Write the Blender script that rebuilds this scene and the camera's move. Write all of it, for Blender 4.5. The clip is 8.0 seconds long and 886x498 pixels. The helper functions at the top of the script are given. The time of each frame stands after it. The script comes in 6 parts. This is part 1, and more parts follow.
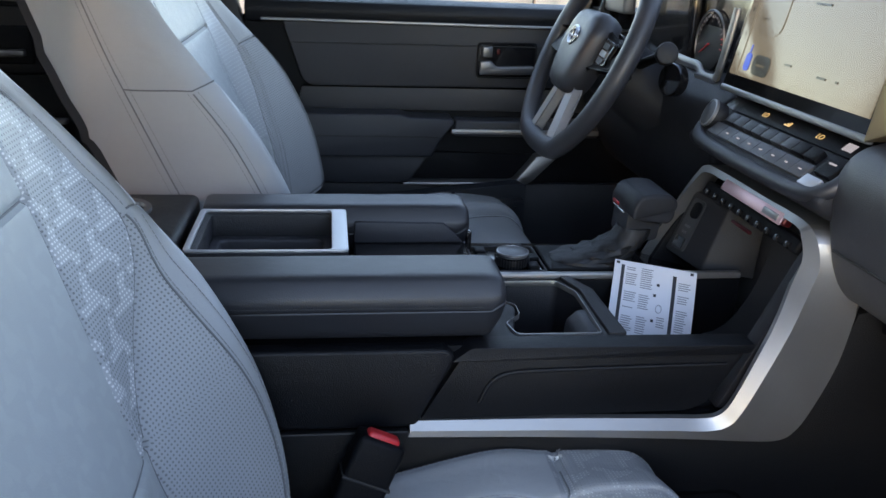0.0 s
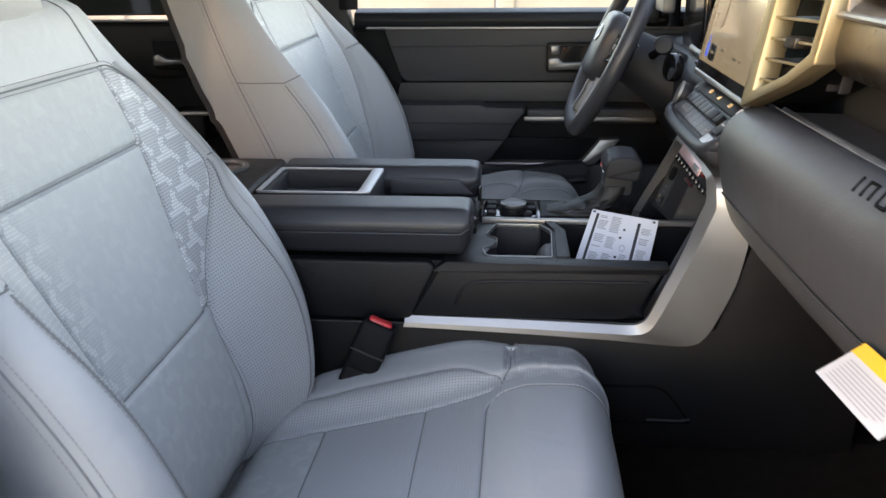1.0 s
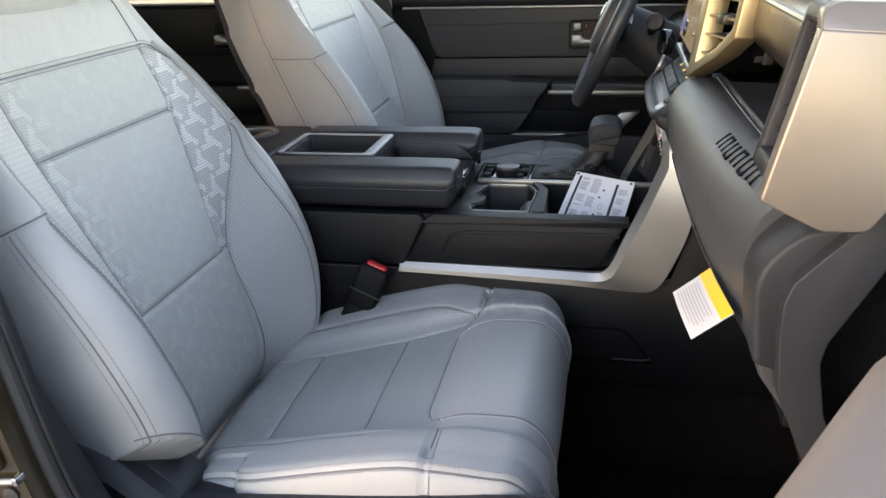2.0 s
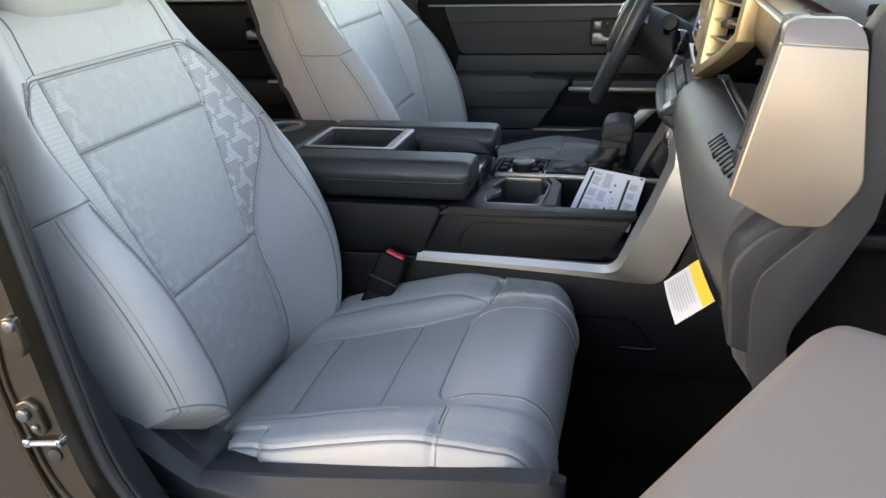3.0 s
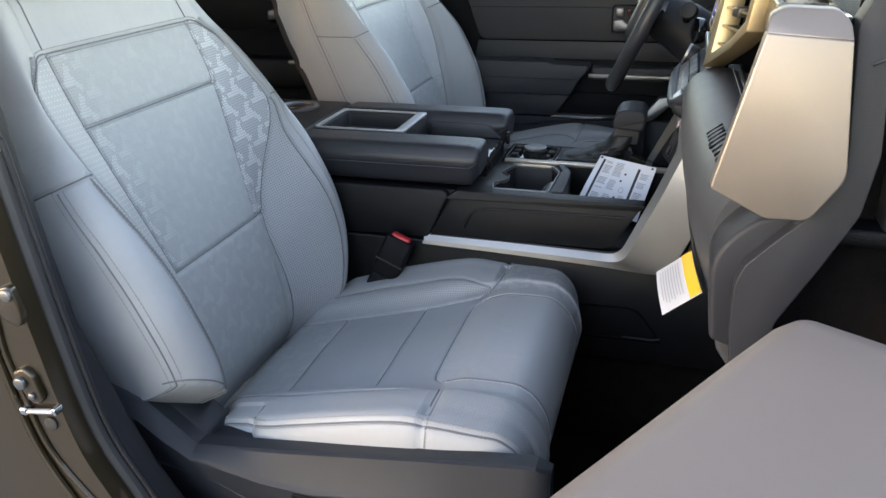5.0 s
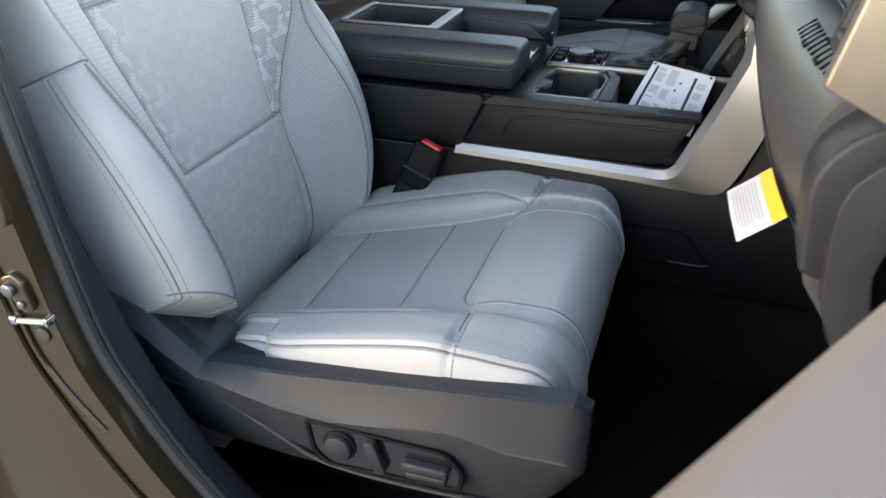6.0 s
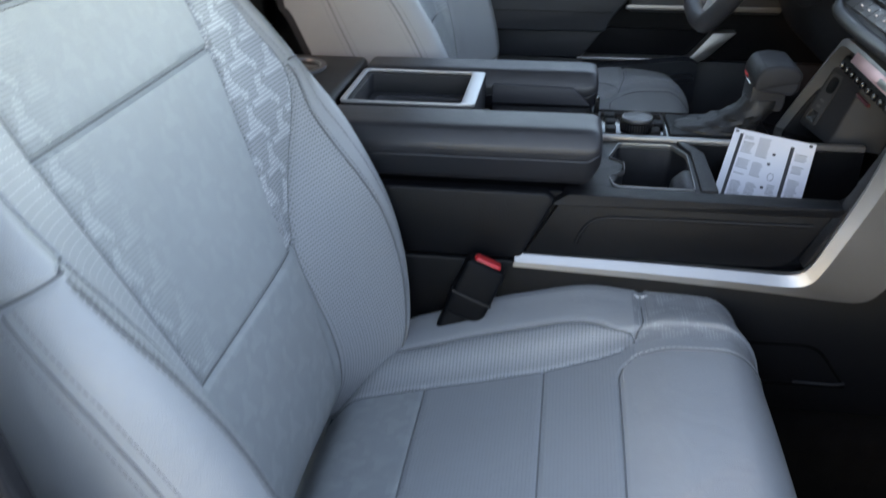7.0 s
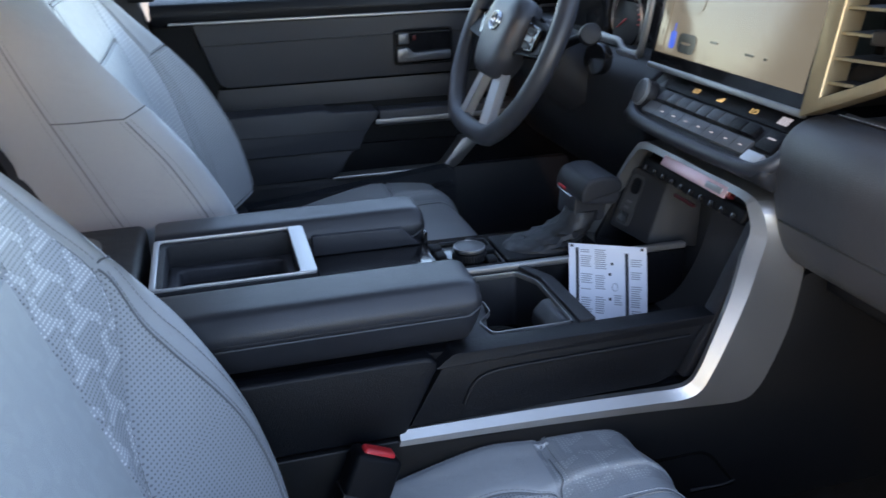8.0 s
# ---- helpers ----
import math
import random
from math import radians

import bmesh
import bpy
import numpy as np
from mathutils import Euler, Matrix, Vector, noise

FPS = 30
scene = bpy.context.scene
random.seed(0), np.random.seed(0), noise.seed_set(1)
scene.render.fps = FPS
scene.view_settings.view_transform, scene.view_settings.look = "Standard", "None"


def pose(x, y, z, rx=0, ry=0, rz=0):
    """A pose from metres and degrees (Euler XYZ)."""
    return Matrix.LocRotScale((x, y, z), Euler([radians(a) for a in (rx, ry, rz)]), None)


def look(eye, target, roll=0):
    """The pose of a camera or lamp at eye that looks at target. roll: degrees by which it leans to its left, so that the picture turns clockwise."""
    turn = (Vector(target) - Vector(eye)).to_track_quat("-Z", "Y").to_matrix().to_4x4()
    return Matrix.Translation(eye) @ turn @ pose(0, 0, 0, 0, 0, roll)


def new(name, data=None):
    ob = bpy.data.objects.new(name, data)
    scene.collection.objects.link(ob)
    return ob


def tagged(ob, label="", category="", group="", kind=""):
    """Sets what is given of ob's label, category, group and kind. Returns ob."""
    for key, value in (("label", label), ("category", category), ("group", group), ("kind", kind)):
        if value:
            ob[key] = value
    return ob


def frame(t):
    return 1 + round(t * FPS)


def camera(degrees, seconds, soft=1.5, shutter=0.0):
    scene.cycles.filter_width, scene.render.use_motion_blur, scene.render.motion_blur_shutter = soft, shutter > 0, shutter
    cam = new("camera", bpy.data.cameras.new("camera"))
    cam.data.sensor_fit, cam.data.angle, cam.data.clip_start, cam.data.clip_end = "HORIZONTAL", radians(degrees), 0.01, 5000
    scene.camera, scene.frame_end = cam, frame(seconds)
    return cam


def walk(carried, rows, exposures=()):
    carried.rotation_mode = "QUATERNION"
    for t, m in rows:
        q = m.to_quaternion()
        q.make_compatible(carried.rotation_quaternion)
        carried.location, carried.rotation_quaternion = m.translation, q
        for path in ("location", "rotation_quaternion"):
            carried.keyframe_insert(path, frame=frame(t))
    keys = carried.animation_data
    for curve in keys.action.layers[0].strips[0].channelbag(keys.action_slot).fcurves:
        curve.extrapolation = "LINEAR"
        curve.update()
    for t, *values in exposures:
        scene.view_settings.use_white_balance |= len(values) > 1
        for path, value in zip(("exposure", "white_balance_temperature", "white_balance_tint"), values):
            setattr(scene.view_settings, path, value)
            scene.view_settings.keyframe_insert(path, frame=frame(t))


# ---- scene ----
import functools

cam = camera(56.1, 8.0, shutter=0.25)
PATH = [
    (0, (-0.078, -0.892, 0.904), (0.193, 0.966, 0.216), 2.7),
    (0.5, (0.041, -0.999, 0.913), (0.054, 0.874, 0.211), 0.7),
    (1, (0.155, -1.216, 0.93), (-0.022, 0.657, 0.251), -0.6),
    (1.5, (0.264, -1.335, 0.951), (-0.062, 0.504, 0.234), -1.5),
    (1.7, (0.293, -1.346, 0.943), (-0.06, 0.487, 0.224), -1.7),
    (3, (0.358, -1.415, 0.965), (-0.094, 0.389, 0.229), -1.8),
    (3.5, (0.361, -1.425, 0.963), (-0.101, 0.378, 0.232), -1.6),
    (4, (0.371, -1.425, 0.964), (-0.099, 0.379, 0.239), -1.6),
    (5.3, (0.395, -1.4, 0.962), (-0.133, 0.353, 0.157), -0.6),
    (5.5, (0.394, -1.393, 0.954), (-0.14, 0.342, 0.114), -0.3),
    (6, (0.357, -1.321, 0.918), (-0.188, 0.35, -0.036), 0.3),
    (6.5, (0.202, -1.206, 0.904), (-0.263, 0.458, -0.104), 0.3),
    (7, (0.045, -1.04, 0.923), (-0.214, 0.704, -0.022), -0.4),
    (7.5, (-0.049, -0.883, 0.951), (0.025, 0.927, 0.104), -1.1),
    (8, (-0.14, -0.874, 0.948), (0.346, 0.91, 0.186), -1.2),
]
EXPOSURES = [(0, 2.95, 7200, 23), (0.5, 3.0, 7150, 23), (1, 3.25, 8900, 26), (1.5, 3.25, 9300, 26), (3, 3.15, 8700, 23), (5.5, 3.13, 8400, 22), (6, 3.42, 8800, 21), (6.5, 3.46, 9200, 22), (7, 3.2, 8000, 21), (7.5, 3.0, 7700, 23), (8, 3.05, 6700, 23)]
walk(cam, [(t, look(eye, target, roll)) for t, eye, target, roll in PATH], EXPOSURES)

# ---- world and sun ----
SUN_FROM = Vector((-0.76, -0.60, 0.26)).normalized()
world = bpy.data.worlds.new("sky")
scene.world = world
world.use_nodes = True
wn = world.node_tree
wn.nodes.clear()
sky = wn.nodes.new("ShaderNodeTexSky")
sky.sky_type, sky.sun_disc = "NISHITA", False
sky.sun_elevation = math.asin(SUN_FROM.z)
sky.sun_rotation = math.atan2(SUN_FROM.x, SUN_FROM.y)
sky.altitude, sky.air_density, sky.dust_density = 100, 1.0, 0.15
bg = wn.nodes.new("ShaderNodeBackground")
bg.inputs["Strength"].default_value = 0.15
wo = wn.nodes.new("ShaderNodeOutputWorld")
wn.links.new(sky.outputs["Color"], bg.inputs["Color"])
wn.links.new(bg.outputs["Background"], wo.inputs["Surface"])
sun = new("sun", bpy.data.lights.new("sun", "SUN"))
sun.data.energy, sun.data.angle, sun.data.color = 0.06, radians(0.6), (1.0, 0.66, 0.36)
sun.matrix_world = look(SUN_FROM * 30, (0, 0, 0))


# ---- materials ----
def material(name, base, rough=0.5, metal=0.0, vary=0.12, vary_scale=6.0, grain=0.0, grain_scale=900.0,
             coat=0.0, spec=0.5, wrinkle=0.0):
    m = bpy.data.materials.new(name)
    m.use_nodes = True
    nt = m.node_tree
    p = nt.nodes["Principled BSDF"]
    p.inputs["Metallic"].default_value = metal
    p.inputs["Coat Weight"].default_value = coat
    p.inputs["Specular IOR Level"].default_value = spec
    tc = nt.nodes.new("ShaderNodeTexCoord")
    n1 = nt.nodes.new("ShaderNodeTexNoise")
    n1.inputs["Scale"].default_value, n1.inputs["Detail"].default_value = vary_scale, 6
    n2 = nt.nodes.new("ShaderNodeTexNoise")
    n2.inputs["Scale"].default_value, n2.inputs["Detail"].default_value = vary_scale * 14, 3
    nt.links.new(tc.outputs["Object"], n1.inputs["Vector"])
    nt.links.new(tc.outputs["Object"], n2.inputs["Vector"])
    mix = nt.nodes.new("ShaderNodeMath")
    mix.operation = "MULTIPLY_ADD"
    mix.inputs[1].default_value = 0.35
    nt.links.new(n2.outputs["Fac"], mix.inputs[0])
    nt.links.new(n1.outputs["Fac"], mix.inputs[2])
    ramp = nt.nodes.new("ShaderNodeMapRange")
    ramp.inputs["From Min"].default_value, ramp.inputs["From Max"].default_value = 0.35, 1.0
    ramp.inputs["To Min"].default_value, ramp.inputs["To Max"].default_value = 1 - vary, 1 + vary
    nt.links.new(mix.outputs[0], ramp.inputs["Value"])
    col = nt.nodes.new("ShaderNodeVectorMath")
    col.operation = "SCALE"
    col.inputs[0].default_value = base
    nt.links.new(ramp.outputs["Result"], col.inputs["Scale"])
    nt.links.new(col.outputs[0], p.inputs["Base Color"])
    rr = nt.nodes.new("ShaderNodeMapRange")
    rr.inputs["From Min"].default_value, rr.inputs["From Max"].default_value = 0.3, 1.0
    rr.inputs["To Min"].default_value, rr.inputs["To Max"].default_value = max(0.02, rough - 0.06), min(1, rough + 0.08)
    nt.links.new(mix.outputs[0], rr.inputs["Value"])
    nt.links.new(rr.outputs["Result"], p.inputs["Roughness"])
    if grain:
        v = nt.nodes.new("ShaderNodeTexVoronoi")
        v.inputs["Scale"].default_value = grain_scale
        nt.links.new(tc.outputs["Object"], v.inputs["Vector"])
        b = nt.nodes.new("ShaderNodeBump")
        b.inputs["Strength"].default_value, b.inputs["Distance"].default_value = grain, 0.0006
        nt.links.new(v.outputs["Distance"], b.inputs["Height"])
        nt.links.new(b.outputs["Normal"], p.inputs["Normal"])
    if wrinkle:
        # soft creases and dents of stretched hide
        w = nt.nodes.new("ShaderNodeTexNoise")
        w.inputs["Scale"].default_value, w.inputs["Detail"].default_value, w.inputs["Distortion"].default_value = 14, 5, 1.2
        nt.links.new(tc.outputs["Object"], w.inputs["Vector"])
        wb = nt.nodes.new("ShaderNodeBump")
        wb.inputs["Strength"].default_value, wb.inputs["Distance"].default_value = wrinkle, 0.006
        nt.links.new(w.outputs["Fac"], wb.inputs["Height"])
        if p.inputs["Normal"].links:
            nt.links.new(p.inputs["Normal"].links[0].from_socket, wb.inputs["Normal"])
        nt.links.new(wb.outputs["Normal"], p.inputs["Normal"])
    return m


def node_math(nt, op, a, b=None, c=None):
    n = nt.nodes.new("ShaderNodeMath")
    n.operation = op
    for i, x in enumerate((a, b, c)):
        if x is None:
            continue
        if isinstance(x, (int, float)):
            n.inputs[i].default_value = x
        else:
            nt.links.new(x, n.inputs[i])
    return n.outputs[0]


def pinwheel(nt, u, v, size, offset, half_width, reach):
    """A mask of interlocking three-armed bars on a honeycomb, in metric UV."""
    tall = size * math.sqrt(3)

    def wrapped(x, period, shift):
        return node_math(nt, "SUBTRACT", node_math(nt, "FLOORED_MODULO", node_math(nt, "ADD", x, shift), period), period / 2)

    def squared(x, y):
        return node_math(nt, "ADD", node_math(nt, "MULTIPLY", x, x), node_math(nt, "MULTIPLY", y, y))
    ax, ay = wrapped(u, size, 0.0), wrapped(v, tall, 0.0)
    bx, by = wrapped(u, size, size / 2), wrapped(v, tall, tall / 2)
    pick = node_math(nt, "LESS_THAN", squared(ax, ay), squared(bx, by))
    gx = node_math(nt, "ADD", bx, node_math(nt, "MULTIPLY", pick, node_math(nt, "SUBTRACT", ax, bx)))
    gy = node_math(nt, "ADD", by, node_math(nt, "MULTIPLY", pick, node_math(nt, "SUBTRACT", ay, by)))
    mask = None
    for k in range(3):
        c, d = math.cos(radians(90 + 120 * k)), math.sin(radians(90 + 120 * k))
        along = node_math(nt, "ADD", node_math(nt, "MULTIPLY", gx, c), node_math(nt, "MULTIPLY", gy, d))
        across = node_math(nt, "ADD", node_math(nt, "MULTIPLY", gx, -d), node_math(nt, "MULTIPLY", gy, c))
        inside = node_math(nt, "LESS_THAN", node_math(nt, "ABSOLUTE", node_math(nt, "SUBTRACT", across, offset)), half_width)
        run = node_math(nt, "LESS_THAN", node_math(nt, "ABSOLUTE", node_math(nt, "SUBTRACT", along, reach * 0.42)), reach * 0.58)
        bar = node_math(nt, "MULTIPLY", inside, run)
        mask = bar if mask is None else node_math(nt, "MAXIMUM", mask, bar)
    return mask


def perforated(m, pitch, radius, tone, pattern=0.0, light=1.0, fade=None):
    """Adds rows of punched holes to a material, laid out in the mesh's own metric UV; pattern: the size of a weave of light holes; fade: where across the seat it begins and is full."""
    nt = m.node_tree
    p = nt.nodes["Principled BSDF"]
    uv = nt.nodes.new("ShaderNodeUVMap")
    uv.uv_map = "UVMap"
    sep = nt.nodes.new("ShaderNodeSeparateXYZ")
    nt.links.new(uv.outputs["UV"], sep.inputs[0])
    u, v = sep.outputs["X"], sep.outputs["Y"]
    iv = node_math(nt, "DIVIDE", v, pitch)
    iu = node_math(nt, "DIVIDE", u, pitch)
    fu = node_math(nt, "SUBTRACT", node_math(nt, "FRACT", iu), 0.5)
    fv = node_math(nt, "SUBTRACT", node_math(nt, "FRACT", iv), 0.5)
    d = node_math(nt, "SQRT", node_math(nt, "ADD", node_math(nt, "MULTIPLY", fu, fu), node_math(nt, "MULTIPLY", fv, fv)))
    mr = nt.nodes.new("ShaderNodeMapRange")
    mr.inputs["From Min"].default_value, mr.inputs["From Max"].default_value = radius - 0.06, radius + 0.06
    mr.inputs["To Min"].default_value, mr.inputs["To Max"].default_value = 1, 0
    nt.links.new(d, mr.inputs["Value"])
    hole = mr.outputs["Result"]
    base = p.inputs["Base Color"].links[0].from_socket
    mixc = nt.nodes.new("ShaderNodeMix")
    mixc.data_type = "RGBA"
    nt.links.new(base, mixc.inputs[6])
    mixc.inputs[7].default_value = (*tone, 1)
    height = hole
    if pattern:
        # whole holes lie in or out of a bar: the mask is read at the hole's centre
        cu, cv = (node_math(nt, "MULTIPLY", node_math(nt, "ADD", node_math(nt, "FLOOR", x), 0.5), pitch) for x in (iu, iv))
        cu, eu = node_math(nt, "MULTIPLY", cu, -1.0), node_math(nt, "MULTIPLY", u, -1.0)
        bar = pinwheel(nt, cv, cu, pattern, pattern * 0.10, pattern * 0.105, pattern * 0.50)
        flat = pinwheel(nt, v, eu, pattern, pattern * 0.10, pattern * 0.105, pattern * 0.505)
        rim = pinwheel(nt, v, eu, pattern, pattern * 0.10, pattern * 0.135, pattern * 0.54)
        if fade:
            share = nt.nodes.new("ShaderNodeUVMap")
            share.uv_map = "share"
            across = nt.nodes.new("ShaderNodeSeparateXYZ")
            nt.links.new(share.outputs["UV"], across.inputs[0])
            full = nt.nodes.new("ShaderNodeMapRange")
            full.interpolation_type = "SMOOTHSTEP"
            full.inputs["From Min"].default_value, full.inputs["From Max"].default_value = fade
            nt.links.new(across.outputs["X"], full.inputs["Value"])
            flat, rim = (node_math(nt, "MULTIPLY", x, full.outputs["Result"]) for x in (flat, rim))
            hole = node_math(nt, "MULTIPLY", hole, full.outputs["Result"])
        bright = nt.nodes.new("ShaderNodeMix")
        bright.data_type = "RGBA"
        bright.inputs[6].default_value = (*tone, 1)
        bright.inputs[7].default_value = (light, light, light * 1.02, 1)
        nt.links.new(bar, bright.inputs[0])
        nt.links.new(bright.outputs[2], mixc.inputs[7])
        # raised bars are a little lighter, the narrow rim round them darker
        shade = node_math(nt, "ADD", node_math(nt, "MULTIPLY", flat, 0.13), node_math(nt, "MULTIPLY_ADD", rim, -0.07, 1.0 if fade else 0.93))
        dark = nt.nodes.new("ShaderNodeVectorMath")
        dark.operation = "SCALE"
        nt.links.new(base, dark.inputs[0])
        nt.links.new(shade, dark.inputs["Scale"])
        nt.links.new(dark.outputs[0], mixc.inputs[6])
        hole = node_math(nt, "MULTIPLY", hole, node_math(nt, "MAXIMUM", bar, node_math(nt, "MULTIPLY_ADD", rim, -0.2, 0.75)))
        height = node_math(nt, "SUBTRACT", node_math(nt, "MULTIPLY", hole, 0.5), flat)
    nt.links.new(hole, mixc.inputs[0])
    nt.links.new(mixc.outputs[2], p.inputs["Base Color"])
    b = nt.nodes.new("ShaderNodeBump")
    b.inputs["Strength"].default_value, b.inputs["Distance"].default_value = 0.4, 0.001
    b.invert = True
    nt.links.new(height, b.inputs["Height"])
    if p.inputs["Normal"].links:
        nt.links.new(p.inputs["Normal"].links[0].from_socket, b.inputs["Normal"])
    nt.links.new(b.outputs["Normal"], p.inputs["Normal"])
    return m


def embossed(m, size, gain):
    """Faint broken weave pressed into leather."""
    nt = m.node_tree
    p = nt.nodes["Principled BSDF"]
    uv = nt.nodes.new("ShaderNodeUVMap")
    uv.uv_map = "UVMap"
    nz = nt.nodes.new("ShaderNodeTexNoise")
    nz.inputs["Scale"].default_value, nz.inputs["Detail"].default_value = 26, 3
    nt.links.new(uv.outputs["UV"], nz.inputs["Vector"])
    warp = nt.nodes.new("ShaderNodeVectorMath")
    warp.operation = "MULTIPLY_ADD"
    warp.inputs[1].default_value = (0.012, 0.012, 0)
    nt.links.new(nz.outputs["Color"], warp.inputs[0])
    nt.links.new(uv.outputs["UV"], warp.inputs[2])
    sep = nt.nodes.new("ShaderNodeSeparateXYZ")
    nt.links.new(warp.outputs[0], sep.inputs[0])
    bar = pinwheel(nt, sep.outputs["Y"], node_math(nt, "MULTIPLY", sep.outputs["X"], -1.0), size, size * 0.10, size * 0.12, size * 0.46)
    wear = nt.nodes.new("ShaderNodeMapRange")
    wear.inputs["From Min"].default_value, wear.inputs["From Max"].default_value = 0.36, 0.56
    nt.links.new(nz.outputs["Fac"], wear.inputs["Value"])
    band = node_math(nt, "MULTIPLY", bar, wear.outputs["Result"])
    base = p.inputs["Base Color"].links[0].from_socket
    mixc = nt.nodes.new("ShaderNodeMix")
    mixc.data_type, mixc.blend_type = "RGBA", "MULTIPLY"
    mixc.inputs[7].default_value = (gain, gain, gain * 0.995, 1)
    nt.links.new(band, mixc.inputs[0])
    nt.links.new(base, mixc.inputs[6])
    nt.links.new(mixc.outputs[2], p.inputs["Base Color"])
    b = nt.nodes.new("ShaderNodeBump")
    b.inputs["Strength"].default_value, b.inputs["Distance"].default_value = 0.2, 0.0006
    nt.links.new(band, b.inputs["Height"])
    if p.inputs["Normal"].links:
        nt.links.new(p.inputs["Normal"].links[0].from_socket, b.inputs["Normal"])
    nt.links.new(b.outputs["Normal"], p.inputs["Normal"])
    return m


def glowing(name, colour, strength, rough=0.25):
    m = material(name, (0.02, 0.02, 0.02), rough, vary=0.02)
    p = m.node_tree.nodes["Principled BSDF"]
    p.inputs["Emission Color"].default_value = (*colour, 1)
    p.inputs["Emission Strength"].default_value = strength
    return m


GREY = (0.33, 0.345, 0.355)
leather = material("grey_leather", GREY, 0.42, wrinkle=0.3, vary=0.05, vary_scale=9, grain=0.35, grain_scale=1100)
leather_print = embossed(material("grey_leather_print", (0.30, 0.32, 0.325), 0.5, wrinkle=0.3, vary=0.05, vary_scale=9, grain=0.3, grain_scale=1100), 0.034, 1.10)
leather_insert = perforated(embossed(material("grey_leather_insert", (0.30, 0.32, 0.325), 0.5, wrinkle=0.3, vary=0.05, vary_scale=9, grain=0.3, grain_scale=1100), 0.030, 1.055), 0.0036, 0.22, (0.19, 0.20, 0.205), pattern=0.040, light=0.50, fade=(-0.52, -0.98))
leather_dots = perforated(material("grey_leather_sparse_dots", GREY, 0.45, wrinkle=0.3, vary=0.05, grain=0.2), 0.0062, 0.12, (0.56, 0.56, 0.57))
leather_holes = perforated(material("grey_leather_perforated", GREY, 0.45, wrinkle=0.3, vary=0.05, grain=0.2), 0.0039, 0.235, (0.165, 0.172, 0.178))
leather_weave = perforated(material("grey_leather_weave", GREY, 0.45, wrinkle=0.3, vary=0.05, grain=0.2), 0.0038, 0.25, (0.085, 0.09, 0.095), pattern=0.042, light=0.64)
leather_corner = perforated(material("grey_leather_corner", (0.31, 0.325, 0.335), 0.48, wrinkle=0.3, vary=0.05, grain=0.2), 0.0038, 0.20, (0.25, 0.26, 0.27), pattern=0.044, light=0.50)
leather_fine = perforated(material("grey_leather_fine_holes", (0.30, 0.315, 0.325), 0.48, wrinkle=0.3, vary=0.05, grain=0.2), 0.0036, 0.18, (0.245, 0.257, 0.265))
light_thread = material("pale_thread", (0.46, 0.47, 0.475), 0.7, vary=0.2, vary_scale=60)
thread = material("grey_thread", (0.23, 0.235, 0.24), 0.7, vary=0.2, vary_scale=60)
# seam cords darker than the hide: the shade of the seam valleys, painted in
seam_shade = material("seam_shade_leather", (0.15, 0.156, 0.162), 0.8, vary=0.1)
black_thread = material("black_thread", (0.02, 0.02, 0.02), 0.6, vary=0.2, vary_scale=60)
boot_leather = material("gaiter_leather", (0.013, 0.0135, 0.015), 0.5, wrinkle=0.5, vary=0.12, grain=0.55, grain_scale=800)
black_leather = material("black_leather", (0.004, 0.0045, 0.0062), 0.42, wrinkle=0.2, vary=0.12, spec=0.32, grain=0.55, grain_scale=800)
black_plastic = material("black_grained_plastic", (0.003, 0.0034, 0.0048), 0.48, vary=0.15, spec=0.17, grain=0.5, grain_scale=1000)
dark_plastic = material("charcoal_plastic", (0.014, 0.0145, 0.0175), 0.48, vary=0.12, spec=0.36, grain=0.5, grain_scale=900)
dash_leather = material("dash_black_leather", (0.040, 0.0415, 0.046), 0.46, wrinkle=0.1, vary=0.1, spec=0.6, grain=0.3, grain_scale=900)
armrest_leather = material("armrest_leather", (0.022, 0.023, 0.0275), 0.42, wrinkle=0.08, vary=0.1, spec=0.6, grain=0.22, grain_scale=800)
wheel_leather = material("steering_wheel_leather", (0.033, 0.035, 0.042), 0.42, wrinkle=0.05, vary=0.1, spec=0.6, grain=0.22, grain_scale=800)
shield_plastic = material("seat_shield_plastic", (0.020, 0.0225, 0.0275), 0.46, vary=0.1, spec=0.32, grain=0.4, grain_scale=1000)
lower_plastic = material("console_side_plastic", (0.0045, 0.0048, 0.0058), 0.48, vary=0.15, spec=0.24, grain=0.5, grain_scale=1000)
matte_black = material("recessed_black", (0.002, 0.002, 0.002), 0.7, vary=0.1, spec=0.1)
band_plastic = material("door_band_plastic", (0.040, 0.041, 0.045), 0.5, vary=0.1, grain=0.4)
socket_grey = material("socket_panel_plastic", (0.030, 0.031, 0.034), 0.42, vary=0.1, grain=0.3)
key_grey = material("grey_key_plastic", (0.075, 0.076, 0.080), 0.4, vary=0.08)
# silver vent trim with the golden sunlight on it put into its colour
vent_sun_tint = material("sun_tinted_silver_trim", (0.42, 0.33, 0.20), 0.34, 0.8, vary=0.05, vary_scale=20)
pink_trim = material("pink_metal_trim", (0.70, 0.46, 0.47), 0.36, 0.6, vary=0.1, vary_scale=40)
gloss_black = material("gloss_black", (0.008, 0.008, 0.009), 0.14, vary=0.1, coat=0.4)
silver = material("satin_silver_trim", (0.32, 0.318, 0.315), 0.40, 0.85, vary=0.05, vary_scale=20)
silver_dark = material("smoked_silver_trim", (0.34, 0.335, 0.33), 0.38, 0.8, vary=0.06, vary_scale=20)
door_metal = material("door_dark_metal", (0.17, 0.17, 0.175), 0.36, 0.8, vary=0.06, vary_scale=20)
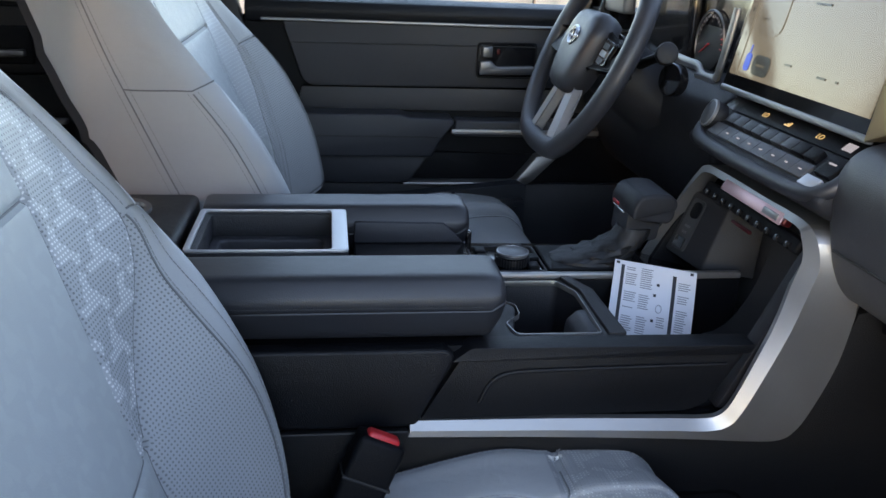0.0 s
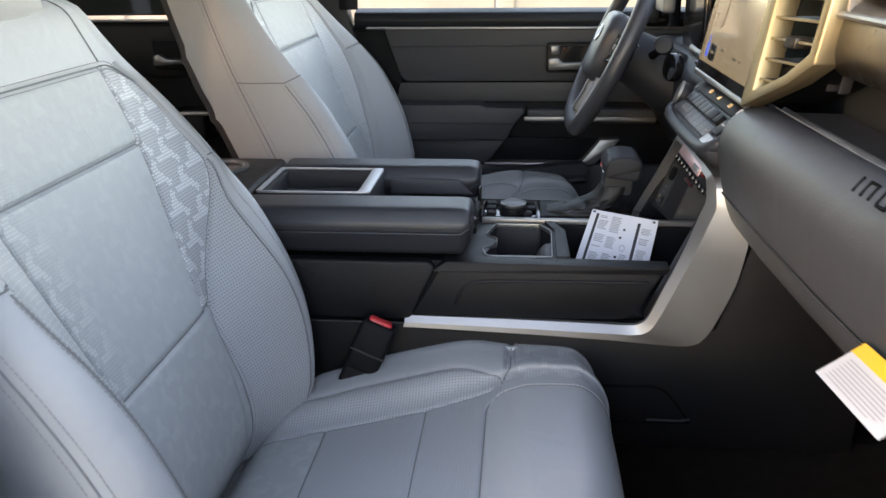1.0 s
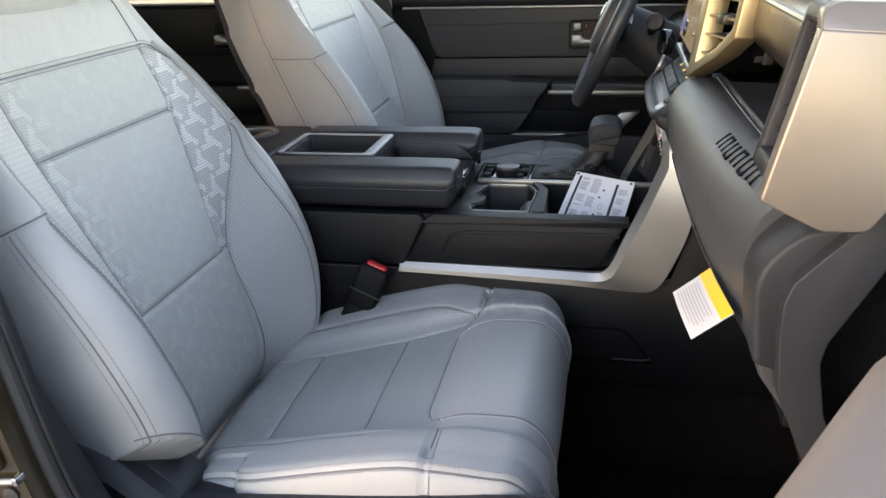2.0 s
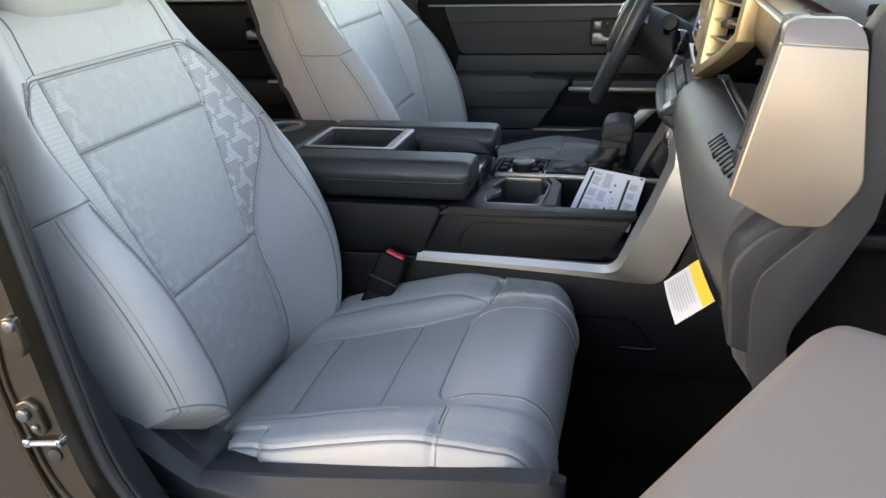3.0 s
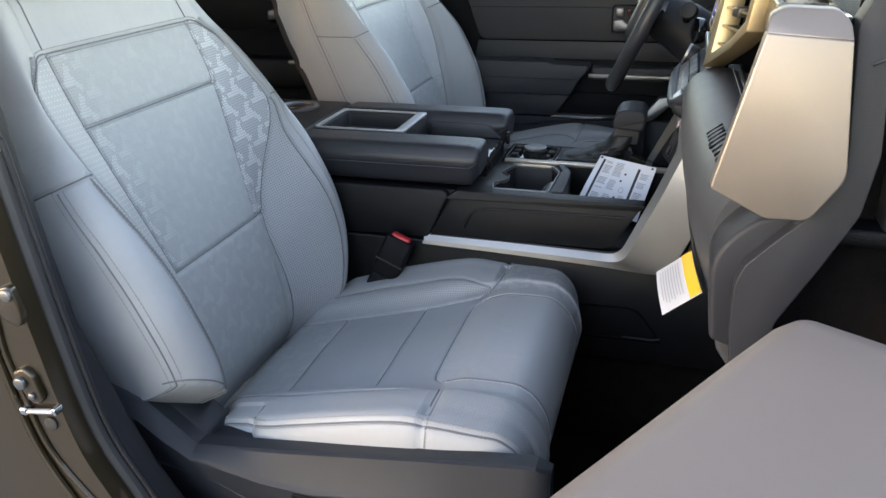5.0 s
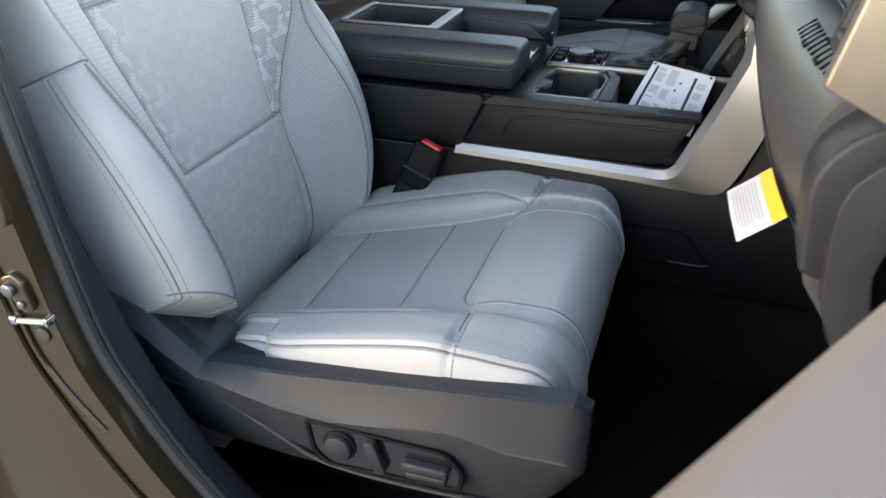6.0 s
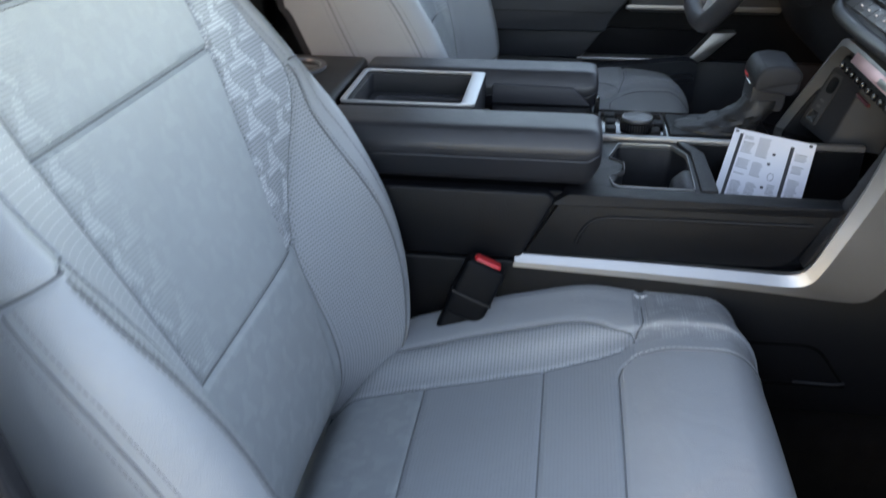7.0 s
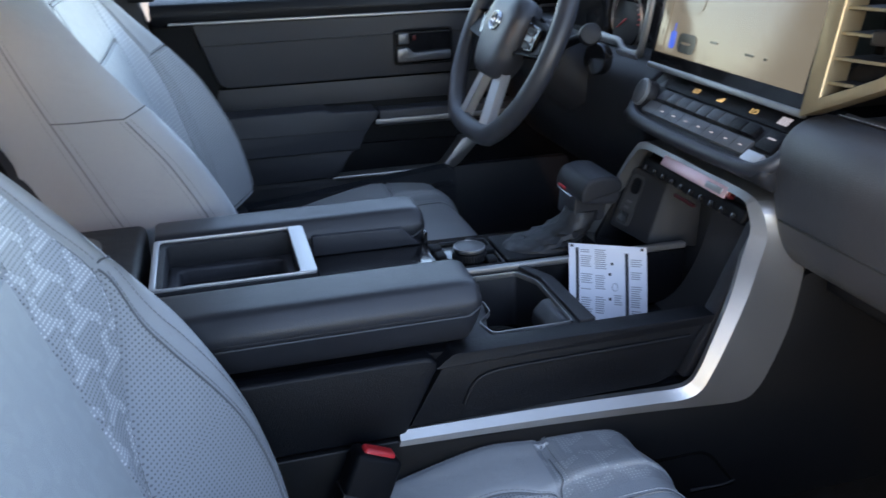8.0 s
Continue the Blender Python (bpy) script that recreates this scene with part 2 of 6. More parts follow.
bronze_panel = material("bronze_satin_panel", (0.034, 0.028, 0.022), 0.28, 0.3, vary=0.03, vary_scale=12)
spoke_silver = material("spoke_silver", (0.46, 0.46, 0.47), 0.36, 0.5, vary=0.05, vary_scale=20)
chrome = material("bright_chrome", (0.52, 0.52, 0.52), 0.2, 1.0, vary=0.03)
red_plastic = material("red_button_plastic", (0.62, 0.03, 0.035), 0.35, vary=0.06)
red_trim = material("red_metal_trim", (0.09, 0.010, 0.013), 0.3, 0.4, vary=0.08)
champagne = material("champagne_satin_trim", (0.240, 0.206, 0.178), 0.38, 0.7, vary=0.05, vary_scale=20)
door_leather = material("door_black_leather", (0.022, 0.023, 0.028), 0.46, wrinkle=0.2, vary=0.12, grain=0.5, grain_scale=800)
door_plastic = material("door_charcoal_plastic", (0.033, 0.034, 0.040), 0.46, vary=0.12, grain=0.5)
tag_paper = material("white_tag", (0.46, 0.46, 0.47), 0.6, vary=0.03)
ink_tag = material("tag_ink", (0.30, 0.30, 0.31), 0.6, vary=0.1)
carpet = material("black_carpet", (0.007, 0.0065, 0.0065), 0.95, spec=0.05, vary=0.4, vary_scale=40, grain=0.9, grain_scale=500)
bronze = material("bronze_body_paint", (0.048, 0.034, 0.018), 0.3, 0.5, vary=0.08, coat=0.6)
rubber = material("black_rubber_seal", (0.018, 0.018, 0.018), 0.6, vary=0.15)
seal_rubber = material("grey_rubber_seal", (0.040, 0.040, 0.041), 0.55, vary=0.12)
headliner = material("grey_headliner", (0.42, 0.42, 0.41), 0.95, vary=0.08, vary_scale=30)
paper = material("white_card", (0.70, 0.71, 0.76), 0.55, vary=0.03)
ink = material("dark_ink", (0.03, 0.03, 0.035), 0.6, vary=0.1)
ink_soft = material("grey_ink", (0.26, 0.265, 0.29), 0.6, vary=0.1)
yellow = material("yellow_print", (0.70, 0.40, 0.02), 0.5, vary=0.04)
screen_glow = glowing("lit_screen", (0.70, 0.66, 0.47), 0.036, 0.12)
screen_dim = glowing("lit_screen_panel", (0.60, 0.55, 0.38), 0.034, 0.12)
screen_blue = glowing("lit_blue", (0.03, 0.12, 0.75), 0.12)
screen_dark = material("screen_dark_mark", (0.03, 0.03, 0.028), 0.2, vary=0.02)
amber = glowing("amber_digits", (1.0, 0.72, 0.28), 0.11)
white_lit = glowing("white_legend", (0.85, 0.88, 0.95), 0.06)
gauge_print = glowing("gauge_print", (0.85, 0.88, 0.95), 0.022)
gauge_face = material("gauge_face", (0.010, 0.010, 0.012), 0.6, vary=0.05, spec=0.2)
end_plastic = material("coarse_grained_plastic", (0.020, 0.021, 0.0245), 0.5, vary=0.12, spec=0.3, grain=0.28, grain_scale=1200)
asphalt = material("grey_asphalt", (0.255, 0.25, 0.245), 0.9, vary=0.25, vary_scale=1.2, grain=0.8, grain_scale=120)
beige_wall = material("beige_block_wall", (0.42, 0.34, 0.27), 0.85, vary=0.2, vary_scale=2)

glass = bpy.data.materials.new("clear_glass")
glass.use_nodes = True
gp = glass.node_tree.nodes["Principled BSDF"]
gp.inputs["Base Color"].default_value = (0.9, 0.95, 0.93, 1)
gp.inputs["Roughness"].default_value = 0.02
gp.inputs["Transmission Weight"].default_value = 1.0
gp.inputs["IOR"].default_value = 1.05
tinted = bpy.data.materials.new("dark_privacy_glass")
tinted.use_nodes = True
gp = tinted.node_tree.nodes["Principled BSDF"]
gp.inputs["Base Color"].default_value = (0.03, 0.035, 0.035, 1)
gp.inputs["Roughness"].default_value = 0.05


# ---- building helpers ----
def part(name, bm, mat, parent=None, label="", smooth=35):
    me = bpy.data.meshes.new(name)
    bmesh.ops.recalc_face_normals(bm, faces=bm.faces)
    for f in bm.faces:
        f.smooth = smooth > 0
    if smooth:
        lim = radians(smooth)
        for e in bm.edges:
            e.smooth = e.is_manifold and e.calc_face_angle(9) < lim
    bm.to_mesh(me)
    bm.free()
    me.materials.append(mat)
    ob = new(name, me)
    if parent is not None:
        ob.parent = parent
    if label:
        ob["label"] = label
    return ob


def thing(name, label, category, group="", kind="", at=(0, 0, 0)):
    ob = new(name)
    ob.empty_display_size = 0.05
    return tagged(ob, label, category, group, kind)


def bevelled(bm, r, seg=3, angle=30):
    if r > 0:
        es = [e for e in bm.edges if e.is_manifold and e.calc_face_angle(0) > radians(angle)]
        bmesh.ops.bevel(bm, geom=es, offset=r, segments=seg, profile=0.5, affect="EDGES", clamp_overlap=True)
    return bm


def box(lo, hi, r=0.004, seg=3, turn=None):
    bm = bmesh.new()
    bmesh.ops.create_cube(bm, size=1)
    c = [(a + b) / 2 for a, b in zip(lo, hi)]
    s = [abs(b - a) for a, b in zip(lo, hi)]
    for v in bm.verts:
        v.co = Vector((v.co.x * s[0], v.co.y * s[1], v.co.z * s[2]))
    bevelled(bm, r, seg)
    m = Matrix.Translation(c)
    if turn is not None:
        m = m @ turn
    bmesh.ops.transform(bm, matrix=m, verts=bm.verts)
    return bm


def prism(outline, axis, lo, hi, r=0.003, seg=2, angle=30):
    """A plate: an outline in the plane across the axis, from lo to hi along it. Outline (a, b): y: x, z; x: y, z; z: x, y."""
    bm = bmesh.new()

    def at(a, b, k):
        return {"y": (a, k, b), "x": (k, a, b), "z": (a, b, k)}[axis]
    low = [bm.verts.new(at(a, b, lo)) for a, b in outline]
    high = [bm.verts.new(at(a, b, hi)) for a, b in outline]
    n = len(outline)
    bm.faces.new(low)
    bm.faces.new(high[::-1])
    for i in range(n):
        bm.faces.new((low[i], low[(i + 1) % n], high[(i + 1) % n], high[i]))
    bmesh.ops.recalc_face_normals(bm, faces=bm.faces)
    return bevelled(bm, r, seg, angle)


def ring_plate(outer, inner, axis, lo, hi, r=0.002, seg=2):
    """A frame between two outlines of the same number of corners."""
    bm = bmesh.new()

    def at(a, b, k):
        return {"y": (a, k, b), "x": (k, a, b), "z": (a, b, k)}[axis]
    q = [[bm.verts.new(at(a, b, k)) for a, b in o] for o in (outer, inner) for k in (lo, hi)]
    n = len(outer)
    for i in range(n):
        j = (i + 1) % n
        bm.faces.new((q[0][i], q[0][j], q[1][j], q[1][i]))
        bm.faces.new((q[2][i], q[2][j], q[3][j], q[3][i]))
        bm.faces.new((q[0][i], q[0][j], q[2][j], q[2][i]))
        bm.faces.new((q[1][i], q[1][j], q[3][j], q[3][i]))
    bmesh.ops.recalc_face_normals(bm, faces=bm.faces)
    return bevelled(bm, r, seg)


def smooth_path(pts, n=8, closed=False):
    """Points on a smooth curve through pts."""
    p = [Vector(q) for q in pts]
    out = []
    k = len(p)
    for i in range(k if closed else k - 1):
        if closed:
            a, b, c, d = p[(i - 1) % k], p[i], p[(i + 1) % k], p[(i + 2) % k]
        else:
            a, b, c, d = p[max(i - 1, 0)], p[i], p[i + 1], p[min(i + 2, k - 1)]
        for j in range(n):
            t = j / n
            out.append(0.5 * (2 * b + (c - a) * t + (2 * a - 5 * b + 4 * c - d) * t * t + (3 * b - a - 3 * c + d) * t ** 3))
    if not closed:
        out.append(p[-1])
    return out


def loft(rings, closed=True, caps=True, cyclic=False):
    bm = bmesh.new()
    vs = [[bm.verts.new(p) for p in r] for r in rings]
    n = len(rings[0])
    for i in range(len(vs) if cyclic else len(vs) - 1):
        a, b = vs[i], vs[(i + 1) % len(vs)]
        for j in range(n if closed else n - 1):
            bm.faces.new((a[j], a[(j + 1) % n], b[(j + 1) % n], b[j]))
    if caps and closed and not cyclic:
        bm.faces.new(vs[0][::-1])
        bm.faces.new(vs[-1])
    return bm


def tube(pts, radius, sides=10, closed=False, flat=1.0, up=(0, 0, 1)):
    """A rod along points; radius: one number or one for each point."""
    p = [Vector(q) for q in pts]
    k = len(p)
    rings = []
    for i in range(k):
        a = p[(i - 1) % k] if closed else p[max(i - 1, 0)]
        b = p[(i + 1) % k] if closed else p[min(i + 1, k - 1)]
        d = (b - a).normalized()
        s = d.cross(Vector(up))
        if s.length < 1e-4:
            s = d.cross(Vector((1, 0, 0)))
        s.normalize()
        w = s.cross(d).normalized()
        r = radius[i] if isinstance(radius, (list, tuple)) else radius
        rings.append([p[i] + r * math.cos(t) * s + r * flat * math.sin(t) * w for t in (2 * math.pi * j / sides for j in range(sides))])
    return loft(rings, cyclic=closed)


def disc(centre, normal, radius, depth, r=0.002, sides=36):
    """A round button or knob: a short cylinder along normal from centre."""
    bm = bmesh.new()
    bmesh.ops.create_cone(bm, cap_ends=True, segments=sides, radius1=radius, radius2=radius, depth=depth)
    bevelled(bm, r, 2, 50)
    q = Vector(normal).to_track_quat("Z", "Y").to_matrix().to_4x4()
    bmesh.ops.transform(bm, matrix=Matrix.Translation(Vector(centre) + Vector(normal).normalized() * depth / 2) @ q, verts=bm.verts)
    return bm


def rounded(outline, r, seg=4):
    """An outline with its corners rounded off; r: one number or one for each corner."""
    out = []
    n = len(outline)
    for i, p in enumerate(outline):
        rr = r[i] if isinstance(r, (list, tuple)) else r
        a, b, c = Vector(outline[i - 1]), Vector(p), Vector(outline[(i + 1) % n])
        if rr <= 0:
            out.append(tuple(b))
            continue
        da, dc = (a - b), (c - b)
        k = min(rr, da.length * 0.45, dc.length * 0.45)
        s, e = b + da.normalized() * k, b + dc.normalized() * k
        for j in range(seg + 1):
            t = j / seg
            out.append(tuple((1 - t) ** 2 * s + 2 * t * (1 - t) * b + t * t * e))
    return out


def lerp_table(table, x):
    """Smooth reading of a table of (x, value)."""
    xs = [a for a, _ in table]
    if x <= xs[0]:
        return table[0][1]
    for (a, p), (b, q) in zip(table, table[1:]):
        if x <= b:
            t = (x - a) / (b - a)
            t = t * t * (3 - 2 * t)
            return p + (q - p) * t
    return table[-1][1]


def write_uv(bm, uvs, name="UVMap"):
    layer = bm.loops.layers.uv.new(name)
    for f in bm.faces:
        for lp in f.loops:
            lp[layer].uv = uvs[lp.vert.index]


def patch(surface, cols, rows, metric):
    """An open sheet over a surface(s, v), with metric UV."""
    bm = bmesh.new()
    grid, uvs, shares = [], [], []
    for v in rows:
        line = []
        for s in cols:
            line.append(bm.verts.new(surface(s, v)))
            uvs.append(metric(s, v))
            shares.append((s, v))
        grid.append(line)
    bm.verts.index_update()
    for a, b in zip(grid, grid[1:]):
        for i in range(len(cols) - 1):
            bm.faces.new((a[i], a[i + 1], b[i + 1], b[i]))
    write_uv(bm, uvs)
    write_uv(bm, shares, "share")
    return bm


def stitches(paths, length=0.0038, gap=0.0016, r=0.0006):
    """Rows of short threads along paths of points."""
    bm = bmesh.new()
    for path in paths:
        p = [Vector(q) for q in path]
        acc, on = 0.0, 0.0
        for a, b in zip(p, p[1:]):
            d = b - a
            ln = d.length
            if ln < 1e-6:
                continue
            dn = d / ln
            s = dn.cross(Vector((0.31, 0.87, 0.4))).normalized() * r
            w = dn.cross(s.normalized()) * r
            x = acc
            while x < ln:
                q0, q1 = a + dn * x, a + dn * (x + length)
                ring = [[bm.verts.new(q + k) for k in (s, w, -s, -w)] for q in (q0, q1)]
                for j in range(4):
                    bm.faces.new((ring[0][j], ring[0][(j + 1) % 4], ring[1][(j + 1) % 4], ring[1][j]))
                bm.faces.new(ring[0][::-1])
                bm.faces.new(ring[1])
                x += length + gap
            acc = x - ln
    return bm


# ---- seats ----
BACK_UP, BACK_N = Vector((-0.41, 0, 0.912)), Vector((0.912, 0, 0.41))
BACK_E = [(-0.09, 0.070), (0.0, 0.074), (0.13, 0.088), (0.34, 0.146), (0.43, 0.150), (0.60, 0.135)]
BACK_E_OUT = [(-0.09, 0.105), (0.0, 0.115), (0.13, 0.130), (0.34, 0.152), (0.43, 0.152), (0.60, 0.135)]
BACK_M = [(-0.09, 0.112), (0.02, 0.108), (0.13, 0.122), (0.275, 0.224), (0.34, 0.226), (0.40, 0.212), (0.437, 0.186), (0.60, 0.155)]
BACK_M_OUT = [(-0.09, 0.142), (0.02, 0.150), (0.13, 0.164), (0.275, 0.206), (0.34, 0.210), (0.40, 0.202), (0.437, 0.178), (0.60, 0.152)]
BACK_R = [(-0.09, 0.150), (-0.03, 0.180), (0.05, 0.208), (0.15, 0.218), (0.26, 0.230), (0.36, 0.232), (0.45, 0.204), (0.60, 0.162)]
BACK_W = [(-0.09, 0.165), (-0.04, 0.205), (0.05, 0.242), (0.18, 0.252), (0.28, 0.249), (0.36, 0.243), (0.45, 0.219), (0.52, 0.195), (0.60, 0.165)]
BACK_B = [(-0.09, 0.000), (-0.035, 0.046), (0.08, 0.074), (0.20, 0.074), (0.28, 0.058), (0.36, 0.036), (0.45, 0.018), (0.60, 0.006)]
BACK_H = [(-0.09, -0.080), (-0.075, -0.062), (-0.058, -0.042), (-0.035, -0.024), (0.0, -0.010), (0.06, 0.002), (0.13, 0.009), (0.34, 0.014), (0.60, 0.015)]
# how far up its bolster the inner seam runs
BACK_F = [(-0.09, 0.10), (0.02, 0.04), (0.13, -0.06), (0.20, 0.16), (0.275, 0.66), (0.34, 0.60), (0.437, 0.50), (0.60, 0.50)]
BACK_ROWS = (0.13, 0.34, 0.437)
EDGE_SEAM = [(-0.09, 2.92), (0.05, 2.92), (0.13, 2.84), (0.20, 2.60), (0.255, 2.22), (0.29, 2.03)]


def line_table(table, x):
    """Straight reading of a table of (x, value)."""
    x = min(max(x, table[0][0]), table[-1][0])
    for (a, p), (b, q) in zip(table, table[1:]):
        if x <= b:
            return p + (q - p) * (x - a) / (b - a)


def curve_table(table, x):
    """Cubic reading of a table of (x, value), with no steps at its knots."""
    n = len(table)
    if x <= table[0][0]:
        return table[0][1]
    if x >= table[-1][0]:
        return table[-1][1]
    i = next(k for k in range(n - 1) if x <= table[k + 1][0])

    def slope(k):
        if k in (0, n - 1):
            a, b = (0, 1) if k == 0 else (n - 2, n - 1)
        else:
            a, b = k - 1, k + 1
        return (table[b][1] - table[a][1]) / (table[b][0] - table[a][0])
    (x0, p), (x1, q) = table[i], table[i + 1]
    d = x1 - x0
    t = (x - x0) / d
    return (2 * t ** 3 - 3 * t * t + 1) * p + (t ** 3 - 2 * t * t + t) * d * slope(i) + (3 * t * t - 2 * t ** 3) * q + (t ** 3 - t * t) * d * slope(i + 1)


def spline(points, s):
    i = min(int(s), len(points) - 2)
    t = s - i
    a, b = points[max(i - 1, 0)], points[i]
    c, d = points[i + 1], points[min(i + 2, len(points) - 1)]
    return tuple(0.5 * (2 * b[k] + (c[k] - a[k]) * t + (2 * a[k] - 5 * b[k] + 4 * c[k] - d[k]) * t * t + (3 * b[k] - a[k] - 3 * c[k] + d[k]) * t ** 3) for k in (0, 1))


def dip(d, depth, width=0.0024):
    return 0.85 * depth * math.exp(-(d / width) ** 2)


def back_profile(s, v):
    a = abs(s)
    out = s < 0
    e, m, r, w, b = (curve_table(k, v) for k in (BACK_E_OUT if out else BACK_E, BACK_M_OUT if out else BACK_M, BACK_R, BACK_W, BACK_B))
    if out:
        b *= 1.22
        low = min(1.0, max(0.0, (0.42 - v) / 0.20))
        low = low * low * (3 - 2 * low)
        t = min(1.0, max(0.0, (0.10 - v) / 0.12))
        w = (w + (0.246 - w) * t) * (1 + 0.13 * low)
        r = (r + (0.206 - r) * t) * (1 + 0.10 * low)
    h0 = curve_table(BACK_H, v)
    pts = [(0, h0 - 0.002), (e, h0 + 0.001), (m, h0 + (b - h0) * (min(0.5, 0.34 * (m - e) / 0.045) if out else curve_table(BACK_F, v))),
           (r, b), (w, b - 0.030), (w - 0.003, -0.050), (w - 0.022, -0.118)]
    if v < 0.13 and out:
        t = min(1.0, (0.13 - v) / 0.13)
        t = t * t * (3 - 2 * t)
        pts[2] = (m, pts[2][1] + (h0 + 0.006 - pts[2][1]) * t * 0.8)
    u, h = spline(pts, a)
    if 0.13 < v < 0.437:
        h -= dip(abs(u - pts[1][0]), 0.004)
    if v < 0.437:
        h -= dip(abs(u - pts[2][0]), 0.006, 0.003)
    for row in BACK_ROWS:
        if (row < 0.2 and -1.03 < s < 2.03) or (0.2 < row < 0.4 and a < 1.02) or (row > 0.4 and a < 1.04):
            h -= dip(abs(v - row), 0.0055 if row < 0.4 else 0.003, 0.003)
    if a > 3:
        u -= dip(abs(v - 0.288), 0.004, 0.003) if a < 5 and out else 0
    elif a > 2.2:
        h -= dip(abs(v - 0.288), 0.005 if out else 0.002, 0.003)
    if a < 1:
        h += 0.005 * math.cos(a * math.pi / 2) * (1 if v > 0.13 else max(0.0, 1 + (v - 0.13) / 0.1))
    return u, h


def back_surface(centre, mirror):
    base = Vector((-0.172, centre, 0.40))

    def surface(s, v, lift=0.0):
        u, h = back_profile(s, min(v, 0.495))
        vv = v
        if v > 0.495:
            a = min(1.0, (v - 0.495) / 0.08) * math.pi / 2
            vv = 0.495 + 0.05 * math.sin(a)
            h -= (h + 0.06) * (1 - math.cos(a)) * 0.95
            u *= 1 - 0.16 * (1 - math.cos(a))
        cut = -0.014 + max(0.0, u - 0.220) * 0.85
        if v < cut and s < -1.9:
            # the outer bolster ends in a flat underside above the cushion
            k = min(1.0, (-1.9 - s) / 0.5)
            a = min(1.0, (cut - v) / 0.07) * math.pi / 2
            vv += k * (cut - 0.010 * math.sin(a) - vv)
            h -= k * (h + 0.06) * (1 - math.cos(a)) ** 0.8
        return base + BACK_UP * vv + BACK_N * (h + lift) + Vector((0, math.copysign(u, s) * mirror, 0))
    return surface


CUSH_B = [(-0.22, 0.028), (-0.12, 0.031), (0.03, 0.033), (0.09, 0.030), (0.15, 0.014), (0.24, 0.008), (0.45, 0.002)]
CUSH_B_OUT = [(-0.22, 0.034), (-0.12, 0.036), (0.03, 0.038), (0.12, 0.034), (0.16, 0.026), (0.24, 0.016), (0.45, 0.002)]
CUSH_Z = [(-0.25, 0.300), (-0.19, 0.320), (-0.109, 0.340), (0.035, 0.376), (0.137, 0.400), (0.20, 0.406), (0.30, 0.404)]
CUSH_E = [(-0.22, 0.105), (-0.109, 0.112), (0.035, 0.118), (0.10, 0.130), (0.15, 0.145), (0.45, 0.145)]


def face_edge(q):
    """Where the perforated bolster face ends: it closes in an arc towards the front."""
    t = min(1.0, max(0.0, (q - 0.05) / 0.09))
    return 1.02 + 1.28 * math.sqrt(max(0.0, 1 - t ** 2.4))


def front_seam(s):
    """Where the seat insert ends: the seam turns forwards near its sides."""
    t = min(1.0, max(0.0, (abs(s) - 0.62) / 0.18))
    return 0.122 + 0.018 * (1 - math.sqrt(1 - t * t)) + 0.0001 * t


def cush_profile(s, q):
    a = abs(s)
    k = curve_table(CUSH_B_OUT if s < 0 else CUSH_B, q)
    e = curve_table(CUSH_E, q)
    w = curve_table([(-0.22, 0.222), (-0.09, 0.240), (-0.04, 0.252), (0.20, 0.254), (0.30, 0.240), (0.45, 0.222)], q)
    r = 0.208 * w / 0.253
    pts = [(0, 0), (e, 0.003), (e + (r - e) * 0.42, 0.66 * k + 0.003), (r, k), (w - 0.011, 0.90 * k), (w + 0.002, -0.024), (w - 0.004, -0.10)]
    u, h = spline(pts, a)
    if q < 0.13:
        h -= dip(abs(u - e), 0.004)
    if 1.2 < a < 2.6 and q < 0.14:
        h -= dip(abs(a - face_edge(q)) * 0.03, 0.003)
    if 2.9 < a and q < 0.30:
        h -= dip(abs(a - 4.0) * 0.03, 0.003)
    for row, dp in ((-0.085, 0.002), (0.045, 0.003), (front_seam(s), 0.003)):
        if a < (1.03 if row < 0.1 else 0.8):
            h -= dip(abs(q - row), dp, 0.0024)
    if a > 3.0:
        h -= dip(abs(q - 0.150), 0.004) if a < 4.2 else 0
        u -= dip(abs(q - 0.150), 0.004) if a >= 3.6 else 0
    if a > 2.8 and s < 0:
        # the small rear lobe of the outer bolster
        h -= dip(abs(q + 0.072), 0.007, 0.005) * min(1.0, a - 2.8) if a < 4.2 else 0
        u -= dip(abs(q + 0.072), 0.007, 0.005) if a >= 3.6 else 0
        lobe = min(1.0, max(0.0, (-0.066 - q) / 0.012))
        u -= 0.007 * lobe if a > 3.6 else 0
        h -= 0.004 * lobe
    if a < 1:
        h += 0.005 * math.cos(a * math.pi / 2)
    rise = min(1.0, max(0.0, (q - 0.118) / 0.06))
    h += 0.010 * rise * rise * (3 - 2 * rise) * max(0.0, min(1.0, (3.6 - a) / 1.6))
    if 1.0 < a < 3.6:
        h -= dip(abs(q - 0.150), 0.003 if s < 0 else 0.006, 0.006) * min(1.0, (a - 1.0) / 1.5)
    return u, h


